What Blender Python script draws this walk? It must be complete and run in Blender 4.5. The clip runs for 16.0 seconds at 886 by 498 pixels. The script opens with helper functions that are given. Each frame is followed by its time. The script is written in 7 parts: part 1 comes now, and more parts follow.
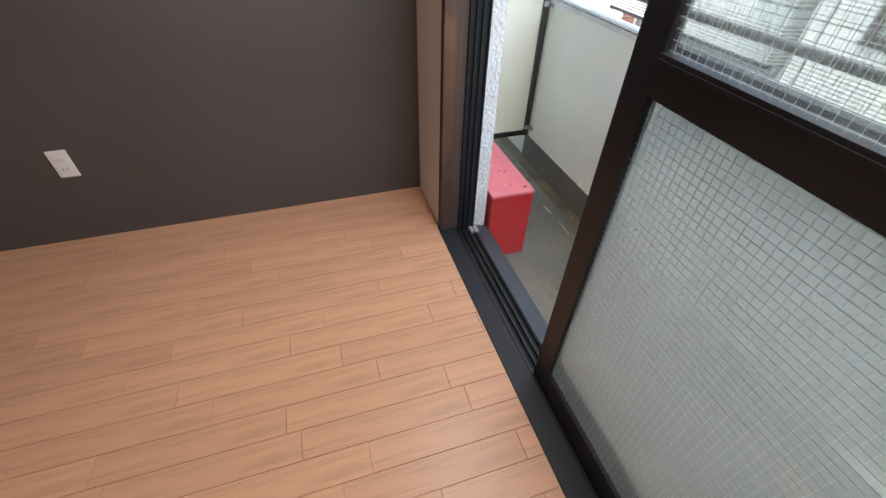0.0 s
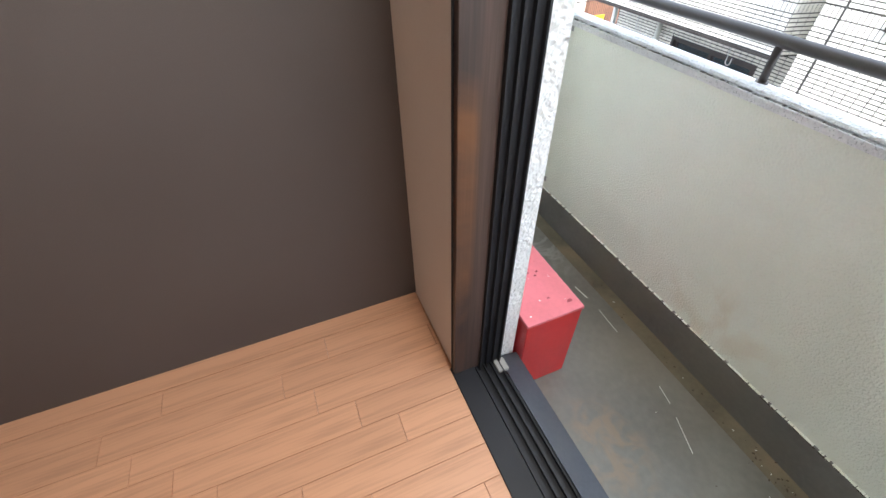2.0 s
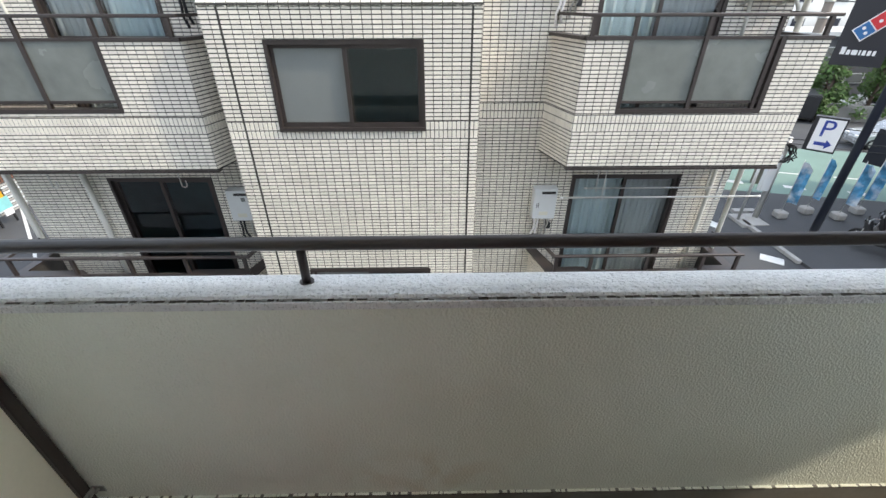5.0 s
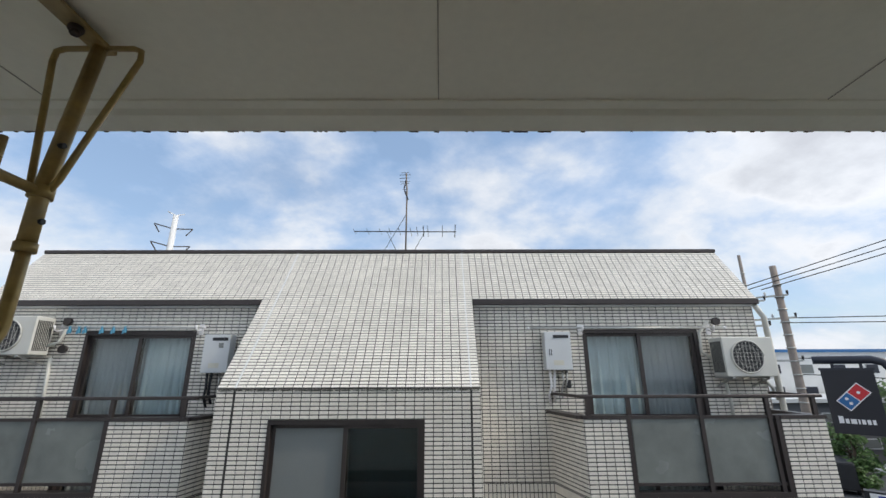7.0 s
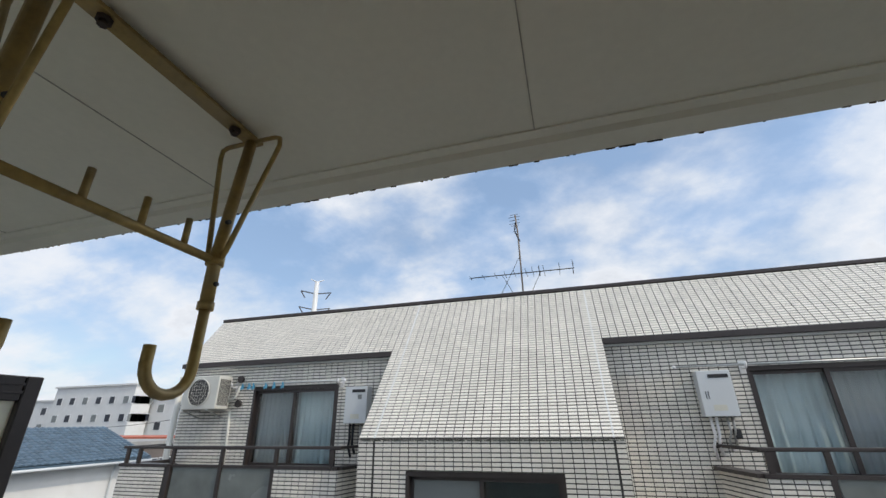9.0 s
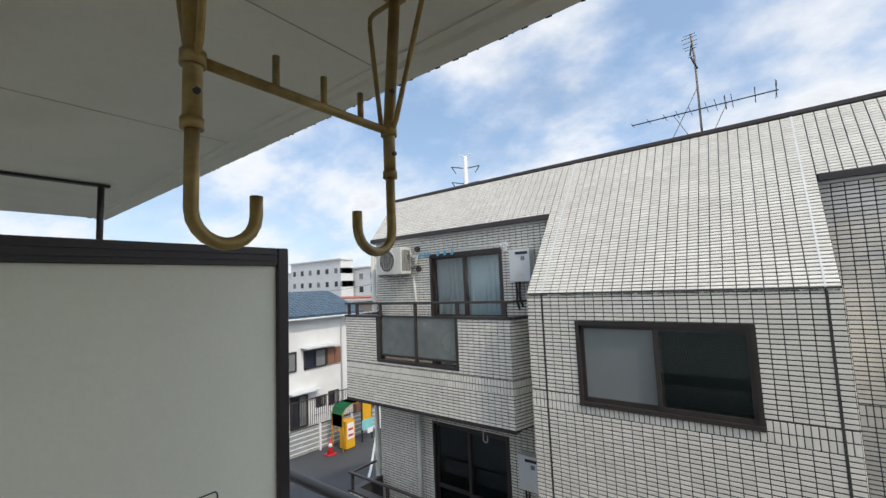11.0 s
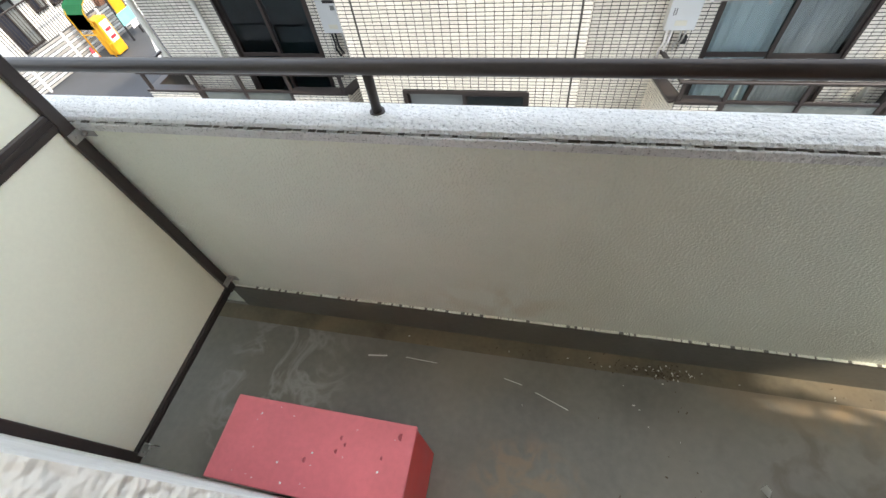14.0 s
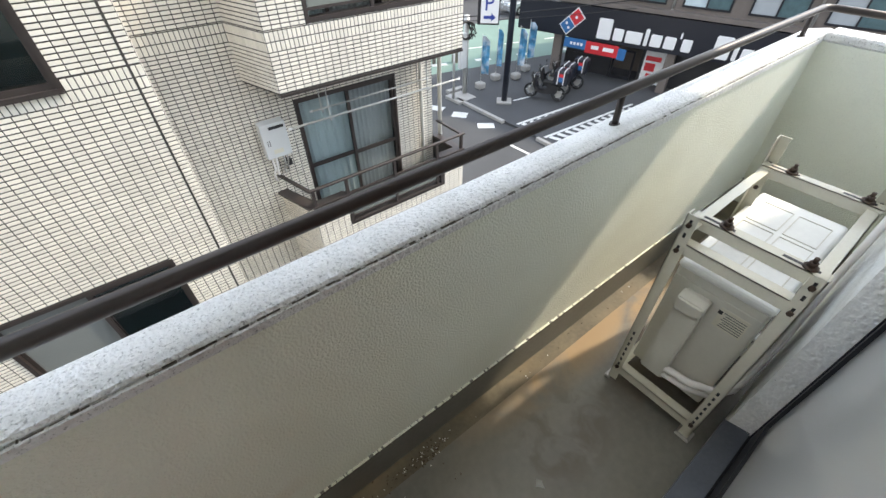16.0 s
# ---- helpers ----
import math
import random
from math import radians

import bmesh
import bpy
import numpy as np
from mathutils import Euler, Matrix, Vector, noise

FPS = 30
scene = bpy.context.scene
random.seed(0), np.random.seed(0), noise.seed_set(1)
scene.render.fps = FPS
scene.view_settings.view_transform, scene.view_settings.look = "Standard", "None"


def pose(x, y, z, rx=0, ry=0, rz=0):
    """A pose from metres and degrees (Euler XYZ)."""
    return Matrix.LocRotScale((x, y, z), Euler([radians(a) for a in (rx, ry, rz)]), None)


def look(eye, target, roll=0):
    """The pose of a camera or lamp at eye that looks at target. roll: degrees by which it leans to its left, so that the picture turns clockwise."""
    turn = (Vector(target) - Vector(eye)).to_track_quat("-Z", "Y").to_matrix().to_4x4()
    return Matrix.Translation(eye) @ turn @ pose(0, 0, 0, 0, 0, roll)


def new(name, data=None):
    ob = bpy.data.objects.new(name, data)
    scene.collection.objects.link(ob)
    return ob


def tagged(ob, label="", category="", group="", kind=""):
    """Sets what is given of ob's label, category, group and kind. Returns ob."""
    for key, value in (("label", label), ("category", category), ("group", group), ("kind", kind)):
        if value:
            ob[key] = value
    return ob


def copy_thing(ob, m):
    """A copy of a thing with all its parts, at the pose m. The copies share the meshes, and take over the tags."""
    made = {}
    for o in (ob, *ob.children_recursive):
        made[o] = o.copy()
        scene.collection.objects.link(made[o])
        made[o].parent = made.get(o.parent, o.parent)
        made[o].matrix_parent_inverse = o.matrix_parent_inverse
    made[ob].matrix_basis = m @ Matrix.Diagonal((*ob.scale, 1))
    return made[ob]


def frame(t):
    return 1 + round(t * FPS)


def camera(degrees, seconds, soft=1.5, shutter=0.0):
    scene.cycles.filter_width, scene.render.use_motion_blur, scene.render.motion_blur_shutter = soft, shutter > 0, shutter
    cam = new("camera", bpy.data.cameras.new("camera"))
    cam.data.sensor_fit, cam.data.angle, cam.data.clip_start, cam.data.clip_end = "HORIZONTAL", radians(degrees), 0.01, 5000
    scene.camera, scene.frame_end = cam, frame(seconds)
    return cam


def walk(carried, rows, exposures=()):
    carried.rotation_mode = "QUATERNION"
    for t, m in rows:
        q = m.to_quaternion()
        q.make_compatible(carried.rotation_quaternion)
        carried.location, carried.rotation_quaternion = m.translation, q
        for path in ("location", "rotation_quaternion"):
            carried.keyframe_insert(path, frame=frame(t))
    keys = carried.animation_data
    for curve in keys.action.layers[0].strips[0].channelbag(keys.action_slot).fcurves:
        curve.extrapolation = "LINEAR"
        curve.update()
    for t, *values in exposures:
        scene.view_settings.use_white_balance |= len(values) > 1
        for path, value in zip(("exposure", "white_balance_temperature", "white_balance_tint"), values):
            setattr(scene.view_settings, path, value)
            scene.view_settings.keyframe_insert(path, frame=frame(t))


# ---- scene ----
cam = camera(94.2, 16.0)
PATH = [
    (0, (2.444, -1.42, 1.521), (1.036, -0.954, 0.18), 1.5),
    (0.5, (2.434, -1.391, 1.495), (0.915, -1.186, 0.212), 1.4),
    (1, (2.238, -1.388, 1.491), (0.684, -1.287, 0.236), 1.0),
    (1.5, (1.926, -1.347, 1.533), (0.423, -1.158, 0.228), -0.4),
    (2, (1.625, -1.247, 1.505), (0.272, -0.702, 0.136), -1.1),
    (2.5, (1.397, -1.135, 1.489), (0.412, -0.179, 0.034), -2.8),
    (3, (1.319, -1.008, 1.447), (0.755, 0.165, -0.072), -3.8),
    (5.3, (1.197, -0.761, 1.672), (1.228, 1.057, 0.84), -0.1),
    (5.5, (1.238, -0.739, 1.689), (1.241, 1.149, 1.03), -0.2),
    (6, (1.268, -0.703, 1.725), (1.244, 1.285, 1.508), -0.1),
    (6.5, (1.252, -0.712, 1.768), (1.243, 1.278, 1.97), -0.0),
    (7, (1.25, -0.74, 1.789), (1.262, 1.179, 2.35), -0.2),
    (7.5, (1.287, -0.757, 1.78), (1.297, 1.057, 2.622), -0.5),
    (8, (1.29, -0.764, 1.782), (1.236, 0.995, 2.732), -0.5),
    (8.5, (1.286, -0.748, 1.771), (1.055, 1.018, 2.682), -0.3),
    (9, (1.259, -0.729, 1.763), (0.736, 1.04, 2.537), -0.8),
    (9.2, (1.249, -0.723, 1.759), (0.608, 1.031, 2.475), -1.1),
    (11.3, (1.195, -0.722, 1.738), (-0.075, 0.823, 1.74), -2.9),
    (11.5, (1.188, -0.723, 1.739), (-0.087, 0.811, 1.59), -2.8),
    (12, (1.172, -0.718, 1.728), (-0.057, 0.751, 1.155), -3.0),
    (13, (1.167, -0.706, 1.657), (0.255, 0.517, 0.364), -7.0),
    (13.5, (1.186, -0.717, 1.62), (0.523, 0.429, 0.121), -8.9),
    (14, (1.234, -0.694, 1.601), (0.843, 0.413, -0.018), -10.5),
    (14.5, (1.313, -0.663, 1.602), (1.231, 0.444, -0.062), -9.5),
    (15, (1.403, -0.672, 1.61), (1.639, 0.479, -0.008), -7.1),
    (15.5, (1.433, -0.599, 1.614), (2.037, 0.518, 0.068), -1.8),
    (16, (1.446, -0.611, 1.653), (2.353, 0.557, 0.306), -0.4),
]
EXPOSURES = [(0, 2.2, 6850, 10), (0.5, 2.2, 6950, 10), (1.0, 2.35, 6900, 10), (1.5, 2.45, 7000, 10), (2.0, 2.5, 7100, 10), (2.5, 2.5, 7000, 10), (3, 2.45, 7050, 10), (5.5, 0.75, 7500, 10), (6.5, 0.3, 7300, 10), (8, 0.05, 7200, 10), (9, 0.12, 7200, 10), (11.5, 0.35, 7350, 10), (12.5, 1.0, 7550, 10), (13.5, 1.45, 7650, 10), (14.2, 1.7, 7750, 10), (15, 1.7, 7750, 10), (16, 1.4, 7700, 10)]
walk(cam, [(t, look(eye, target, roll)) for t, eye, target, roll in PATH], EXPOSURES)

# ---- world, sun ----
SUN = Vector((1.0, -0.25, 0.985)).normalized()
world = bpy.data.worlds.new("world")
scene.world = world
world.use_nodes = True
wn, wl = world.node_tree.nodes, world.node_tree.links
wn.clear()
w_out = wn.new("ShaderNodeOutputWorld")
w_bg = wn.new("ShaderNodeBackground")
w_sky = wn.new("ShaderNodeTexSky")
w_sky.sky_type, w_sky.sun_disc = "NISHITA", False
w_sky.sun_elevation, w_sky.sun_rotation = radians(45), radians(107)
w_sky.dust_density = 1.2
w_co = wn.new("ShaderNodeTexCoord")
w_sep = wn.new("ShaderNodeSeparateXYZ")
w_zz = wn.new("ShaderNodeMath")
w_zz.operation, w_zz.inputs[1].default_value = "ADD", 0.45
w_dx, w_dy = wn.new("ShaderNodeMath"), wn.new("ShaderNodeMath")
w_dx.operation = w_dy.operation = "DIVIDE"
w_com = wn.new("ShaderNodeCombineXYZ")
wl.new(w_co.outputs["Generated"], w_sep.inputs[0])
wl.new(w_sep.outputs[2], w_zz.inputs[0])
wl.new(w_sep.outputs[0], w_dx.inputs[0])
wl.new(w_zz.outputs[0], w_dx.inputs[1])
wl.new(w_sep.outputs[1], w_dy.inputs[0])
wl.new(w_zz.outputs[0], w_dy.inputs[1])
wl.new(w_dx.outputs[0], w_com.inputs[0])
wl.new(w_dy.outputs[0], w_com.inputs[1])
w_no = wn.new("ShaderNodeTexNoise")
w_no.inputs["Scale"].default_value, w_no.inputs["Detail"].default_value = 2.2, 9.0
w_no.inputs["Roughness"].default_value, w_no.inputs["Distortion"].default_value = 0.58, 0.1
w_map = wn.new("ShaderNodeMapping")
w_map.inputs["Location"].default_value = (3.1, 0.7, 0.0)
w_map.inputs["Scale"].default_value = (0.85, 1.0, 1.0)
wl.new(w_com.outputs[0], w_map.inputs[0])
wl.new(w_map.outputs[0], w_no.inputs["Vector"])
w_ra = wn.new("ShaderNodeValToRGB")
w_ra.color_ramp.elements[0].position, w_ra.color_ramp.elements[0].color = 0.38, (0.45, 0.45, 0.45, 1)
w_ra.color_ramp.elements[1].position, w_ra.color_ramp.elements[1].color = 0.60, (1, 1, 1, 1)
wl.new(w_no.outputs["Fac"], w_ra.inputs[0])
w_no2 = wn.new("ShaderNodeTexNoise")
w_no2.inputs["Scale"].default_value, w_no2.inputs["Detail"].default_value = 2.6, 6.0
wl.new(w_map.outputs[0], w_no2.inputs["Vector"])
w_add = wn.new("ShaderNodeMath")
w_add.operation, w_add.inputs[1].default_value = "MULTIPLY_ADD", 0.35
wl.new(w_no2.outputs["Fac"], w_add.inputs[0])
wl.new(w_no.outputs["Fac"], w_add.inputs[2])
w_cc = wn.new("ShaderNodeValToRGB")
w_cc.color_ramp.elements[0].position, w_cc.color_ramp.elements[0].color = 0.55, (2.2, 3.6, 6.1, 1)
w_cc.color_ramp.elements[1].position, w_cc.color_ramp.elements[1].color = 0.90, (3.4, 3.8, 4.6, 1)
for w_at, w_col in ((0.62, (3.1, 4.2, 6.2, 1)), (0.69, (4.4, 5.1, 6.3, 1)), (0.76, (5.0, 5.5, 6.4, 1)), (0.82, (4.2, 4.7, 5.6, 1))):
    w_cc.color_ramp.elements.new(w_at).color = w_col
wl.new(w_add.outputs[0], w_cc.inputs[0])
# the clouds grow brighter towards the sun
w_dot = wn.new("ShaderNodeVectorMath")
w_dot.operation = "DOT_PRODUCT"
w_dot.inputs[1].default_value = SUN
wl.new(w_co.outputs["Generated"], w_dot.inputs[0])
w_pos, w_pow, w_mul = (wn.new("ShaderNodeMath") for _ in range(3))
w_pos.operation, w_pow.operation, w_mul.operation = "MAXIMUM", "POWER", "MULTIPLY_ADD"
w_pos.inputs[1].default_value, w_pow.inputs[1].default_value = 0.0, 6.0
w_mul.inputs[1].default_value, w_mul.inputs[2].default_value = 1.9, 1.0
wl.new(w_dot.outputs["Value"], w_pos.inputs[0])
wl.new(w_pos.outputs[0], w_pow.inputs[0])
wl.new(w_pow.outputs[0], w_mul.inputs[0])
w_br = wn.new("ShaderNodeVectorMath")
w_br.operation = "SCALE"
wl.new(w_cc.outputs[0], w_br.inputs[0])
wl.new(w_mul.outputs[0], w_br.inputs["Scale"])
w_mix = wn.new("ShaderNodeMixRGB")
wl.new(w_ra.outputs[0], w_mix.inputs[0])
wl.new(w_sky.outputs[0], w_mix.inputs[1])
wl.new(w_br.outputs[0], w_mix.inputs[2])
wl.new(w_mix.outputs[0], w_bg.inputs[0])
w_bg.inputs["Strength"].default_value = 0.15
wl.new(w_bg.outputs[0], w_out.inputs[0])

sun = new("sun", bpy.data.lights.new("sun", "SUN"))
sun.data.energy, sun.data.angle, sun.data.color = 1.5, radians(2.0), (1.0, 0.95, 0.87)
sun.matrix_world = look(SUN * 30, (0, 0, 0))

# daylight through the upper part of the sash opening
room_light = new("daylight_at_window", bpy.data.lights.new("daylight_at_window", "AREA"))
room_light.data.shape, room_light.data.size, room_light.data.size_y = "RECTANGLE", 1.6, 0.35
room_light.data.energy, room_light.data.color = 6.2, (0.95, 0.98, 1.0)
room_light.matrix_world = look((1.8, -0.90, 2.03), (1.8, -2.6, 0.75))


# ---- materials ----
def surf(name, color, rough=0.5, metal=0.0, var=0.12, scale=6.0, fine=60.0, bump=0.1, dist=0.002, stain=None, amount=0.3, stretch=(1, 1, 1), rnd=0.0, island=False, spec=0.5, grain=0.5):
    m = bpy.data.materials.new(name)
    m.use_nodes = True
    n, l = m.node_tree.nodes, m.node_tree.links
    p = n["Principled BSDF"]
    p.inputs["Metallic"].default_value = metal
    p.inputs["Specular IOR Level"].default_value = spec
    co, mp = n.new("ShaderNodeTexCoord"), n.new("ShaderNodeMapping")
    mp.inputs["Scale"].default_value = stretch
    l.new(co.outputs["Object"], mp.inputs[0])
    big, small = n.new("ShaderNodeTexNoise"), n.new("ShaderNodeTexNoise")
    big.inputs["Scale"].default_value, big.inputs["Detail"].default_value = scale, 5.0
    small.inputs["Scale"].default_value, small.inputs["Detail"].default_value = fine, 4.0
    l.new(mp.outputs[0], big.inputs["Vector"])
    l.new(mp.outputs[0], small.inputs["Vector"])
    mix = n.new("ShaderNodeMath")
    mix.operation = "MULTIPLY_ADD"
    mix.inputs[1].default_value = grain
    l.new(small.outputs["Fac"], mix.inputs[0])
    l.new(big.outputs["Fac"], mix.inputs[2])
    ramp = n.new("ShaderNodeValToRGB")
    lo = [max(0, c * (1 - var)) for c in color]
    hi = [min(1, c * (1 + var)) for c in color]
    ramp.color_ramp.elements[0].position, ramp.color_ramp.elements[0].color = 0.45, (*lo, 1)
    ramp.color_ramp.elements[1].position, ramp.color_ramp.elements[1].color = 1.05, (*hi, 1)
    l.new(mix.outputs[0], ramp.inputs[0])
    last = ramp.outputs[0]
    if rnd:
        src = n.new("ShaderNodeNewGeometry").outputs["Random Per Island"] if island else n.new("ShaderNodeObjectInfo").outputs["Random"]
        mr = n.new("ShaderNodeMapRange")
        mr.inputs["To Min"].default_value, mr.inputs["To Max"].default_value = 1 - rnd, 1 + rnd
        l.new(src, mr.inputs["Value"])
        hs = n.new("ShaderNodeHueSaturation")
        l.new(mr.outputs[0], hs.inputs["Value"])
        l.new(last, hs.inputs["Color"])
        last = hs.outputs[0]
    if stain:
        sn, sr, sm = n.new("ShaderNodeTexNoise"), n.new("ShaderNodeValToRGB"), n.new("ShaderNodeMixRGB")
        sn.inputs["Scale"].default_value, sn.inputs["Detail"].default_value = scale * 0.5, 7.0
        sn.inputs["Distortion"].default_value = 0.6
        l.new(mp.outputs[0], sn.inputs["Vector"])
        sr.color_ramp.elements[0].position, sr.color_ramp.elements[0].color = 0.48, (0, 0, 0, 1)
        sr.color_ramp.elements[1].position, sr.color_ramp.elements[1].color = 0.72, (amount, amount, amount, 1)
        l.new(sn.outputs["Fac"], sr.inputs[0])
        l.new(sr.outputs[0], sm.inputs[0])
        l.new(last, sm.inputs[1])
        sm.inputs[2].default_value = (*stain, 1)
        last = sm.outputs[0]
    l.new(last, p.inputs["Base Color"])
    rr = n.new("ShaderNodeMapRange")
    rr.inputs["To Min"].default_value, rr.inputs["To Max"].default_value = max(0.03, rough - 0.1), min(1, rough + 0.1)
    l.new(big.outputs["Fac"], rr.inputs["Value"])
    l.new(rr.outputs[0], p.inputs["Roughness"])
    if bump:
        b = n.new("ShaderNodeBump")
        b.inputs["Strength"].default_value, b.inputs["Distance"].default_value = bump, dist
        l.new(small.outputs["Fac"], b.inputs["Height"])
        l.new(b.outputs[0], p.inputs["Normal"])
    return m


def glass(name, color=(0.9, 0.93, 0.93), rough=0.0, bump=0.0, alpha=1.0):
    m = bpy.data.materials.new(name)
    m.use_nodes = True
    p = m.node_tree.nodes["Principled BSDF"]
    p.inputs["Base Color"].default_value = (*color, 1)
    p.inputs["Roughness"].default_value = rough
    p.inputs["Transmission Weight"].default_value = alpha
    p.inputs["IOR"].default_value = 1.45
    if bump:
        t, b = m.node_tree.nodes.new("ShaderNodeTexNoise"), m.node_tree.nodes.new("ShaderNodeBump")
        t.inputs["Scale"].default_value = 150.0
        b.inputs["Strength"].default_value, b.inputs["Distance"].default_value = bump, 0.002
        m.node_tree.links.new(t.outputs["Fac"], b.inputs["Height"])
        m.node_tree.links.new(b.outputs[0], p.inputs["Normal"])
    return m


M_TILE = surf("glazed_tile", (0.80, 0.755, 0.67), 0.22, var=0.05, scale=2.0, fine=40, bump=0.04, rnd=0.07, island=True, stain=(0.52, 0.49, 0.43), amount=0.25)
M_TILE1 = surf("glazed_tile_piece", (0.80, 0.755, 0.67), 0.22, var=0.05, scale=2.0, fine=40, bump=0.04, rnd=0.07, stain=(0.52, 0.49, 0.43), amount=0.25)
M_GROUT = surf("grout", (0.05, 0.047, 0.043), 0.9, var=0.35, scale=3.0)
M_BRONZE = surf("bronze_aluminium", (0.055, 0.045, 0.042), 0.38, metal=0.3, var=0.15, fine=120, bump=0.03)
M_BLACKALU = surf("black_aluminium", (0.017, 0.018, 0.022), 0.45, metal=0.0, var=0.2, fine=150, bump=0.03, stain=(0.035, 0.035, 0.04), amount=0.3, spec=0.35)
M_BROWNFRAME = surf("brown_frame", (0.07, 0.045, 0.038), 0.40, var=0.5, scale=9, fine=60, bump=0.06, stretch=(1, 5, 0.12), stain=(0.022, 0.022, 0.028), amount=0.95)
M_STUCCO = surf("white_stucco", (0.87, 0.885, 0.875), 0.85, var=0.08, scale=9, fine=75, bump=1.0, dist=0.010, stain=(0.5, 0.5, 0.47), amount=0.25)
def speckle(m, scale, lo, hi, dark, amount):
    """Small dark pits over a material's colour."""
    n, l = m.node_tree.nodes, m.node_tree.links
    p = n["Principled BSDF"]
    src = p.inputs["Base Color"].links[0].from_socket
    v, r, x = n.new("ShaderNodeTexNoise"), n.new("ShaderNodeValToRGB"), n.new("ShaderNodeMixRGB")
    v.inputs["Scale"].default_value, v.inputs["Detail"].default_value, v.inputs["Roughness"].default_value = scale, 3.0, 0.6
    l.new(n["Mapping"].outputs[0], v.inputs["Vector"])
    r.color_ramp.elements[0].position, r.color_ramp.elements[0].color = lo, (amount, amount, amount, 1)
    r.color_ramp.elements[1].position, r.color_ramp.elements[1].color = hi, (0, 0, 0, 1)
    l.new(v.outputs["Fac"], r.inputs[0])
    l.new(r.outputs[0], x.inputs[0])
    l.new(src, x.inputs[1])
    x.inputs[2].default_value = (*dark, 1)
    l.new(x.outputs[0], p.inputs["Base Color"])
    return m


M_CAP = surf("coated_cap", (0.86, 0.87, 0.86), 0.5, var=0.12, scale=5, fine=85, bump=1.0, dist=0.014, stain=(0.42, 0.43, 0.40), amount=0.4)
M_PARAPET = surf("parapet_paint", (0.88, 0.905, 0.80), 0.75, var=0.05, scale=2.2, fine=140, bump=0.7, dist=0.008, stain=(0.66, 0.66, 0.54), amount=0.4)
M_BALFLOOR = surf("balcony_coating", (0.178, 0.172, 0.152), 0.40, var=0.24, scale=2.8, fine=35, bump=0.12, stain=(0.24, 0.21, 0.165), amount=0.5, spec=0.55)
M_KERB = surf("kerb_coating", (0.15, 0.145, 0.13), 0.5, var=0.2, scale=5, fine=60, bump=0.15, stain=(0.2, 0.18, 0.13), amount=0.5)
M_SEAM = surf("painted_board_seam", (0.40, 0.37, 0.29), 0.8)
M_SOFFIT = surf("soffit_paint", (0.85, 0.82, 0.68), 0.8, var=0.05, scale=1.5, fine=50, bump=0.06, stain=(0.45, 0.42, 0.36), amount=0.3)
M_BOARD = surf("partition_board", (0.93, 0.90, 0.73), 0.55, var=0.04, scale=2, fine=90, bump=0.06, stain=(0.56, 0.53, 0.42), amount=0.3)
M_DARKWALL = surf("dark_wallpaper", (0.088, 0.073, 0.071), 0.62, var=0.10, scale=1.5, fine=420, bump=0.30, dist=0.0012)
M_WHITEWALL = surf("white_wallpaper", (0.78, 0.76, 0.72), 0.8, var=0.04, scale=2, fine=300, bump=0.2, dist=0.001)
M_BEIGEPANEL = surf("beige_panel", (0.70, 0.63, 0.585), 0.6, var=0.05, scale=2, fine=260, bump=0.12, dist=0.001)
M_PLANK = surf("oak_plank", (0.575, 0.305, 0.185), 0.38, var=0.20, scale=5.5, fine=26, bump=0.04, stretch=(6.0, 0.22, 1.0), rnd=0.05, grain=0.9)
M_JOINT = surf("plank_joint", (0.50, 0.27, 0.16), 0.6)
M_PLATE = surf("white_plastic", (0.82, 0.80, 0.79), 0.35, var=0.02, bump=0.0)
M_RED = surf("red_paint", (0.62, 0.028, 0.032), 0.38, var=0.10, scale=5, fine=45, bump=0.08, stain=(0.66, 0.12, 0.12), amount=0.3)
M_REDTOP = surf("sun_faded_red", (0.76, 0.19, 0.22), 0.55, var=0.10, scale=7, fine=60, bump=0.15, stain=(0.55, 0.13, 0.13), amount=0.4)
M_CREAM = surf("cream_coated_steel", (0.66, 0.64, 0.54), 0.42, var=0.06, scale=6, fine=80, bump=0.08, stain=(0.42, 0.36, 0.26), amount=0.4)
M_UNIT = surf("ivory_casing", (0.64, 0.63, 0.57), 0.42, var=0.05, scale=3, fine=60, bump=0.05, stain=(0.46, 0.43, 0.36), amount=0.4)
M_LIGHTGREY = surf("light_grey_casing", (0.62, 0.64, 0.64), 0.4, var=0.04, scale=4, bump=0.03)
# paler and greyer than M_UNIT, for the unit's top panel
M_UNITTOP = surf("pale_casing_top", (0.80, 0.81, 0.79), 0.4, var=0.06, scale=4, bump=0.03, stain=(0.55, 0.53, 0.48), amount=0.3)
M_STEEL = surf("galvanised_steel", (0.5, 0.5, 0.48), 0.4, metal=0.7, var=0.15, scale=20, bump=0.08)
M_RUST = surf("rusty_bolt", (0.06, 0.04, 0.03), 0.7, metal=0.3, var=0.4, scale=60, bump=0.3)
M_GOLD = surf("weathered_gold_aluminium", (0.36, 0.25, 0.09), 0.45, metal=0.55, var=0.35, scale=18, fine=90, bump=0.25, stain=(0.30, 0.25, 0.17), amount=0.7)
M_BLACK = surf("black_plastic", (0.02, 0.02, 0.022), 0.5, var=0.2)
# shade of unlit rooms and the panes' teal cast, put into one colour
M_UNLIT = surf("unlit_room_shade", (0.07, 0.125, 0.135), 0.8, var=0.2)
M_CURTAIN = surf("pale_blue_curtain", (0.50, 0.60, 0.64), 0.85, var=0.07, scale=4, bump=0.1)
M_LACE = surf("grey_lace_curtain", (0.36, 0.39, 0.41), 0.9, var=0.06, scale=4, bump=0.1)
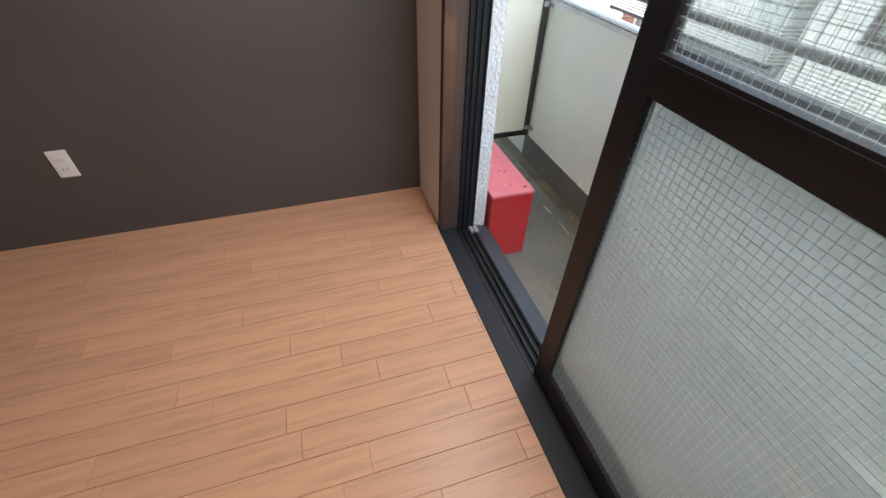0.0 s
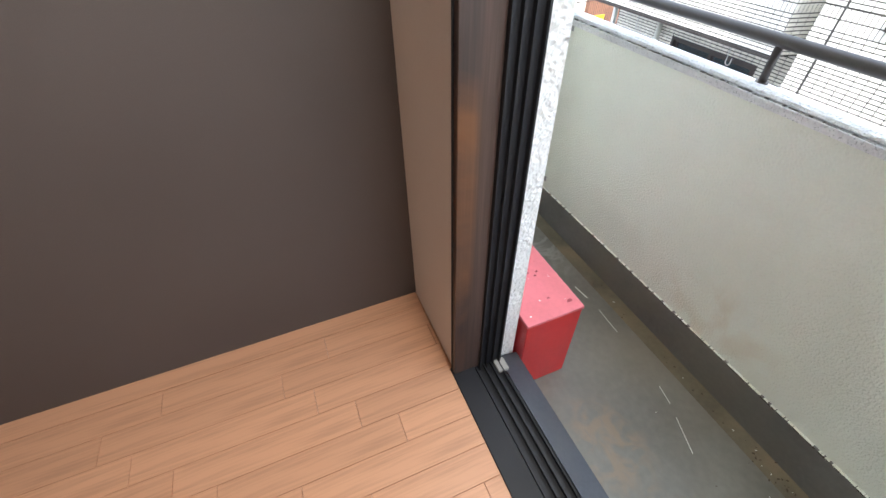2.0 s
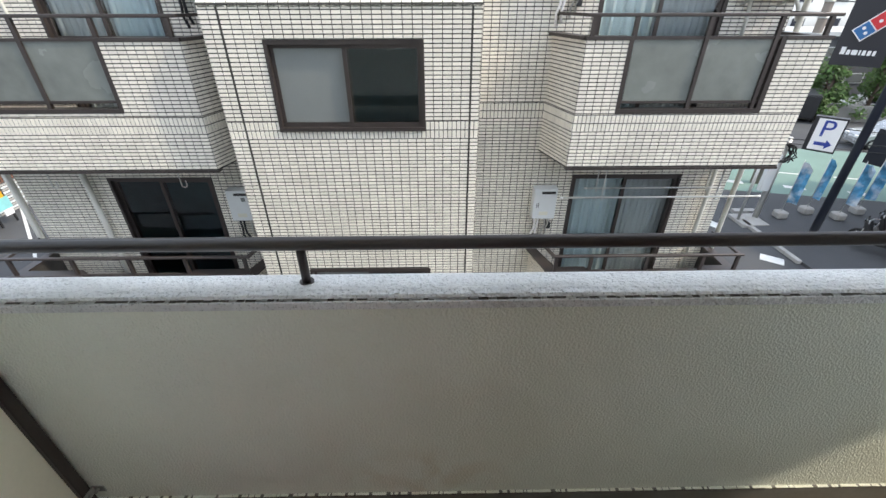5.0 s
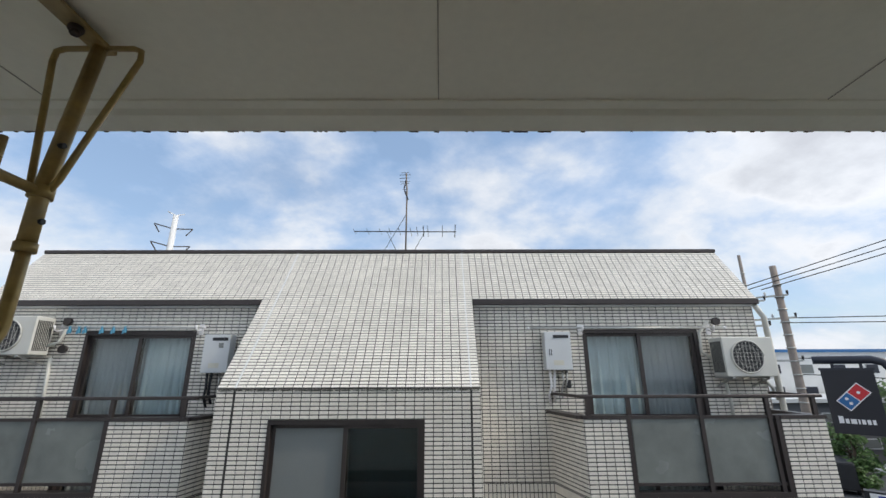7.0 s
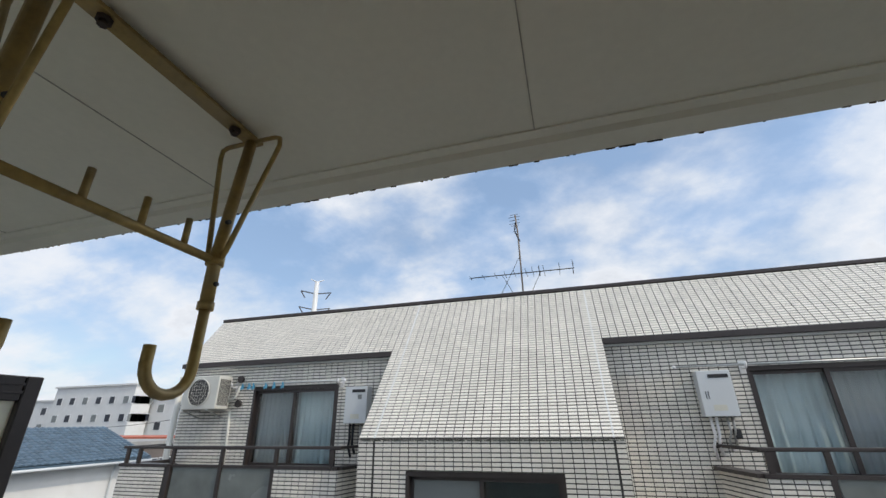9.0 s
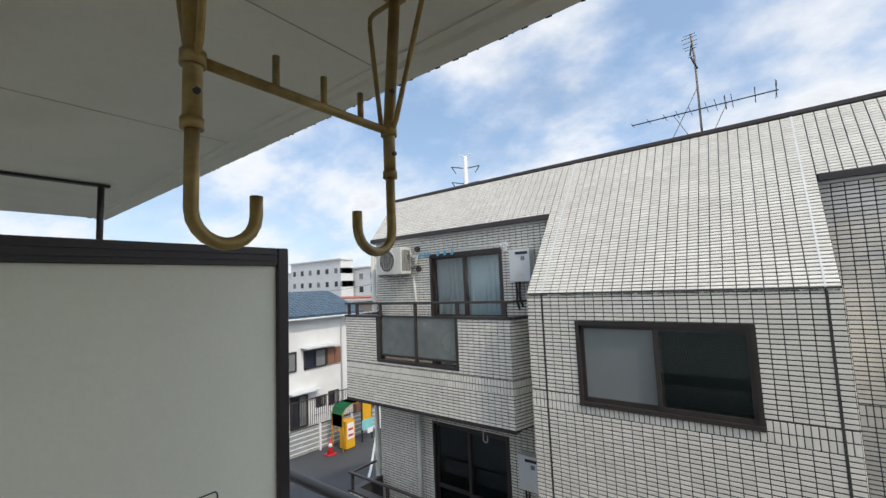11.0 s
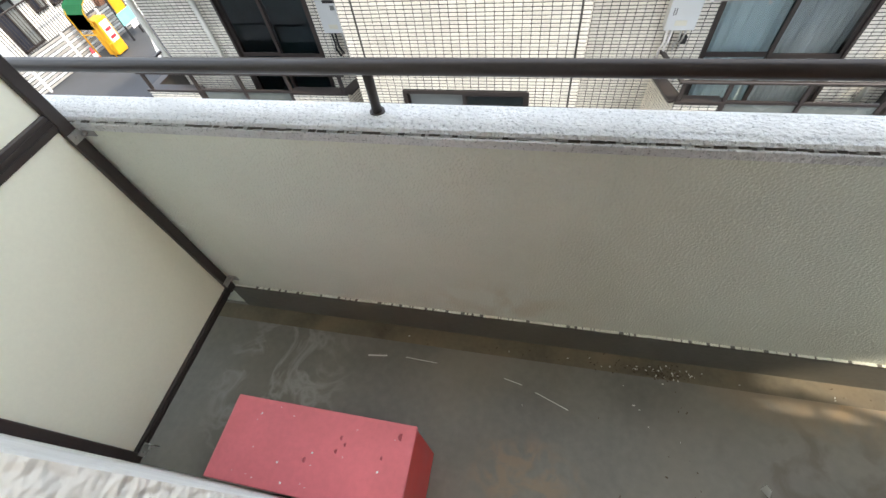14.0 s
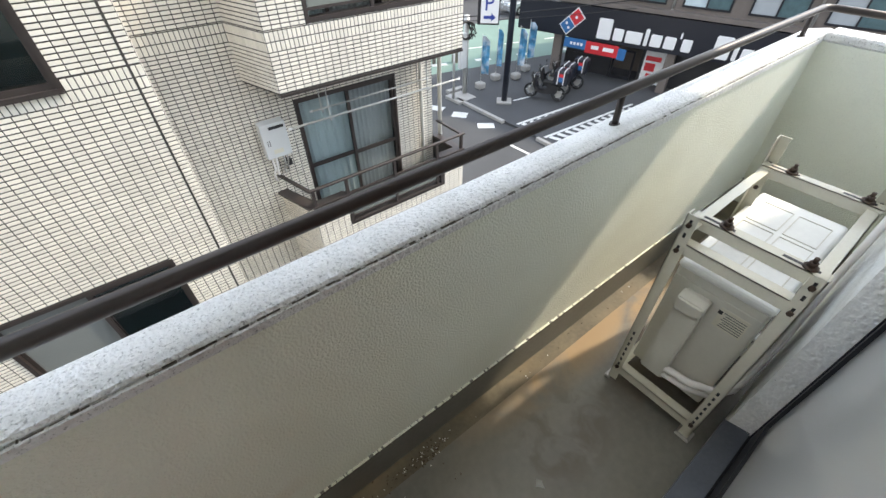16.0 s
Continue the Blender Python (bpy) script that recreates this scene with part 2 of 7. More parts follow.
M_GLASS = glass("clear_glass", (0.88, 0.93, 0.92))
M_TINT = glass("tinted_window_glass", (0.55, 0.62, 0.64))


def frosted(name, clear, through_share):
    """Glass ground on its face: part rough glass, part white scattering both ways."""
    m = glass(name, (0.93, 0.98, 0.98), 0.04, alpha=1.0)
    n, l = m.node_tree.nodes, m.node_tree.links
    tr, df, a, b = n.new("ShaderNodeBsdfTranslucent"), n.new("ShaderNodeBsdfPrincipled"), n.new("ShaderNodeMixShader"), n.new("ShaderNodeMixShader")
    tr.inputs[0].default_value, df.inputs[0].default_value = (1.0, 0.97, 0.90, 1), (0.94, 0.97, 0.97, 1)
    df.inputs["Roughness"].default_value, df.inputs["Coat Weight"].default_value, df.inputs["Coat Roughness"].default_value = 0.3, 1.0, 0.15
    a.inputs[0].default_value, b.inputs[0].default_value = through_share, clear
    l.new(df.outputs[0], a.inputs[1])
    l.new(tr.outputs[0], a.inputs[2])
    l.new(a.outputs[0], b.inputs[1])
    l.new(n["Principled BSDF"].outputs[0], b.inputs[2])
    l.new(b.outputs[0], n["Material Output"].inputs[0])
    return m


M_FROST = frosted("wired_hazy_glass", 0.70, 0.90)
M_FROST2 = frosted("hazy_outer_glass", 0.38, 0.26)
M_HAZE = frosted("wired_upper_glass", 0.80, 0.7)
M_BAYGLASS = surf("frosted_balcony_glass", (0.17, 0.185, 0.17), 0.25, var=0.28, scale=1.1, fine=6, bump=0.0)
M_PANEGREY = surf("frosted_grey_pane", (0.19, 0.205, 0.20), 0.22, var=0.06, scale=2, bump=0.02)
M_WIRE = surf("glass_wire", (0.42, 0.44, 0.43), 0.5, metal=0.0, bump=0)
M_ASPHALT = surf("asphalt", (0.062, 0.064, 0.068), 0.85, var=0.25, scale=0.5, fine=30, bump=0.3, dist=0.01)
M_PAINTLINE = surf("road_marking", (0.62, 0.62, 0.60), 0.7, var=0.15, scale=3)
M_GREENROAD = surf("green_road_coating", (0.16, 0.25, 0.215), 0.8, var=0.12, scale=0.6, fine=20)
M_CONC = surf("concrete", (0.34, 0.33, 0.31), 0.85, var=0.15, scale=1.5, fine=30, bump=0.2)
M_POLE = surf("weathered_concrete_pole", (0.26, 0.22, 0.19), 0.85, var=0.2, scale=3, bump=0.2)
M_NAVY = surf("dark_navy_cladding", (0.018, 0.022, 0.035), 0.35, var=0.15, scale=1)
M_WHITEPAINT = surf("white_exterior_paint", (0.72, 0.72, 0.70), 0.7, var=0.05, scale=1.0, stain=(0.55, 0.54, 0.5), amount=0.25)

for m in (M_STUCCO, M_PARAPET):
    for node in m.node_tree.nodes:
        if node.type == "TEX_NOISE" and node.inputs["Scale"].default_value > 50:
            node.inputs["Detail"].default_value = 1.2
speckle(M_CAP, 150, 0.34, 0.43, (0.26, 0.27, 0.26), 0.7)
speckle(M_STUCCO, 90, 0.26, 0.34, (0.35, 0.36, 0.35), 0.6)
speckle(M_PARAPET, 120, 0.24, 0.30, (0.45, 0.44, 0.38), 0.5)


def blotch(m, centre, size, color, amount, scale=9.0, lo=0.45, hi=0.62, thin=False):
    """A patch of colour at one place, ragged by noise; thin leaves only the rims of the noise, like dried scum."""
    n, l = m.node_tree.nodes, m.node_tree.links
    p = n["Principled BSDF"]
    src = p.inputs["Base Color"].links[0].from_socket
    mp, gr, no, ra, mu, mx, fade = (n.new("ShaderNode" + k) for k in ("Mapping", "TexGradient", "TexNoise", "ValToRGB", "Math", "MixRGB", "ValToRGB"))
    mp.vector_type = "TEXTURE"
    mp.inputs["Location"].default_value, mp.inputs["Scale"].default_value = centre, size
    gr.gradient_type = "SPHERICAL"
    l.new(n["Texture Coordinate"].outputs["Object"], mp.inputs[0])
    l.new(mp.outputs[0], gr.inputs[0])
    fade.color_ramp.elements[0].position, fade.color_ramp.elements[1].position = 0.0, 0.5
    l.new(gr.outputs["Fac"], fade.inputs[0])
    no.inputs["Scale"].default_value, no.inputs["Detail"].default_value, no.inputs["Distortion"].default_value = scale, 5.0, 1.0
    l.new(n["Texture Coordinate"].outputs["Object"], no.inputs["Vector"])
    e = ra.color_ramp.elements
    e[0].position, e[0].color = lo, (0, 0, 0, 1)
    e[1].position, e[1].color = hi, (amount, amount, amount, 1)
    if thin:
        z = e.new(hi + (hi - lo))
        z.color = (0, 0, 0, 1)
    l.new(no.outputs["Fac"], ra.inputs[0])
    mu.operation = "MULTIPLY"
    l.new(ra.outputs[0], mu.inputs[0])
    l.new(fade.outputs[0], mu.inputs[1])
    l.new(mu.outputs[0], mx.inputs[0])
    l.new(src, mx.inputs[1])
    mx.inputs[2].default_value = (*color, 1)
    l.new(mx.outputs[0], p.inputs["Base Color"])


M_GUTTER = surf("silted_gutter", (0.14, 0.118, 0.08), 0.5, var=0.3, scale=7, fine=60, bump=0.3, stain=(0.30, 0.22, 0.13), amount=0.45)
blotch(M_BALFLOOR, (0.30, -0.33, 0), (0.32, 0.42, 1), (0.50, 0.50, 0.47), 0.38, 5.0, 0.46, 0.52, True)
blotch(M_BALFLOOR, (1.30, -0.50, 0), (0.22, 0.16, 1), (0.34, 0.22, 0.12), 0.4, 14.0, 0.42, 0.6)
# two darker brown patches, beside and below the outdoor unit
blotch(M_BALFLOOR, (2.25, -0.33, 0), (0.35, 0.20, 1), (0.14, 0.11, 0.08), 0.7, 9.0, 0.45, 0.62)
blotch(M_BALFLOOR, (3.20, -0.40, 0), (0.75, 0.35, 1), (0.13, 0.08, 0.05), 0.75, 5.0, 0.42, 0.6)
blotch(M_BALFLOOR, (2.9, -0.05, 0), (1.1, 0.22, 1), (0.40, 0.26, 0.13), 0.8, 4.0, 0.35, 0.55)
blotch(M_BROWNFRAME, (0.955, -0.925, 0.95), (0.2, 0.034, 0.8), (0.26, 0.11, 0.045), 0.55, 2.6, 0.40, 0.6)
blotch(M_PARAPET, (1.15, 0, 0.25), (0.30, 0.3, 0.22), (0.66, 0.52, 0.33), 0.28, 6.0, 0.42, 0.6)


# ---- mesh helpers ----
ORI = {}


def thing(name, label, category, loc=(0, 0, 0), group="", kind=""):
    e = new(name)
    e.empty_display_size = 0.1
    e.location = loc
    ORI[e] = Vector(loc)
    return tagged(e, label, category, group, kind)


def mk(name, bm, mat, parent=None, label="", category="", group="", kind="", smooth=False):
    me = bpy.data.meshes.new(name)
    bm.to_mesh(me)
    bm.free()
    me.materials.append(mat)
    if smooth:
        for f in me.polygons:
            f.use_smooth = True
    ob = new(name, me)
    ORI[ob] = Vector((0, 0, 0))
    if parent:
        ob.parent = parent
        ob.location = -ORI[parent]
    return tagged(ob, label, category, group, kind)


def box(bm, a, b, bev=0.0, seg=1):
    x0, y0, z0 = a
    x1, y1, z1 = b
    vs = [bm.verts.new(p) for p in ((x0, y0, z0), (x1, y0, z0), (x1, y1, z0), (x0, y1, z0), (x0, y0, z1), (x1, y0, z1), (x1, y1, z1), (x0, y1, z1))]
    fs = [bm.faces.new([vs[i] for i in q]) for q in ((3, 2, 1, 0), (4, 5, 6, 7), (0, 1, 5, 4), (1, 2, 6, 5), (2, 3, 7, 6), (3, 0, 4, 7))]
    if bev:
        es = list({e for f in fs for e in f.edges})
        bmesh.ops.bevel(bm, geom=es, offset=bev, segments=seg, affect="EDGES", profile=0.5)
    return vs


def bar(bm, p, q, w, h, up=(0, 0, 1)):
    """A straight bar of section w x h from p to q."""
    p, q = Vector(p), Vector(q)
    d = (q - p).normalized()
    s = d.cross(Vector(up))
    s = s.normalized() if s.length > 1e-4 else Vector((1, 0, 0))
    u = s.cross(d).normalized()
    vs = [bm.verts.new(c + s * (i * w / 2) + u * (j * h / 2)) for c in (p, q) for i, j in ((-1, -1), (1, -1), (1, 1), (-1, 1))]
    for f in ((0, 3, 2, 1), (4, 5, 6, 7), (0, 1, 5, 4), (1, 2, 6, 5), (2, 3, 7, 6), (3, 0, 4, 7)):
        bm.faces.new([vs[i] for i in f])


def tube(bm, pts, r, seg=10, r2=None):
    """A round tube through the points."""
    pts = [Vector(p) for p in pts]
    rings, side = [], None
    for i, p in enumerate(pts):
        d = (pts[min(i + 1, len(pts) - 1)] - pts[max(i - 1, 0)]).normalized()
        if side is None:
            side = d.orthogonal().normalized()
        side = (side - d * side.dot(d)).normalized()
        o = d.cross(side)
        rad = r if r2 is None else r + (r2 - r) * i / (len(pts) - 1)
        rings.append([bm.verts.new(p + side * (rad * math.cos(a)) + o * (rad * math.sin(a))) for a in (2 * math.pi * k / seg for k in range(seg))])
    for a, b in zip(rings, rings[1:]):
        for k in range(seg):
            f = bm.faces.new((a[k], a[(k + 1) % seg], b[(k + 1) % seg], b[k]))
            f.smooth = True
    bm.faces.new(rings[0][::-1])
    bm.faces.new(rings[-1])


def prism(bm, outline, axis, a, b):
    """An outline in the two other axes, drawn out along the axis from a to b."""
    def at(u, v, w):
        return {"x": (w, u, v), "y": (u, w, v), "z": (u, v, w)}[axis]
    lo = [bm.verts.new(at(u, v, a)) for u, v in outline]
    hi = [bm.verts.new(at(u, v, b)) for u, v in outline]
    n = len(lo)
    bm.faces.new(lo[::-1])
    bm.faces.new(hi)
    for i in range(n):
        bm.faces.new((lo[i], lo[(i + 1) % n], hi[(i + 1) % n], hi[i]))
    bmesh.ops.recalc_face_normals(bm, faces=bm.faces[:])


def wall_bm(axis, d0, d1, u0, u1, z0, z1, holes=()):
    """A wall in the plane across the axis ("y": along x), with rectangular holes (u0, u1, z0, z1)."""
    bm = bmesh.new()
    us = sorted({u0, u1, *(min(max(h[i], u0), u1) for h in holes for i in (0, 1))})
    zs = sorted({z0, z1, *(min(max(h[i], z0), z1) for h in holes for i in (2, 3))})
    for ua, ub in zip(us, us[1:]):
        run = None
        for za, zb in zip(zs, zs[1:]):
            c = ((ua + ub) / 2, (za + zb) / 2)
            if any(h[0] < c[0] < h[1] and h[2] < c[1] < h[3] for h in holes):
                if run:
                    box(bm, *run)
                run = None
                continue
            if run:
                run = (run[0], ((ub, d1, zb) if axis == "y" else (d1, ub, zb)))
            else:
                run = ((ua, d0, za), (ub, d1, zb)) if axis == "y" else ((d0, ua, za), (d1, ub, zb))
        if run:
            box(bm, *run)
    bmesh.ops.remove_doubles(bm, verts=bm.verts[:], dist=1e-5)
    return bm


TW, TH = 0.1, 0.0436


def tile_field(width, height, holes=(), band=None):
    """Tile rectangles (u0, u1, v0, v1), from the top edge down; band: (low, high) of the soldier courses."""
    rows, v = [], height
    while v > 0.02:
        if band and v <= band[1] + 1e-6 and v > band[0] + 0.02:
            h, w = 0.1, 0.05
        else:
            h, w = TH, TW
            if band and v > band[1] and v - h < band[1]:
                h = v - band[1]
        rows.append((max(v - h, 0), v, w))
        v -= h
    out = []
    for v0, v1, w in rows:
        n = max(1, round(width / w))
        s = width / n
        for i in range(n):
            u0, u1 = i * s, (i + 1) * s
            cu, cv = (u0 + u1) / 2, (v0 + v1) / 2
            if any(a < cu < b and c < cv < d for a, b, c, d in holes) or v1 - v0 < 0.012:
                continue
            out.append((u0 + 0.0038, u1 - 0.0038, v0 + 0.0052, v1 - 0.0052))
    return out


def tiles(name, parent, origin, udir, vdir, width, height, holes=(), band=None, depth=0.006, keep=None):
    """A field of raised tiles, one joined mesh."""
    o, u, v = Vector(origin), Vector(udir).normalized(), Vector(vdir).normalized()
    n = u.cross(v).normalized()
    verts, faces = [], []
    for u0, u1, v0, v1 in tile_field(width, height, holes, band):
        if keep and not keep(u0, u1, v0, v1):
            continue
        k = len(verts)
        t = 0.0022
        for a, b, c in ((u0, v0, 0), (u1, v0, 0), (u1, v1, 0), (u0, v1, 0), (u0 + t, v0 + t, 1), (u1 - t, v0 + t, 1), (u1 - t, v1 - t, 1), (u0 + t, v1 - t, 1)):
            verts.append(o + u * a + v * b + n * (c * depth))
        faces += [(k + 4, k + 5, k + 6, k + 7), (k, k + 1, k + 5, k + 4), (k + 1, k + 2, k + 6, k + 5), (k + 2, k + 3, k + 7, k + 6), (k + 3, k, k + 4, k + 7)]
    me = bpy.data.meshes.new(name)
    me.from_pydata(verts, [], faces)
    me.materials.append(M_TILE)
    ob = new(name, me)
    ob.parent = parent
    ob.location = -ORI[parent]
    ORI[ob] = Vector((0, 0, 0))
    return tagged(ob, kind="stuff")

# ---- the room and the balcony ----
RY, RAILZ = 0.067, 1.138   # handrail
RZ = 0.235          # room floor
IN, OUT = -0.94, -0.706   # inner and outer face of the window wall
DW = 0.56           # dark wall
SL, SR = 0.96, 2.65      # sash opening
BE = 4.42           # end of the balcony
HEAD = RZ + 2.0

bm = wall_bm("x", DW - 0.15, DW, -4.6, IN, 0.0, 2.75)
mk("wall_west", bm, M_DARKWALL, kind="structure", label="dark brown-grey papered room wall", category="wall")
bm = wall_bm("y", IN, -0.776, 0.0, BE, -0.2, 2.75, [(SL - 0.02, SR + 0.02, RZ - 0.075, HEAD + 0.02)])
mk("wall_north", bm, M_BEIGEPANEL, kind="structure", label="window wall with beige papered inner face", category="wall")
bm = wall_bm("y", -0.776, OUT, 0.0, BE, -0.2, 2.386, [(SL - 0.018, SR + 0.006, RZ - 0.075, HEAD - 0.01)])
mk("wall_north_stucco", bm, M_STUCCO, kind="structure", label="rough white stucco outer face of the window wall", category="wall")
mk("wall_south", wall_bm("y", -4.75, -4.6, DW - 0.15, 4.2, 0, 2.75), M_WHITEWALL, kind="structure", label="white papered room wall", category="wall")
mk("wall_east", wall_bm("x", 4.05, 4.2, -4.6, IN, 0, 2.75), M_WHITEWALL, kind="structure", label="white papered room wall", category="wall")
bm = bmesh.new()
box(bm, (DW - 0.15, -4.75, 2.62), (4.2, IN, 2.75))
mk("ceiling", bm, M_WHITEWALL, kind="structure", label="white room ceiling", category="ceiling")
bm = bmesh.new()
box(bm, (DW - 0.15, -4.75, -0.2), (4.2, IN, RZ - 0.004))
floor = mk("floor", bm, M_JOINT, kind="structure", label="light oak plank floor of the empty room", category="floor")

# balcony structure
SOF = 2.39             # underside of the slab above
bm = bmesh.new()
box(bm, (-3.0, OUT, -0.2), (BE + 0.15, 0.164, -0.008))
box(bm, (-3.0, OUT, -0.008), (BE + 0.15, -0.088, -0.001))
mk("balcony_floor", bm, M_BALFLOOR, kind="structure", label="grey waterproof-coated balcony floor with stains and darker patches", category="floor")
bm = bmesh.new()
prism(bm, [(0.0, -0.006), (-0.014, -0.006), (-0.011, 0.155), (-0.008, 0.17), (0.0, 0.17)], "x", 0.0, BE)
mk("kerb", bm, M_KERB, kind="structure", label="dark grey waterproofed upstand at the foot of the parapet", category="kerb")
bm = bmesh.new()
box(bm, (-3.0, -0.088, -0.0078), (BE, -0.014, -0.0045))
mk("gutter", bm, M_GUTTER, kind="structure", label="shallow silt-stained gutter along the foot of the parapet", category="gutter")
bm = bmesh.new()
prism(bm, [(0.0, -0.3), (0.0, 1.0), (0.132, 0.985), (0.132, -0.3)], "x", -3.0, BE + 0.15)
mk("parapet", bm, M_PARAPET, kind="structure", label="cream painted concrete balcony parapet", category="wall")
bm = bmesh.new()
prism(bm, [(-0.007, 0.995), (-0.007, 1.016), (0.008, 1.018), (0.008, 1.0225), (-0.001, 1.0235), (0.004, 1.031), (0.022, 1.034), (0.11, 1.014), (0.133, 1.002), (0.137, 0.985)], "x", -3.0, BE + 0.15)
cap = mk("parapet_cap", bm, M_CAP, kind="structure", label="white textured coating on the parapet top", category="wall")
bm = bmesh.new()
rnd = random.Random(9)
x = -0.1
while x < BE - 0.01:
    w = rnd.uniform(0.003, 0.030)
    box(bm, (x, 0.0 - rnd.uniform(0, 0.003), 1.0165), (min(x + w * 0.97, BE), 0.0078, 1.0165 + rnd.uniform(0.0003, 0.0020)))
    x += w * rnd.choice((1.0, 1.05, 1.2, 1.8))
mk("parapet_groove", bm, M_KERB, kind="structure", label="dark dirt in the groove below the parapet coating", category="wall")
bm = bmesh.new()
rnd = random.Random(19)
x = -0.0
while x < BE - 0.03:
    w = rnd.uniform(0.004, 0.028)
    box(bm, (x, -0.0092 - rnd.uniform(0, 0.0014), 0.1698), (x + w, -0.001, 0.1706 + rnd.uniform(0.0, 0.0008)))
    x += w * rnd.choice((1.0, 1.02, 1.15, 1.6))
mk("kerb_crust", bm, M_PARAPET, kind="structure", label="ragged pale edge of the parapet paint along the top of the upstand", category="kerb")
bm = bmesh.new()
x = 0.02
while x < BE - 0.03:
    w = rnd.uniform(0.003, 0.02)
    box(bm, (x, -0.0118, 0.1672), (x + w, -0.0102, 0.1692 + rnd.uniform(0, 0.0012)))
    x += w * rnd.choice((1.05, 1.3, 2.2, 4.0))
mk("kerb_dirt", bm, M_RUST, kind="structure", label="dark dirt specks under the paint edge along the upstand", category="kerb")
bm = bmesh.new()
box(bm, (BE, OUT, 0.0), (BE + 0.15, 0.0, 1.0))
mk("parapet_end", bm, M_PARAPET, kind="structure", label="cream painted end wall of the balcony", category="wall")
bm = bmesh.new()
box(bm, (BE - 0.004, OUT, 1.0), (BE + 0.16, -0.004, 1.044), 0.01)
mk("parapet_end_cap", bm, M_CAP, kind="structure", label="white textured top of the balcony end wall", category="wall")
bm = bmesh.new()
box(bm, (-3.0, -0.72, SOF + 0.005), (BE + 0.15, 0.085, 2.6))
mk("soffit", bm, M_SOFFIT, kind="structure", label="painted board soffit under the balcony above", category="ceiling")
bm = bmesh.new()
prism(bm, [(0.085, SOF), (0.115, SOF), (0.12, SOF + 0.011), (0.135, SOF - 0.005), (0.205, SOF - 0.005), (0.205, 2.6), (0.085, 2.6)], "x", -3.0, BE + 0.15)
mk("soffit_edge", bm, M_SOFFIT, kind="structure", label="painted concrete drip edge of the balcony above", category="ceiling")
for i, x in enumerate((-0.58, 0.34, 1.246, 2.16, 3.08, 4.0)):
    bm = bmesh.new()
    box(bm, (x - 0.0012, -0.70, SOF + 0.0035), (x + 0.0012, 0.084, SOF + 0.0055))
    mk("soffit_joint", bm, M_SEAM, kind="structure", label="thin dark joint between soffit boards", category="ceiling")
# shell of the own building
mk("wall_upper", wall_bm("y", -0.9, OUT - 0.02, -3.0, BE + 0.15, 2.6, 3.2), M_WHITEPAINT, kind="structure", label="white painted low wall round the roof above", category="wall")
bm = bmesh.new()
box(bm, (-3.0, -6.0, -5.88), (BE + 0.15, OUT - 0.02, -0.21))
mk("wall_lower", bm, M_WHITEPAINT, kind="structure", label="white painted lower storeys of the own building", category="wall")
bm = bmesh.new()
box(bm, (-3.0, -1.2, -0.2), (-0.001, OUT - 0.0, 2.386))
mk("wall_next", bm, M_STUCCO, kind="structure", label="white stucco wall of the neighbouring flat", category="wall")


def handrail():
    rail = thing("handrail", "dark bronze round balcony handrail on posts on the parapet", "handrail", (0, RY, 1.035))
    bm = bmesh.new()
    tube(bm, [(-3.0, RY, RAILZ), (BE + 0.0, RY, RAILZ), (BE + 0.045, RY - 0.01, RAILZ), (BE + 0.065, RY - 0.05, RAILZ), (BE + 0.065, OUT, RAILZ)], 0.0175, 16)
    mk("rail", bm, M_BRONZE, rail)
    for x in (-0.95, 0.868, 2.71, BE - 0.10):
        bm = bmesh.new()
        tube(bm, [(x, RY, 1.01), (x, RY, RAILZ - 0.01)], 0.0115, 12)
        tube(bm, [(x, RY, 1.018), (x, RY, 1.029)], 0.018, 12)
        mk("post", bm, M_BRONZE, rail)


handrail()


def partition():
    part = thing("partition_screen", "cream escape partition in a dark brown frame between balconies", "partition", (0, -0.35, 0.165))
    y0, y1, zt = -0.706, -0.006, 1.875
    for n, lab, a, b in (("upper_board", "", 1.065, zt - 0.045), ("lower_board", "", 0.195, 1.02)):
        bm = bmesh.new()
        box(bm, (-0.012, y0 + 0.02, a), (-0.004, y1 - 0.02, b))
        mk(n, bm, M_BOARD, part)
    for a, b in (((-0.03, y1 - 0.035, 0.165), (0.012, y1, zt)), ((-0.03, y0, 0.165), (0.012, y0 + 0.03, zt))):
        bm = bmesh.new()
        box(bm, a, b, 0.003)
        mk("stile", bm, M_BRONZE, part)
    for z, h in ((zt - 0.055, 0.055), (1.018, 0.048), (0.168, 0.034)):
        bm = bmesh.new()
        box(bm, (-0.028, y0 + 0.03, z), (0.008, y1 - 0.035, z + h), 0.002)
        for k in range(1, 3):
            box(bm, (0.008, y0 + 0.03, z + h * k / 3 - 0.0025), (0.013, y1 - 0.035, z + h * k / 3 + 0.0035))
        mk("cross_rail", bm, M_BRONZE, part)
    for y, z in ((-0.012, 0.985), (-0.012, 0.225), (-0.655, 0.18)):
        bm = bmesh.new()
        box(bm, (0.012, y - 0.03, z - 0.012), (0.016, y + 0.012, z + 0.016))
        box(bm, (0.012, y + 0.008, z - 0.012), (0.052, y + 0.0115, z + 0.016))
        tube(bm, [(0.03, y + 0.008, z + 0.002), (0.03, y - 0.006, z + 0.002)], 0.005, 6)
        tube(bm, [(0.016, y - 0.015, z + 0.002), (0.024, y - 0.015, z + 0.002)], 0.005, 6)
        mk("bracket", bm, M_STEEL, part, "small galvanised angle bracket")
    for o in list(part.children):
        o.location.x += 0.018
    return part


partition()

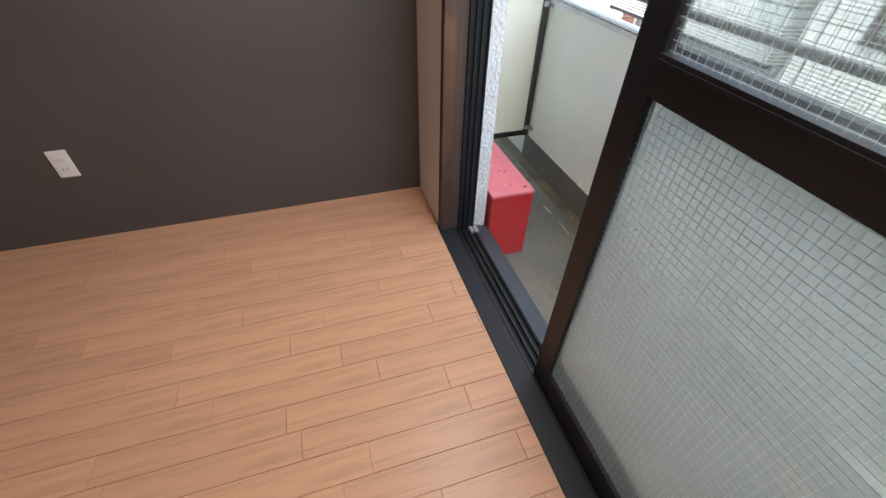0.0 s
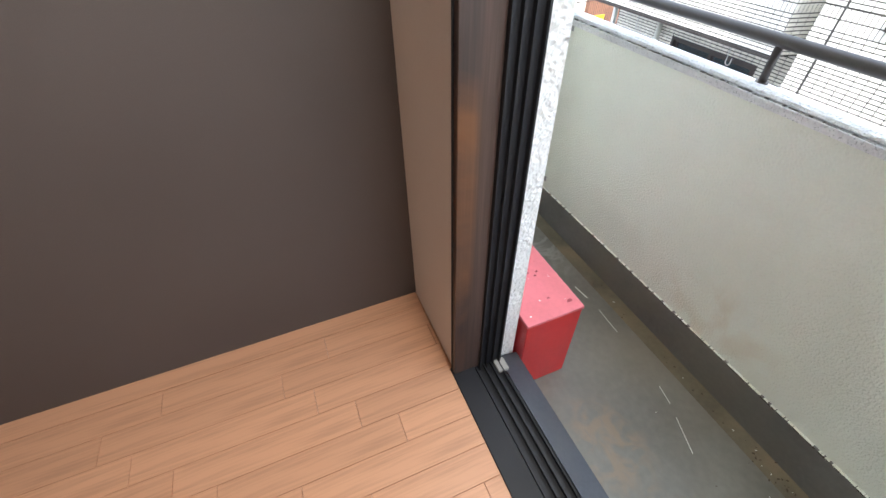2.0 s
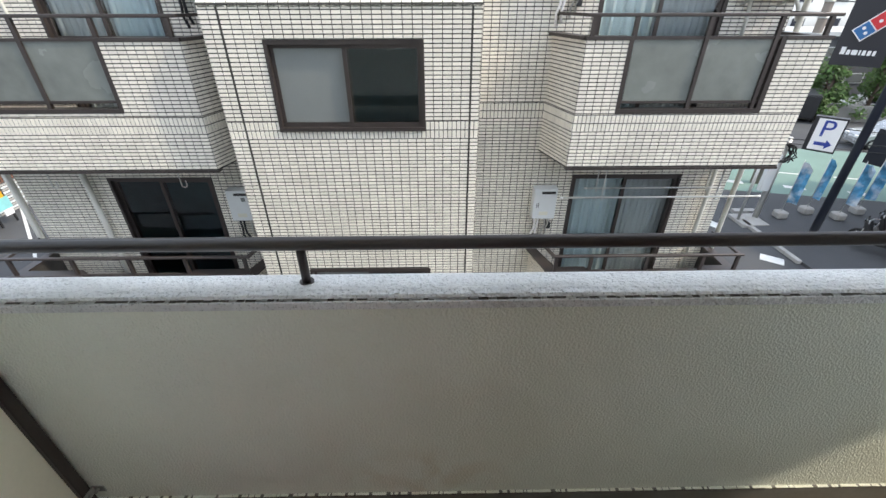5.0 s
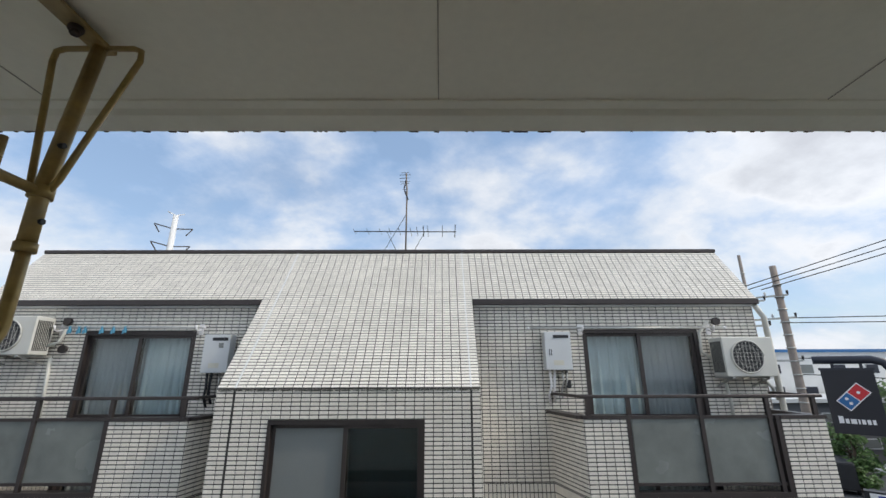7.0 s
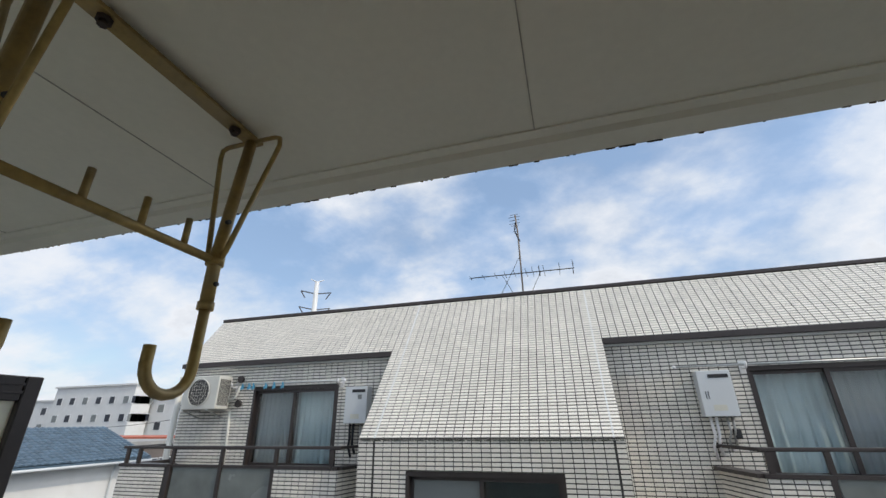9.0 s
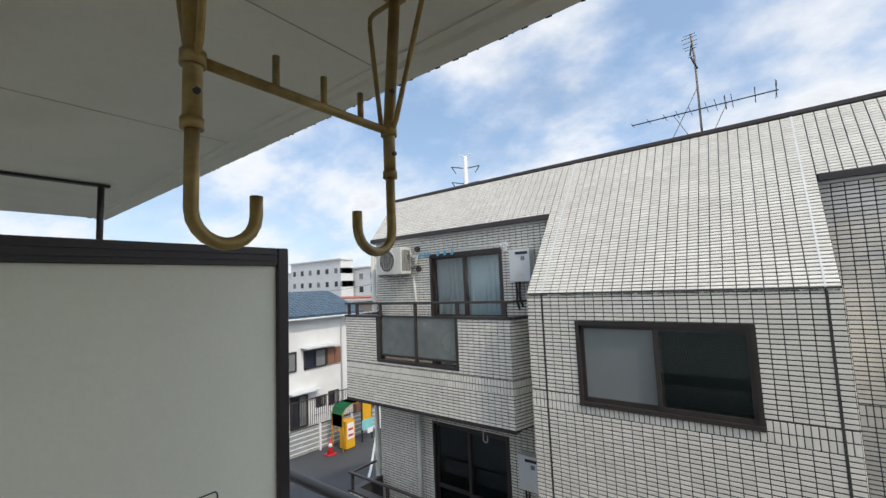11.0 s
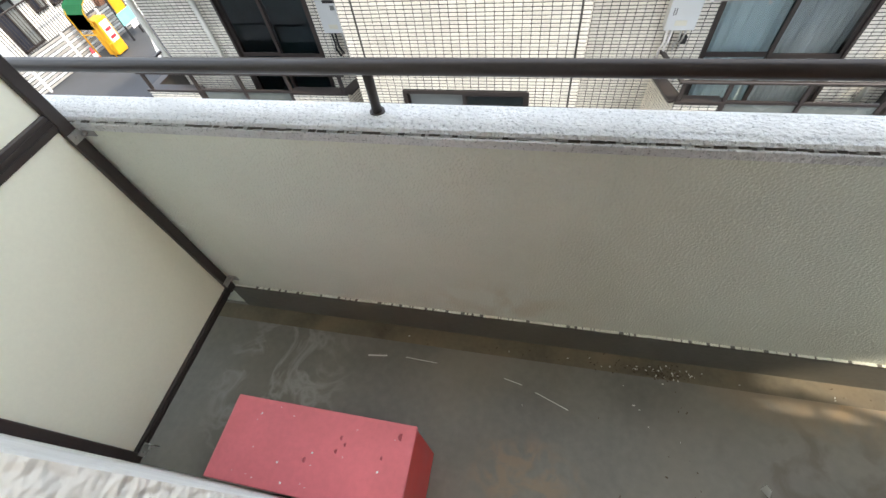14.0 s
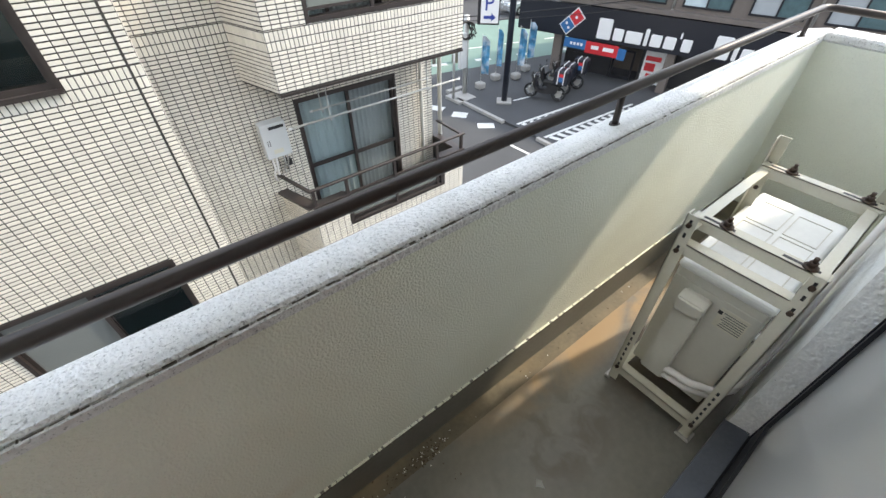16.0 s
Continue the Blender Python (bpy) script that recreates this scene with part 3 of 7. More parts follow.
# ---- the tiled apartment building across the lane ----
GZ = -5.9
YD, YB, YW = 3.95, 4.18, 4.88
XL, XR = -4.85, 5.50
DX0, DX1 = -1.158, 1.678
EAVE, RIDGE = (4.806, 2.700), (5.47, 3.545)
apt = thing("apartment_building", "three-storey apartment building clad in white tiles with bay balconies", "apartment building", (0.4, 5, GZ))

up_r, up_l = (3.15, 4.68, 0.10, 2.295), (-3.48, -2.01, 0.10, 2.285)
lo_r, lo_l = (3.19, 4.80, -2.73, -0.56), (-3.55, -2.06, -2.73, -0.56)
dw1, dw2 = (-0.572, 1.08, 0.345, 1.28), (-0.56, 1.10, -2.5, -1.55)

mk("wall", wall_bm("y", YW, YW + 0.2, XL, XR, GZ, 2.66, [up_r, up_l, lo_r, lo_l]), M_GROUT, apt)
for x0, x1 in ((XL, XL + 0.2), (XR - 0.2, XR)):
    bm = bmesh.new()
    prism(bm, [(YW + 0.2, GZ), (YW + 0.2, 2.7), (5.47, 3.5), (6.3, 2.6), (9.5, 2.6), (9.5, GZ)], "x", x0, x1)
    mk("wall", bm, M_WHITEPAINT, apt)
mk("wall", wall_bm("y", 9.3, 9.5, XL + 0.2, XR - 0.2, GZ, 2.6), M_WHITEPAINT, apt)
mk("wall", wall_bm("y", YD, YD + 0.15, DX0, DX1, GZ, 1.58, [dw1, dw2]), M_GROUT, apt)
for x0, x1 in ((DX0, DX0 + 0.15), (DX1 - 0.15, DX1)):
    bm = bmesh.new()
    prism(bm, [(YD + 0.15, GZ), (YD + 0.15, 1.75), (YW, 2.66), (YW, GZ)], "x", x0, x1)
    mk("wall", bm, M_GROUT, apt)

# roof slabs: one plane, cut at the eaves, lower over the middle
sl = Vector((0, RIDGE[0] - YD, RIDGE[1] - 1.60)).normalized()
nrm = Vector((0, -sl.z, sl.y))


def on_roof(y):
    return 1.60 + (y - YD) * (RIDGE[1] - 1.60) / (RIDGE[0] - YD)


bm = bmesh.new()
prism(bm, [(YD - 0.005, on_roof(YD - 0.005)), RIDGE, (RIDGE[0] + 0.1, RIDGE[1] - 0.12), (YD + 0.16, 1.62), (YD - 0.005, 1.585)], "x", DX0, DX1)
mk("roof", bm, M_GROUT, apt)
for x0, x1 in ((XL - 0.05, DX0), (DX1, XR + 0.05)):
    bm = bmesh.new()
    prism(bm, [EAVE, RIDGE, (RIDGE[0] + 0.1, RIDGE[1] - 0.12), (EAVE[0] + 0.12, EAVE[1] - 0.04), (EAVE[0] + 0.0, EAVE[1] - 0.05)], "x", x0, x1)
    mk("roof", bm, M_GROUT, apt)
bm = bmesh.new()
prism(bm, [(RIDGE[0] + 0.1, RIDGE[1] - 0.12), (RIDGE[0] + 0.1, RIDGE[1]), (9.5, 2.7), (9.5, 2.58)], "x", XL, XR)
mk("roof", bm, M_CONC, apt)
bm = bmesh.new()
box(bm, (XL - 0.06, RIDGE[0] - 0.03, RIDGE[1] - 0.01), (XR + 0.06, RIDGE[0] + 0.1, RIDGE[1] + 0.045), 0.008)
mk("ridge_cap", bm, M_BRONZE, apt)
for x0, x1 in ((XL - 0.05, DX0 - 0.01), (DX1 + 0.01, XR + 0.05)):
    bm = bmesh.new()
    box(bm, (x0, EAVE[0] - 0.035, EAVE[1] - 0.075), (x1, EAVE[0] + 0.02, EAVE[1] - 0.006), 0.004)
    mk("eave_trim", bm, M_BRONZE, apt)
    bm = bmesh.new()
    box(bm, (x0, EAVE[0] + 0.02, EAVE[1] - 0.10), (x1, YW, EAVE[1] - 0.07))
    mk("eave_soffit", bm, M_WHITEPAINT, apt)
rl = (Vector((0, *RIDGE)) - Vector((0, *EAVE))).length - 0.03
rd = (Vector((0, *RIDGE)) - Vector((0, YD, 1.60))).length - 0.03
tiles("roof_tile", apt, (XL - 0.05, EAVE[0], EAVE[1]), (1, 0, 0), sl, DX0 - XL + 0.05, rl)
tiles("roof_tile", apt, (DX1, EAVE[0], EAVE[1]), (1, 0, 0), sl, XR + 0.05 - DX1, rl)
tiles("roof_tile", apt, (DX0, YD, 1.60), (1, 0, 0), sl, DX1 - DX0, rd)
for x in (DX0 + 0.195, DX1 - 0.1):
    bm = bmesh.new()
    a = Vector((x, YD, 1.60)) + nrm * 0.004
    bar(bm, a, a + sl * (rd + 0.02), 0.016, 0.012, nrm)
    mk("roof_trim", bm, M_WHITEPAINT, apt)
    bm = bmesh.new()
    box(bm, (x - 0.011, YD - 0.0075, GZ), (x + 0.011, YD, 1.58))
    mk("expansion_joint", bm, M_GROUT, apt)
# wall tiles
W = 1.59 - GZ


def shift(h, x, z):
    return (h[0] - x, h[1] - x, h[2] - z, h[3] - z)


NEAR = (-0.95, 1.65, -0.2, 0.34)
tiles("wall_tile", apt, (DX0, YD, GZ), (1, 0, 0), (0, 0, 1), DX1 - DX0, W, [shift(dw1, DX0, GZ), shift(dw2, DX0, GZ)], (0.25 - GZ, 0.45 - GZ),
      keep=lambda a, b, c, d: not (c + GZ > NEAR[2] and d + GZ < NEAR[3] and a + DX0 > NEAR[0] and b + DX0 < NEAR[1]))
for x0, x1, hs in ((XL, DX0, (up_l, lo_l)), (DX1, XR, (up_r, lo_r))):
    tiles("wall_tile", apt, (x0, YW, GZ), (1, 0, 0), (0, 0, 1), x1 - x0, 2.6 - GZ, [shift(h, x0, GZ) for h in hs], (0.25 - GZ, 0.45 - GZ))
tiles("wall_tile", apt, (DX0, YW, GZ), (0, -1, 0), (0, 0, 1), YW - YD, 1.59 - GZ, (), (0.25 - GZ, 0.45 - GZ))
tiles("wall_tile", apt, (DX1, YD, GZ), (0, 1, 0), (0, 0, 1), YW - YD, 1.59 - GZ, (), (0.25 - GZ, 0.45 - GZ))


def sash(parent, x0, x1, y, z0, z1, split=0.5, mid=None, left=M_TINT, right=M_TINT, fr=0.045):
    """A two-leaf sliding window."""
    win = mk("window", bmesh.new(), M_BRONZE, parent)
    me = win.data
    bm = bmesh.new()
    box(bm, (x0, y - 0.012, z1 - fr), (x1, y + 0.09, z1))
    box(bm, (x0, y - 0.025, z0), (x1, y + 0.09, z0 + fr * 0.9))
    box(bm, (x0, y - 0.012, z0 + fr * 0.9), (x0 + fr * 0.8, y + 0.09, z1 - fr))
    box(bm, (x1 - fr * 0.8, y - 0.012, z0 + fr * 0.9), (x1, y + 0.09, z1 - fr))
    bm.to_mesh(me)
    bm.free()
    xm = x0 + (x1 - x0) * split
    for n, (a, b, dy, gl) in enumerate(((x0 + 0.03, xm + 0.03, 0.045, left), (xm - 0.03, x1 - 0.03, 0.012, right))):
        bm = bmesh.new()
        za, zb = z0 + fr * 0.9, z1 - fr
        box(bm, (a, y + dy, za), (a + 0.045, y + dy + 0.025, zb))
        box(bm, (b - 0.045, y + dy, za), (b, y + dy + 0.025, zb))
        box(bm, (a + 0.045, y + dy, zb - 0.04), (b - 0.045, y + dy + 0.025, zb))
        box(bm, (a + 0.045, y + dy, za), (b - 0.045, y + dy + 0.025, za + 0.05))
        if mid:
            box(bm, (a + 0.045, y + dy, mid - 0.03), (b - 0.045, y + dy + 0.025, mid + 0.03))
        mk("leaf", bm, M_BRONZE, win)
        bm = bmesh.new()
        box(bm, (a + 0.04, y + dy + 0.010, za + 0.045), (b - 0.04, y + dy + 0.014, zb - 0.035))
        g = mk("pane", bm, gl, win)
        g.visible_shadow = False
    return win


sash(apt, *dw1[:2], YD - 0.004, *dw1[2:], left=M_PANEGREY)
sash(apt, *dw2[:2], YD - 0.004, *dw2[2:], left=M_PANEGREY)
sash(apt, *up_r[:2], YW, *up_r[2:], mid=1.20, left=M_GLASS, right=M_GLASS)
sash(apt, *up_l[:2], YW, *up_l[2:], mid=1.22, left=M_GLASS, right=M_GLASS)
sash(apt, *lo_r[:2], YW, *lo_r[2:], mid=-1.62, left=M_GLASS, right=M_GLASS)
sash(apt, *lo_l[:2], YW, *lo_l[2:], mid=-1.62)


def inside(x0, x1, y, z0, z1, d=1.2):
    """A box behind a window, coloured dark for the shade of an unlit room."""
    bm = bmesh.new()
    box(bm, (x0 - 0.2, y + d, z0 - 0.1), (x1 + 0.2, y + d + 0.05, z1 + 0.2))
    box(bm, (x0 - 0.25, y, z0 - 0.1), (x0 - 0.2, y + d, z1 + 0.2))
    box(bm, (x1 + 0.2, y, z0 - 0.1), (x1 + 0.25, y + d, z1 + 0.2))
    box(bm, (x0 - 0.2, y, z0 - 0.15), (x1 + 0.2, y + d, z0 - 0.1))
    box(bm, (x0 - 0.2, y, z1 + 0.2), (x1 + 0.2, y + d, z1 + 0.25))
    mk("room_wall", bm, M_UNLIT, apt)


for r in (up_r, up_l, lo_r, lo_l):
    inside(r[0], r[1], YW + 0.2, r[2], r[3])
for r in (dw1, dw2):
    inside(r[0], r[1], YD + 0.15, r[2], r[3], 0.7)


def curtain(x0, x1, y, z0, z1, mat, label, folds=9, amp=0.018, seed=0):
    rnd = random.Random(seed)
    bm = bmesh.new()
    cols = int((x1 - x0) / 0.012)
    ph = [rnd.uniform(0, 6.28) for _ in range(3)]
    grid = []
    for i in range(cols + 1):
        u = i / cols
        col = []
        for j in range(9):
            v = j / 8
            w = math.sin(u * folds * 6.28 + ph[0] + 0.5 * v * math.sin(u * 9 + ph[1])) + 0.5 * math.sin(u * folds * 11.3 + ph[2] + v)
            col.append(bm.verts.new((x0 + u * (x1 - x0), y + amp * w * (0.6 + 0.4 * v), z1 + v * (z0 - z1))))
        grid.append(col)
    for a, b in zip(grid, grid[1:]):
        for j in range(8):
            bm.faces.new((a[j], a[j + 1], b[j + 1], b[j])).smooth = True
    ob = mk("curtain", bm, mat, None, label, "curtain")
    return ob


curtain(3.18, 3.90, YW + 0.14, 0.14, 2.22, M_CURTAIN, "pale blue curtain hanging in folds behind the upper balcony window", 6, 0.022, 1)
curtain(3.91, 4.65, YW + 0.16, 0.14, 2.22, M_LACE, "grey lace curtain behind the upper balcony window", 9, 0.012, 2)
curtain(-3.45, -2.74, YW + 0.16, 0.14, 2.22, M_LACE, "grey lace curtain behind the upper balcony window", 9, 0.012, 3)
curtain(-2.73, -2.05, YW + 0.14, 0.14, 2.22, M_CURTAIN, "pale blue curtain hanging in folds behind the upper balcony window", 8, 0.018, 4)
curtain(3.23, 4.0, YW + 0.15, -2.68, -0.62, M_CURTAIN, "pale blue curtain behind the lower balcony window", 7, 0.018, 5)
curtain(4.03, 4.77, YW + 0.17, -2.68, -0.62, M_LACE, "grey lace curtain behind the lower balcony window", 10, 0.012, 6)


def bay(x0, x1, cham, opening, top, bottom, rail, posts, outer, flip):
    """A balcony: parapet with a glazed opening, chamfered towards the middle of the house, a rail on posts."""
    b = mk("balcony", wall_bm("y", YB, YB + 0.12, x0, x1, bottom, top - 0.02, [(opening[0], opening[1], opening[2], top + 1)]), M_GROUT, apt)
    hole = (opening[0], opening[1], opening[2], top + 1)
    tiles("wall_tile", b, (x0, YB, bottom), (1, 0, 0), (0, 0, 1), x1 - x0, top - 0.02 - bottom, [shift(hole, x0, bottom)], (0.25 - bottom + (top - 1.27), 0.45 - bottom + (top - 1.27)))
    bm = bmesh.new()
    xc = x1 if flip else x0
    s = -1 if flip else 1
    prism(bm, [(xc, YB), (cham, YW), (cham + s * 0.12, YW), (xc + s * 0.12, YB + 0.12)], "z", bottom, top - 0.02)
    xo = x0 if flip else x1
    box(bm, (min(xo, xo - s * 0.12), YB + 0.12, bottom), (max(xo, xo - s * 0.12), YW, top - 0.02))
    box(bm, (x0 + 0.12, YB + 0.12, bottom), (x1 - 0.12, YW, bottom + 0.15))
    mk("side_wall", bm, M_GROUT, b)
    a, c = Vector((xc, YB, bottom)), Vector((cham, YW, bottom))
    if flip:
        tiles("wall_tile", b, a, c - a, (0, 0, 1), (c - a).length, top - 0.02 - bottom, (), (0.25 - bottom + (top - 1.27), 0.45 - bottom + (top - 1.27)))
        tiles("wall_tile", b, (xo, YW, bottom), (0, -1, 0), (0, 0, 1), YW - YB, top - 0.02 - bottom)
    else:
        tiles("wall_tile", b, c, a - c, (0, 0, 1), (c - a).length, top - 0.02 - bottom, (), (0.25 - bottom + (top - 1.27), 0.45 - bottom + (top - 1.27)))
        tiles("wall_tile", b, (xo, YB, bottom), (0, 1, 0), (0, 0, 1), YW - YB, top - 0.02 - bottom)
    for u, v in ((x0 - 0.01, opening[0]), (opening[1], x1 + 0.01)):
        bm = bmesh.new()
        box(bm, (u, YB - 0.02, top - 0.02), (v, YB + 0.13, top + 0.015))
        mk("coping", bm, M_BRONZE, b)
    bm = bmesh.new()
    bar(bm, (xc - s * 0.0, YB + 0.02, top - 0.002), (cham + s * 0.02, YW, top - 0.002), 0.15, 0.035)
    mk("coping", bm, M_BRONZE, b)
    bm = bmesh.new()
    box(bm, (min(xo, xo - s * 0.13), YB + 0.13, top - 0.02), (max(xo, xo - s * 0.13), YW, top + 0.015))
    mk("coping", bm, M_BRONZE, b)
    bm = bmesh.new()
    box(bm, (x0 - 0.005, YB - 0.012, bottom - 0.03), (x1 + 0.005, YB + 0.1, bottom))
    mk("lower_trim", bm, M_BRONZE, b)
    o0, o1, oz = opening
    bm = bmesh.new()
    box(bm, (o0, YB - 0.01, oz), (o0 + 0.05, YB + 0.10, top + 0.012))
    box(bm, (o1 - 0.05, YB - 0.01, oz), (o1, YB + 0.10, top + 0.012))
    box(bm, (o0 + 0.05, YB - 0.01, oz), (o1 - 0.05, YB + 0.10, oz + 0.05))
    box(bm, (o0 + 0.05, YB + 0.01, top - 0.02), (o1 - 0.05, YB + 0.05, top + 0.012))
    box(bm, (o0 + 0.05, YB + 0.01, oz + 0.11), (o1 - 0.05, YB + 0.05, oz + 0.14))
    mk("window_frame", bm, M_BRONZE, b)
    cuts = [o0 + 0.05, *[p for p in posts if o0 + 0.1 < p < o1 - 0.1], o1 - 0.05]
    for u, v in zip(cuts, cuts[1:]):
        bm = bmesh.new()
        box(bm, (u + 0.02, YB + 0.025, oz + 0.14), (v - 0.02, YB + 0.032, top - 0.02))
        mk("pane", bm, M_BAYGLASS, b)
    bm = bmesh.new()
    box(bm, (x0 - 0.02, YB - 0.005, rail - 0.03), (x1 + 0.03, YB + 0.045, rail + 0.005), 0.006)
    bar(bm, (xc, YB + 0.03, rail - 0.013), (cham + s * 0.04, YW, rail - 0.013), 0.045, 0.032)
    bar(bm, (xo - s * 0.03, YB + 0.04, rail - 0.013), (xo - s * 0.03, YW, rail - 0.013), 0.045, 0.032)
    mk("rail", bm, M_BRONZE, b)
    for p in posts:
        lo = oz + 0.05 if o0 + 0.1 < p < o1 - 0.1 else top + 0.015
        bm = bmesh.new()
        box(bm, (p - 0.022, YB + 0.0, lo), (p + 0.022, YB + 0.038, rail - 0.03))
        mk("post", bm, M_BRONZE, b)
    return b


bay(2.84, 5.54, 2.64, (3.31, 5.03, 0.47), 1.272, -0.20, 1.50, (2.90, 3.36, 4.16, 4.93, 5.46), 0, False)
bay(-4.95, -1.54, -1.34, (-4.10, -2.41, 0.50), 1.27, -0.20, 1.50, (-4.88, -4.66, -4.06, -3.25, -2.42, -1.62), 0, True)
bay(2.88, 5.62, 2.68, (3.40, 5.18, -2.35), -1.81, -3.03, -1.53, (2.92, 3.43, 4.25, 5.07, 5.58), 0, False)
bay(-4.95, -1.50, -1.30, (-4.0, -2.38, -2.35), -1.79, -3.03, -1.49, (-4.88, -4.0, -3.2, -2.4, -1.56), 0, True)

# ---- ground, streets ----
def flat(name, pts, z, mat, label, kind="structure", category="road", t=0.004):
    bm = bmesh.new()
    lo = [bm.verts.new((x, y, z - t)) for x, y in pts]
    hi = [bm.verts.new((x, y, z)) for x, y in pts]
    n = len(pts)
    bm.faces.new(hi)
    for i in range(n):
        bm.faces.new((lo[i], lo[(i + 1) % n], hi[(i + 1) % n], hi[i]))
    bmesh.ops.recalc_face_normals(bm, faces=bm.faces[:])
    return mk(name, bm, mat, None, label, category, "", kind)


bm = bmesh.new()
box(bm, (-500, -300, GZ - 0.5), (500, 800, GZ))
mk("ground", bm, M_ASPHALT, kind="structure", label="dark grey asphalt ground of the streets and lane", category="ground")
flat("road_green", [(8.2, 24.5), (8.2, 17.6), (13.2, 16.9), (27, 13.6), (60, 3), (62, 10), (29, 20.8), (16, 24)], GZ + 0.006, M_GREENROAD, "green coated junction of the street", "structure")
bm = bmesh.new()
prism(bm, [(13.25, 8.0), (13.2, 13.2), (14.0, 14.1), (19.5, 13.6), (26.0, 12.0), (24.0, 4.0), (13.4, 4.0)], "z", GZ, GZ + 0.10)
mk("pavement", bm, M_ASPHALT, kind="structure", label="dark asphalt forecourt in front of the shop", category="pavement")
bm = bmesh.new()
for i in range(16):
    y = 5.0 + i * 0.6
    if 8.3 < y < 10.2:
        continue
    if y < 13.2:
        box(bm, (13.08, y, GZ), (13.24, y + 0.585, GZ + 0.13), 0.012)
mk("kerb_street", bm, M_CONC, kind="structure", label="concrete kerb stones along the forecourt", category="kerb")
bm = bmesh.new()
box(bm, (13.3, 14.1, GZ), (14.2, 14.35, GZ + 0.14))
box(bm, (12.9, 12.9, GZ), (13.9, 13.9, GZ + 0.13), 0.01)
mk("kerb_corner", bm, M_CONC, kind="structure", label="pale concrete corner of the pavement", category="kerb")


def paint(x0, y0, x1, y1, w, z=GZ + 0.006):
    a, b = Vector((x0, y0)), Vector((x1, y1))
    n = Vector((-(b - a).y, (b - a).x)).normalized() * w / 2
    flat("road_marking", [tuple(a + n), tuple(a - n), tuple(b - n), tuple(b + n)], z, M_PAINTLINE, "worn white painted road marking")


paint(12.08, 9.7, 12.25, 5.5, 0.12)
paint(12.1, 12.4, 12.5, 11.9, 0.5)
paint(11.6, 13.9, 12.1, 13.0, 0.45)
paint(12.2, 10.9, 12.75, 10.5, 0.45)
paint(-16.5, 15.4, -12.9, 11.7, 0.10)
paint(-12.9, 11.7, -11.0, 9.6, 0.10)
for k in range(6):
    paint(15.5 + k * 2.6, 19.6 - k * 0.8, 16.9 + k * 2.6, 19.15 - k * 0.8, 0.14, GZ + 0.012)
    paint(15.0 + k * 2.4, 17.7 - k * 0.8, 15.8 + k * 2.4, 17.4 - k * 0.8, 0.35, GZ + 0.012)
for s in (0, 1):
    paint(13.4, 9.86 - s * 1.45, 18.7, 9.5 - s * 1.4, 0.12, GZ + 0.106)
for k in range(12):
    u = 13.6 + k * 0.42
    paint(u, 9.76 - k * 0.03, u + 0.12, 9.3 - k * 0.03, 0.2, GZ + 0.106)
    paint(u, 8.32 - k * 0.03, u + 0.12, 7.9 - k * 0.03, 0.2, GZ + 0.106)
paint(14.95, 11.6, 15.9, 11.45, 0.10, GZ + 0.106)

# ---- the shop building on the far corner ----
SC, SD = Vector((19.25, 13.3, 0)), Vector((0.27, -0.963, 0)).normalized()
SN = Vector((SD.y, -SD.x, 0))          # towards the viewer
M_BROWNTILE = surf("brown_cladding", (0.16, 0.135, 0.12), 0.7, var=0.12, scale=1.5, fine=20)
M_BLUESIGN = surf("sign_blue", (0.02, 0.14, 0.35), 0.5, var=0.03, bump=0)
M_REDSIGN = surf("sign_red", (0.62, 0.03, 0.04), 0.5, var=0.03, bump=0)
M_NIGHTSIGN = surf("sign_dark", (0.012, 0.014, 0.022), 0.35, var=0.05, bump=0)
M_SIGNWHITE = surf("sign_white", (0.8, 0.8, 0.8), 0.5, var=0.02, bump=0)
M_LEAF = surf("foliage", (0.065, 0.13, 0.03), 0.7, var=0.4, scale=1.0, fine=8, bump=0, rnd=0.35, island=True)
M_BARK = surf("bark", (0.11, 0.08, 0.06), 0.9, var=0.3)
M_CARPAINT = surf("silver_car_paint", (0.55, 0.56, 0.57), 0.25, metal=0.5, var=0.03, bump=0)
M_TYRE = surf("tyre", (0.02, 0.02, 0.02), 0.85)


def facade_box(bm, u0, u1, z0, z1, d0, d1):
    """A box on the shop's front: u along it, z up, d out from it."""
    c = [SC + SD * u + SN * d + Vector((0, 0, z)) for u, d, z in ((u0, d0, z0), (u1, d0, z0), (u1, d1, z0), (u0, d1, z0), (u0, d0, z1), (u1, d0, z1), (u1, d1, z1), (u0, d1, z1))]
    vs = [bm.verts.new(p) for p in c]
    for q in ((3, 2, 1, 0), (4, 5, 6, 7), (0, 1, 5, 4), (1, 2, 6, 5), (2, 3, 7, 6), (3, 0, 4, 7)):
        bm.faces.new([vs[i] for i in q])
    bmesh.ops.recalc_face_normals(bm, faces=bm.faces[:])


def fpart(name, mat, parent, *boxes, label="", category=""):
    bm = bmesh.new()
    for b in boxes:
        facade_box(bm, *b)
    return mk(name, bm, mat, parent, label, category)


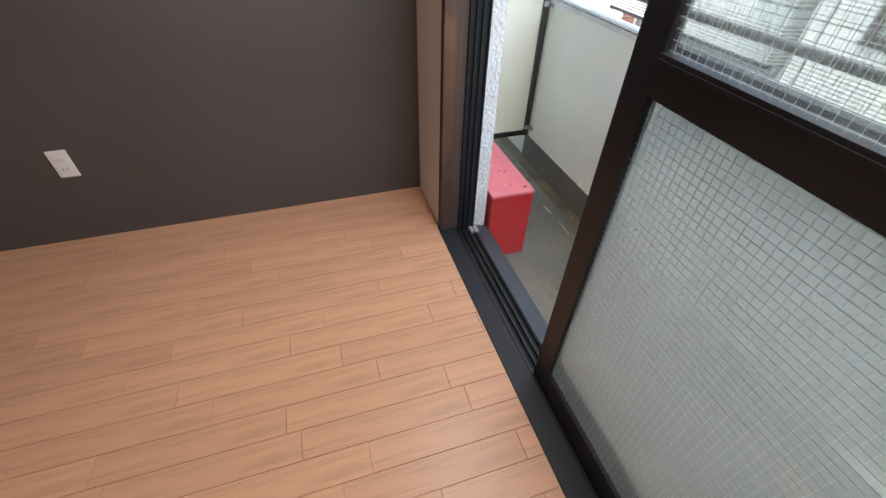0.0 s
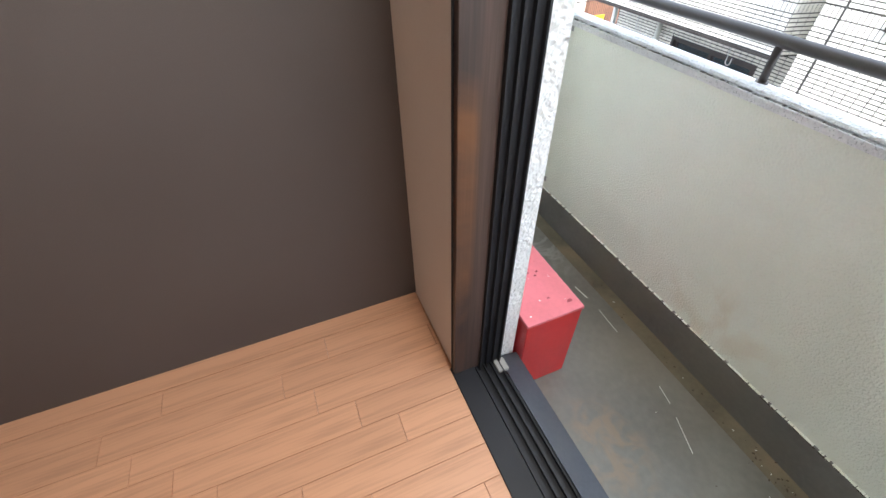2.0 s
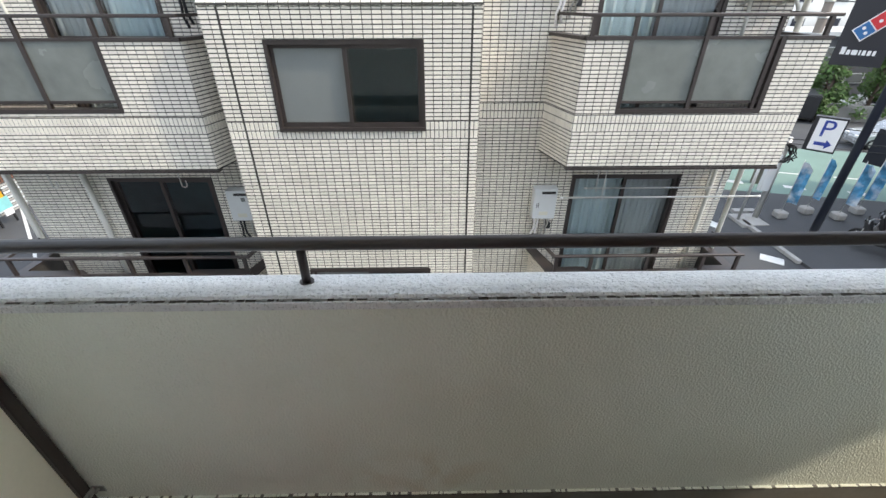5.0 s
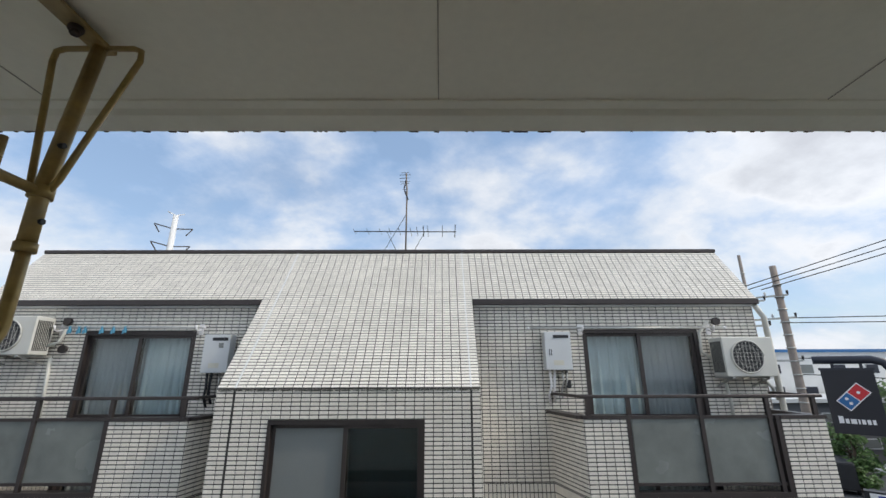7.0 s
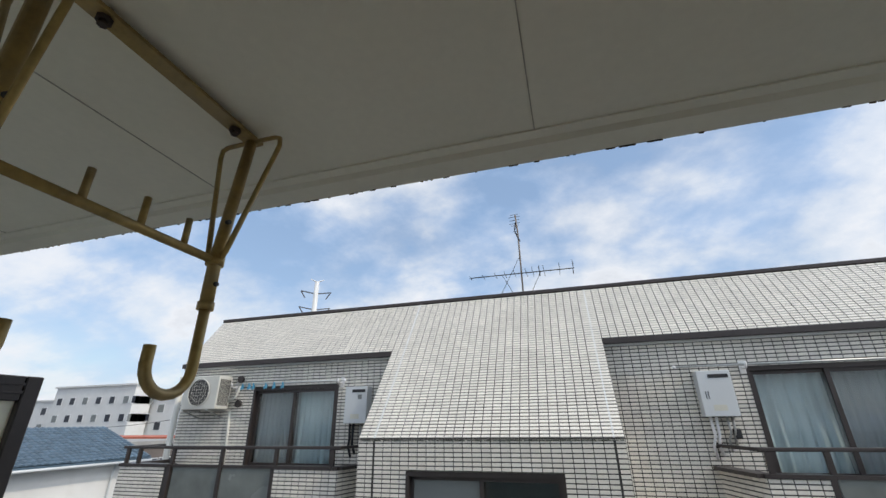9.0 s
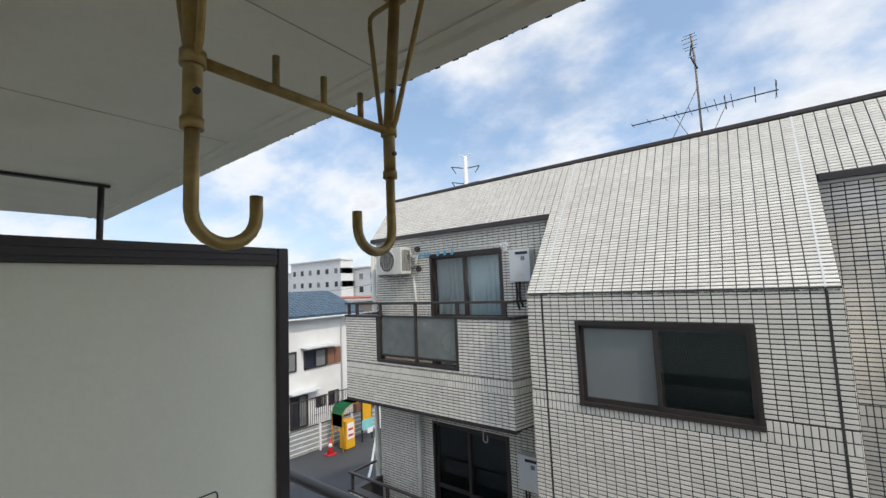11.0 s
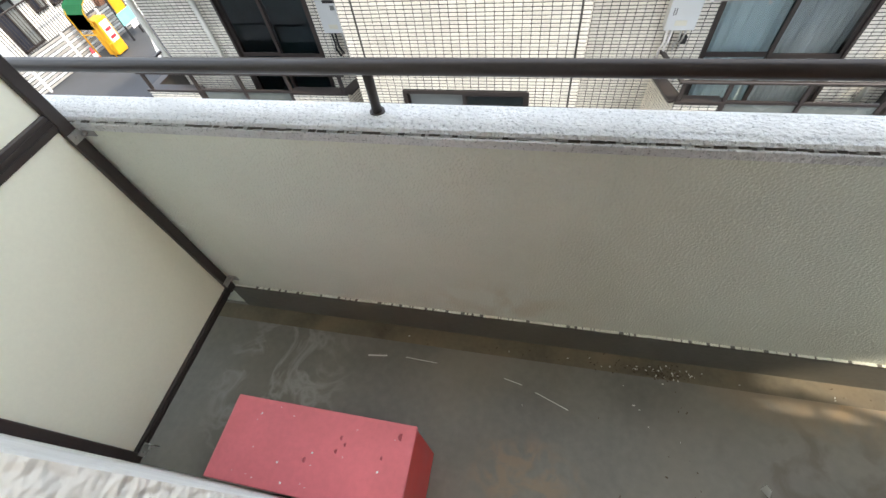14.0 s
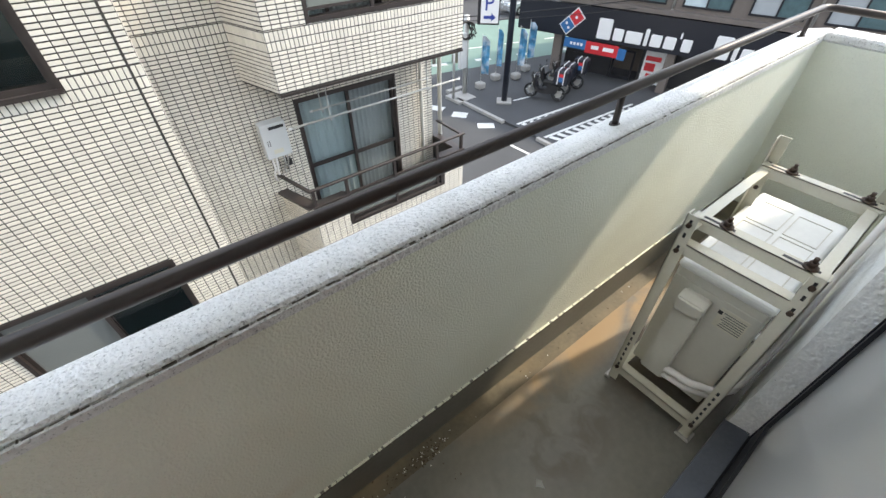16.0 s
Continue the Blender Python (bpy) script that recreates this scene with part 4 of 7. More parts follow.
shop = thing("shop_building", "brown clad building with a dark shop front and windows above", "shop building", (22, 8, GZ))
fpart("wall", M_BROWNTILE, shop, (-0.1, 22, -2.62, 2.2, -8, 0.0))
fpart("side_wall", M_BROWNTILE, shop, (0.3, 22, GZ + 0.1, -2.62, -8, -2.2))
fpart("pillar", M_BROWNTILE, shop, (0.0, 0.42, GZ + 0.1, -3.9, -0.35, 0.02))
fpart("pillar", M_BROWNTILE, shop, (5.25, 5.6, GZ + 0.1, -3.9, -0.35, 0.02))
fpart("fascia", M_NIGHTSIGN, shop, (-1.9, 13.0, -4.07, -2.72, 0.0, 0.25))
fpart("ledge", M_BROWNTILE, shop, (-0.1, 22, -2.66, -2.5, 0.0, 0.32))
fpart("shopfront", M_BLACK, shop, (0.42, 2.75, GZ + 0.9, -4.07, -0.9, -0.8), (0.42, 2.75, GZ + 0.1, GZ + 0.9, -0.9, -0.78), (4.1, 13, GZ + 0.1, -4.07, -0.9, -0.8))
fpart("door", M_BLACKALU, shop, (2.85, 2.92, GZ + 0.1, -4.5, -0.8, -0.7), (3.75, 3.82, GZ + 0.1, -4.5, -0.8, -0.7), (2.92, 3.75, -4.57, -4.5, -0.8, -0.7), (2.92, 3.75, GZ + 0.1, GZ + 0.25, -0.8, -0.7))
fpart("poster", M_SIGNWHITE, shop, (4.25, 5.15, -5.75, -4.32, -0.75, -0.72), label="white poster board with red picture bars")
for a, b, c, d in ((4.32, 5.0, -4.75, -4.55), (4.35, 4.8, -5.2, -4.85), (4.5, 5.05, -5.6, -5.3)):
    fpart("poster_panel", M_REDSIGN, shop, (a, b, c, d, -0.72, -0.71))
fpart("banner", M_BLUESIGN, shop, (0.65, 1.72, -4.52, -4.1, 0.26, 0.28), label="blue banner strip with pale bars")
fpart("banner", M_BLUESIGN, shop, (3.25, 3.6, -4.68, -4.2, 0.26, 0.28), label="narrow blue end of the banner strip")
fpart("banner", M_REDSIGN, shop, (1.72, 3.25, -4.62, -4.12, 0.26, 0.28), label="red banner strip with pale bars")
for i, u in enumerate((0.95, 1.12, 1.29, 1.46)):
    fpart("banner_mark", M_SIGNWHITE, shop, (u, u + 0.11, -4.38, -4.26, 0.28, 0.285))
for u0, u1 in ((2.0, 2.35), (2.55, 3.05)):
    fpart("banner_mark", M_SIGNWHITE, shop, (u0, u1, -4.43, -4.27, 0.28, 0.285))
# the big sign is drawn as plain bars
for u0, u1, z0, z1 in ((2.12, 2.75, -3.94, -3.10), (2.86, 3.30, -3.92, -3.42), (3.40, 4.10, -3.92, -3.44), (4.20, 4.36, -3.92, -3.25), (4.46, 4.92, -3.90, -3.42), (5.02, 5.48, -3.90, -3.42), (5.58, 5.66, -3.45, -3.2), (5.72, 6.10, -3.90, -3.42), (6.9, 7.5, -3.94, -3.10), (7.62, 7.78, -3.92, -3.25), (7.9, 8.3, -3.92, -3.42), (8.42, 8.8, -3.92, -3.42)):
    bm = bmesh.new()
    facade_box(bm, u0, u1, z0, z1, 0.25, 0.31)
    bmesh.ops.bevel(bm, geom=bm.edges[:], offset=0.028, segments=2, affect="EDGES")
    mk("sign_bar", bm, M_SIGNWHITE, shop)


def lozenge(cx, cz, s, at, parent, d):
    """A tilted two-field plate: red above, blue below."""
    for n, mat, sh in (("plate", M_SIGNWHITE, None), ("plate_red", M_REDSIGN, 1), ("plate_blue", M_BLUESIGN, -1)):
        bm = bmesh.new()
        ang = radians(-45)
        if sh is None:
            pts = [(-s * 0.56, -s * 1.08), (s * 0.56, -s * 1.08), (s * 0.56, s * 1.08), (-s * 0.56, s * 1.08)]
            dd = (d, d + 0.03)
        else:
            pts = [(-s * 0.48, 0.04 * s if sh > 0 else -s), (s * 0.48, 0.04 * s if sh > 0 else -s), (s * 0.48, s if sh > 0 else -0.04 * s), (-s * 0.48, s if sh > 0 else -0.04 * s)]
            dd = (d + 0.03, d + 0.04)
        rot = [(cx + a * math.cos(ang) - b * math.sin(ang), cz + a * math.sin(ang) + b * math.cos(ang)) for a, b in pts]
        lo = [bm.verts.new(at(u, z, dd[0])) for u, z in rot]
        hi = [bm.verts.new(at(u, z, dd[1])) for u, z in rot]
        bm.faces.new(lo[::-1])
        bm.faces.new(hi)
        for i in range(4):
            bm.faces.new((lo[i], lo[(i + 1) % 4], hi[(i + 1) % 4], hi[i]))
        bmesh.ops.recalc_face_normals(bm, faces=bm.faces[:])
        mk(n, bm, mat, parent)


    for a, b in ((0.0, 0.5), (-0.2, -0.45), (0.2, -0.55)):
        bm = bmesh.new()
        ang = radians(-45)
        x, z = cx + s * (a * math.cos(ang) - b * math.sin(ang)), cz + s * (a * math.sin(ang) + b * math.cos(ang))
        tube(bm, [at(x, z, d + 0.035), at(x, z, d + 0.05)], s * 0.12, 14)
        mk("plate_dot", bm, M_SIGNWHITE, parent)


lozenge(0.86, -3.42, 0.52, lambda u, z, d: SC + SD * u + SN * d + Vector((0, 0, z)), shop, 0.25)
# upper windows of the shop building
for z0 in (-2.35, 0.2):
    for k in range(9):
        u = 0.5 + k * 2.35
        w = mk("window", bmesh.new(), M_BLACKALU, shop)
        bm = bmesh.new()
        for a in ((u, u + 1.75, z0, z0 + 0.07), (u, u + 1.75, z0 + 1.6, z0 + 1.67), (u, u + 0.07, z0 + 0.07, z0 + 1.6), (u + 1.68, u + 1.75, z0 + 0.07, z0 + 1.6), (u + 0.85, u + 0.91, z0 + 0.07, z0 + 1.6)):
            facade_box(bm, *a, 0.0, 0.06)
        bm.to_mesh(w.data)
        bm.free()
        fpart("pane", M_LACE if (k * 7 + int(z0)) % 3 else M_CURTAIN, w, (u + 0.07, u + 0.85, z0 + 0.07, z0 + 1.6, 0.0, 0.02))
        # opaque pane in the dark colour of an unlit room
        fpart("pane", M_UNLIT, w, (u + 0.91, u + 1.68, z0 + 0.07, z0 + 1.6, 0.0, 0.02))
        if k % 2 == 0:
            fpart("drain_pipe", M_CONC, shop, (u - 0.35, u - 0.27, -2.5, 2.2, 0.0, 0.1))

# ---- pole sign, parking sign ----
PV = Vector((0.70, 0.714, 0))      # away from the viewer
PR = Vector((0.714, -0.70, 0))     # to the viewer's right


def sign_at(c):
    return lambda u, z, d: Vector(c) + PR * u - PV * d + Vector((0, 0, z))


def sbox(bm, at, u0, u1, z0, z1, d0, d1, bev=0.0):
    vs = [bm.verts.new(at(u, z, d)) for u, d, z in ((u0, d0, z0), (u1, d0, z0), (u1, d1, z0), (u0, d1, z0), (u0, d0, z1), (u1, d0, z1), (u1, d1, z1), (u0, d1, z1))]
    fs = [bm.faces.new([vs[i] for i in q]) for q in ((3, 2, 1, 0), (4, 5, 6, 7), (0, 1, 5, 4), (1, 2, 6, 5), (2, 3, 7, 6), (3, 0, 4, 7))]
    bmesh.ops.recalc_face_normals(bm, faces=fs)


pole_c = (14.55, 11.8, 0.0)
at = sign_at(pole_c)
ps = thing("pole_sign", "tall dark navy pole sign with a red and blue plate", "pole sign", (14.55, 11.8, GZ + 0.1))
bm = bmesh.new()
tube(bm, [at(0, GZ + 0.1, 0), at(0, 1.5, 0), at(-0.03, 1.75, 0), at(-0.15, 1.95, 0), at(-0.4, 2.03, 0), at(-1.75, 2.03, 0)], 0.125, 14)
mk("pole", bm, M_NAVY, ps)
bm = bmesh.new()
sbox(bm, at, -0.32, 0.32, GZ + 0.1, GZ + 0.16, -0.3, 0.3)
mk("base_plate", bm, M_CONC, ps)
bm = bmesh.new()
sbox(bm, at, -1.62, -0.42, -0.12, 1.72, -0.12, 0.12)
mk("sign_box", bm, M_NIGHTSIGN, ps)
bm = bmesh.new()
sbox(bm, at, -1.66, -0.38, 1.72, 1.79, -0.14, 0.14)
sbox(bm, at, -1.35, -1.27, 1.79, 1.95, -0.04, 0.04)
sbox(bm, at, -0.7, -0.62, 1.79, 1.95, -0.04, 0.04)
mk("sign_bracket", bm, M_NAVY, ps)
lozenge(-1.0, 0.95, 0.36, at, ps, 0.12)
for i, w in enumerate((0.11, 0.08, 0.13, 0.04, 0.08, 0.08, 0.07)):
    u = -1.46 + sum((0.11, 0.08, 0.13, 0.04, 0.08, 0.08, 0.07)[:i]) + 0.035 * i
    bm = bmesh.new()
    sbox(bm, at, u, u + w, 0.18, 0.38 if i == 0 else 0.31, 0.12, 0.135)
    mk("sign_bar", bm, M_SIGNWHITE, ps)

pole_at = at
at = lambda u, z, d: pole_at(u - 0.35, z, d)
pk = thing("parking_sign", "white parking sign with navy P and arrow on the pole", "parking sign", at(-0.5, -2.9, 0))
bm = bmesh.new()
sbox(bm, at, -0.98, -0.14, -2.72, -1.62, -0.14, 0.14)
mk("sign_box", bm, M_BLACKALU, pk)
bm = bmesh.new()
sbox(bm, at, -0.86, -0.18, -2.66, -1.67, 0.14, 0.15)
mk("sign_face", bm, M_SIGNWHITE, pk)
M_PBLUE = surf("letter_navy", (0.02, 0.05, 0.28), 0.5, var=0.02, bump=0)
cu = bpy.data.curves.new("letter_p", "FONT")
cu.body, cu.size, cu.extrude = "P", 0.74, 0.004
txt = new("letter", cu)
tagged(txt, "navy letter P")
rotm = Matrix((PR, Vector((0, 0, 1)), -PV)).transposed().to_4x4()
txt.parent = pk
txt.matrix_basis = Matrix.Translation(at(-0.74, -2.22, 0.155) - ORI[pk]) @ rotm
cu.materials.append(M_PBLUE)
bm = bmesh.new()
sbox(bm, at, -0.74, -0.45, -2.51, -2.40, 0.15, 0.158)
vs = [bm.verts.new(at(u, z, 0.158)) for u, z in ((-0.45, -2.60), (-0.28, -2.455), (-0.45, -2.31))]
bm.faces.new(vs)
mk("arrow", bm, M_PBLUE, pk)


# ---- utility poles and wires ----
def utility_pole(name, x, y, top, label, arms, transformer=False, r=0.15, lean=(0, 0)):
    p = thing(name, label, "utility pole", (x, y, GZ))
    bm = bmesh.new()
    tube(bm, [(x, y, GZ), (x + lean[0], y + lean[1], top)], r, 14, r * 0.65)
    mk("pole", bm, M_POLE, p)
    for k in range(12):
        z = top - 0.9 - k * 0.55
        if z > GZ + 2:
            bm = bmesh.new()
            tube(bm, [(x, y, z), (x, y, z + 0.05)], r * 0.92, 12)
            mk("band", bm, M_STEEL, p)
    for z, a, b in arms:
        bm = bmesh.new()
        bar(bm, Vector((x, y, z)) + PR * a, Vector((x, y, z)) + PR * b, 0.08, 0.08)
        mk("crossarm", bm, M_STEEL, p)
        for s in (a, (a + b) / 2, b):
            bm = bmesh.new()
            q = Vector((x, y, z)) + PR * s
            tube(bm, [q, q + Vector((0, 0, 0.09)), q + Vector((0, 0, 0.11)), q + Vector((0, 0, 0.2))], 0.035, 8, 0.05)
            mk("insulator", bm, M_BLACK if s == b else M_SIGNWHITE, p)
    return p


utility_pole("utility_pole", 16.36, 17.4, 6.25, "weathered brown concrete utility pole with steel crossarms", [(4.9, -1.3, 0.3), (3.9, -1.2, 0.4), (2.1, -1.6, 0.3)], r=0.2)
utility_pole("utility_pole", 15.3, 17.9, 6.9, "slim grey utility pole behind the other with crossarms", [(4.7, -0.5, 0.6), (3.6, -0.5, 0.6)], r=0.1)
utility_pole("utility_pole", -29.0, 26.6, 2.9, "grey concrete utility pole among the houses with crossarms", [(2.4, -1.0, 1.0), (1.9, -0.8, 0.8)], r=0.14)


def wire(a, b, sag, r=0.012, name="overhead_wire", label="black overhead cable between utility poles"):
    a, b = Vector(a), Vector(b)
    bm = bmesh.new()
    tube(bm, [a.lerp(b, k / 16) - Vector((0, 0, 4 * sag * (k / 16) * (1 - k / 16))) for k in range(17)], r, 5)
    mk(name, bm, M_BLACK, None, label, "cable", "overhead wires")


for i in range(3):
    wire((14.9 + i * 0.4, 18.0 - i * 0.25, 5.3 - i * 0.06), (46 + i, -12, 18.5 - i * 0.5), 0.7, 0.02)
wire((16.36, 17.4, 3.9), (60, -8, 5.5), 0.9, 0.02)
wire((16.36, 17.4, 3.7), (60, -8, 4.9), 0.9, 0.02)
wire((16.36, 17.4, 2.2), (52, -10, 2.6), 0.5, 0.016)
wire((16.36, 17.4, 1.55), (44, -6, 0.6), 0.3, 0.018)
wire((14.0, 18.0, 1.9), (-12, 44, 6), 0.6, 0.018)
wire((14.3, 12.5, -2.0), (46, -8, -0.7), 0.4, 0.014)
wire((13.4, 13.5, -2.6), (30, 4, -0.9), 0.3, 0.02)
wire((13.4, 13.5, -2.75), (30, 4, -1.4), 0.35, 0.014)
for i in range(4):
    wire((-29.0, 26.6, 2.3 - 0.3 * i), (-9, 36 + i, 1.2 - 0.5 * i), 0.5, 0.02)
wire((-29, 26.6, 2.2), (-60, 30, 2.6), 0.8, 0.02)

# cable riser at the corner
rs = thing("cable_riser", "grey steel posts with a meter box and looped black cables", "cable riser", (13.4, 13.45, GZ))
bm = bmesh.new()
tube(bm, [(12.98, 13.4, GZ), (12.98, 13.4, -3.0)], 0.055, 10)
mk("post", bm, M_STEEL, rs)
bm = bmesh.new()
tube(bm, [(13.8, 13.6, GZ), (13.8, 13.6, -2.6)], 0.11, 12)
mk("post", bm, M_STEEL, rs)
bm = bmesh.new()
box(bm, (13.35, 13.4, -4.6), (13.7, 13.6, -3.2), 0.02)
mk("meter_box", bm, M_LIGHTGREY, rs)
rnd = random.Random(5)
for k in range(9):
    c = Vector((13.6, 13.4, -2.9))
    a = rnd.uniform(0, 6.28)
    bm = bmesh.new()
    tube(bm, [c + Vector((rnd.uniform(-0.1, 0.1) + 0.42 * math.sin(a + q * 0.5) * rnd.uniform(0.8, 1.1), 0.1 * math.cos(q), -0.2 + 0.35 * math.cos(q * 0.55 + a))) for q in range(10)], 0.022, 6)
    mk("cable_loop", bm, M_BLACK, rs)

# banners on the forecourt
M_BANNER = surf("blue_banner_cloth", (0.06, 0.25, 0.42), 0.8, var=0.6, scale=3.2, fine=6, bump=0, stain=(0.7, 0.72, 0.74), amount=1.0)
for i, (x, y) in enumerate(((14.75, 13.6), (16.05, 13.95), (16.9, 13.4), (18.1, 13.9))):
    fl = thing("banner_flag", "blue and white advertising banner flag in a white base block", "banner flag", (x, y, GZ + 0.1), "banner flags on the forecourt")
    bm = bmesh.new()
    box(bm, (x - 0.2, y - 0.2, GZ + 0.1), (x + 0.2, y + 0.2, GZ + 0.38), 0.05)
    mk("base", bm, M_CONC, fl)
    bm = bmesh.new()
    tube(bm, [(x, y, GZ + 0.3), (x, y, GZ + 2.45)], 0.014, 6)
    mk("pole", bm, M_STEEL, fl)
    bm = bmesh.new()
    rows = []
    for k in range(9):
        z = GZ + 0.75 + k * 0.2
        w = 0.34 if i != 1 else 0.25
        rows.append([bm.verts.new(Vector((x, y, z)) + PR * (w * u * (1 - (0.5 if k == 8 else 0) * u)) + PV * (0.06 * math.sin(k * 0.9 + u * 4 + i))) for u in (0.03, 0.35, 0.7, 1.0)])
    for a, b in zip(rows, rows[1:]):
        for j in range(3):
            bm.faces.new((a[j], a[j + 1], b[j + 1], b[j]))
    mk("banner", bm, M_BANNER, fl)


# ---- delivery motorcycles ----
def motorcycle(label, m, first=[None]):
    if first[0]:
        c = copy_thing(first[0], m)
        c["label"] = label
        return c
    b = thing("delivery_motorcycle", label, "motorcycle", (0, 0, 0), "delivery motorcycles in front of the shop")
    for x in (-0.62, 0.62):
        bm = bmesh.new()
        pts = [(x + 0.27 * math.cos(a), 0, 0.32 + 0.27 * math.sin(a)) for a in (k * math.pi / 10 for k in range(21))]
        tube(bm, pts, 0.045, 8)
        w = mk("wheel", bm, M_TYRE, b)
        bm = bmesh.new()
        tube(bm, [(x, -0.03, 0.32), (x, 0.03, 0.32)], 0.15, 14)
        for k in range(6):
            a = k * math.pi / 3
            bar(bm, (x, 0, 0.32), (x + 0.24 * math.cos(a), 0, 0.32 + 0.24 * math.sin(a)), 0.02, 0.02, (0, 1, 0))
        mk("hub", bm, M_STEEL, w)
    bm = bmesh.new()
    prism(bm, [(-0.55, 0.36), (0.2, 0.26), (0.45, 0.45), (0.62, 0.95), (0.5, 1.0), (0.3, 0.5), (-0.05, 0.45), (-0.15, 0.72), (-0.6, 0.72)], "y", -0.15, 0.15)
    bmesh.ops.bevel(bm, geom=bm.edges[:], offset=0.03, segments=2, affect="EDGES")
    mk("body", bm, M_BLACK, b)
    bm = bmesh.new()
    box(bm, (-0.35, -0.14, 0.72), (0.1, 0.14, 0.82), 0.04, 2)
    mk("seat", bm, M_TYRE, b)
    bm = bmesh.new()
    box(bm, (-0.98, -0.28, 0.78), (-0.36, 0.28, 1.38), 0.06, 2)
    cs = mk("cargo_box", bm, M_NIGHTSIGN, b)
    for k in (-0.8, -0.55):
        bm = bmesh.new()
        box(bm, (k - 0.02, -0.29, 0.84), (k + 0.02, 0.29, 1.39))
        mk("strap", bm, M_SIGNWHITE, cs)
    bm = bmesh.new()
    box(bm, (-0.77, -0.292, 0.95), (-0.59, 0.292, 1.14))
    mk("sticker", bm, M_BLUESIGN, cs, "blue sticker")
    bm = bmesh.new()
    box(bm, (-0.77, -0.293, 1.14), (-0.59, 0.293, 1.27))
    mk("sticker", bm, M_REDSIGN, cs, "red sticker")
    bm = bmesh.new()
    tube(bm, [(0.42, -0.36, 1.0), (0.5, -0.15, 1.02), (0.5, 0.15, 1.02), (0.42, 0.36, 1.0)], 0.018, 8)
    mk("handlebar", bm, M_STEEL, b)
    for y in (-0.3, 0.3):
        bm = bmesh.new()
        tube(bm, [(0.46, y, 1.0), (0.5, y * 1.15, 1.2)], 0.008, 6)
        box(bm, (0.49, y * 1.15 - 0.06, 1.18), (0.51, y * 1.15 + 0.06, 1.26), 0.008)
        mk("mirror", bm, M_BLACK, b)
    bm = bmesh.new()
    tube(bm, [(0.55, 0, 0.95), (0.64, 0, 0.95)], 0.09, 14)
    mk("headlight", bm, M_GLASS, b)
    bm = bmesh.new()
    tube(bm, [(0.5, 0.09, 0.9), (0.62, 0.09, 0.32)], 0.022, 8)
    tube(bm, [(0.5, -0.09, 0.9), (0.62, -0.09, 0.32)], 0.022, 8)
    mk("fork", bm, M_STEEL, b)
    bm = bmesh.new()
    tube(bm, [(0.0, -0.16, 0.3), (-0.75, -0.19, 0.36)], 0.045, 10)
    mk("exhaust", bm, M_STEEL, b)
    b.matrix_basis = m
    ORI[b] = Vector((0, 0, 0))
    first[0] = b
    return b


for i, (x, y, r) in enumerate(((16.1, 10.9, 114), (16.95, 11.25, 108), (17.9, 11.3, 112))):
    motorcycle("black delivery motorcycle with cargo box parked before the shop", pose(x, y, GZ + 0.1, 0, 0, r))


# ---- cars ----
def car(name, label, m, paint_mat, L, Wd, H, van=False):
    c = thing(name, label, "car")
    if van:
        side = [(-L / 2, 0.3), (L / 2, 0.3), (L / 2, 0.9), (L / 2 - 0.25, 1.05), (L / 2 - 0.6, H), (-L / 2 + 0.05, H), (-L / 2, 1.0)]
        gl = [(L / 2 - 0.42, 1.1), (L / 2 - 0.72, H - 0.15), (-L / 2 + 0.2, H - 0.15), (-L / 2 + 0.15, 1.1)]
    else:
        side = [(-L / 2, 0.35), (-L / 2 + 0.1, 0.2), (L / 2 - 0.1, 0.2), (L / 2, 0.35), (L / 2 - 0.02, 0.65), (L / 2 - 0.25, 0.8), (L / 2 - 1.1, 0.95), (L / 2 - 1.8, H - 0.05), (0, H), (-L / 2 + 0.9, H - 0.08), (-L / 2 + 0.2, 0.98), (-L / 2, 0.9)]
        gl = [(L / 2 - 1.2, 0.95), (L / 2 - 1.85, H - 0.12), (0, H - 0.08), (-L / 2 + 0.95, H - 0.15), (-L / 2 + 0.45, 0.98)]
    bm = bmesh.new()
    prism(bm, side, "y", -Wd / 2, Wd / 2)
    bmesh.ops.bevel(bm, geom=bm.edges[:], offset=0.07, segments=3, affect="EDGES")
    mk("body", bm, paint_mat, c, smooth=False)
    for s in (-1, 1):
        bm = bmesh.new()
        prism(bm, gl, "y", s * Wd / 2 - 0.005, s * Wd / 2 + 0.006)
        mk("side_window", bm, M_NIGHTSIGN, c)
        for x in (-L / 2 + 0.75, L / 2 - 0.8):
            bm = bmesh.new()
            tube(bm, [(x, s * (Wd / 2 - 0.16), 0.31), (x, s * (Wd / 2 + 0.02), 0.31)], 0.31, 20)
            w = mk("wheel", bm, M_TYRE, c)
            bm = bmesh.new()
            tube(bm, [(x, s * (Wd / 2 + 0.02), 0.31), (x, s * (Wd / 2 + 0.03), 0.31)], 0.2, 16)
            mk("rim", bm, M_STEEL, w)
        bm = bmesh.new()
        box(bm, (L / 2 - 0.2, s * (Wd / 2 - 0.35) - 0.15, 0.6), (L / 2 + 0.01, s * (Wd / 2 - 0.35) + 0.15, 0.72), 0.02)
        mk("headlight", bm, M_SIGNWHITE, c)
        bm = bmesh.new()
        box(bm, (L / 2 - 1.35, s * (Wd / 2) - 0.02, 0.95), (L / 2 - 1.2, s * (Wd / 2 + 0.16), 1.07), 0.02)
        mk("mirror", bm, paint_mat, c)
    c.matrix_basis = m
    return c


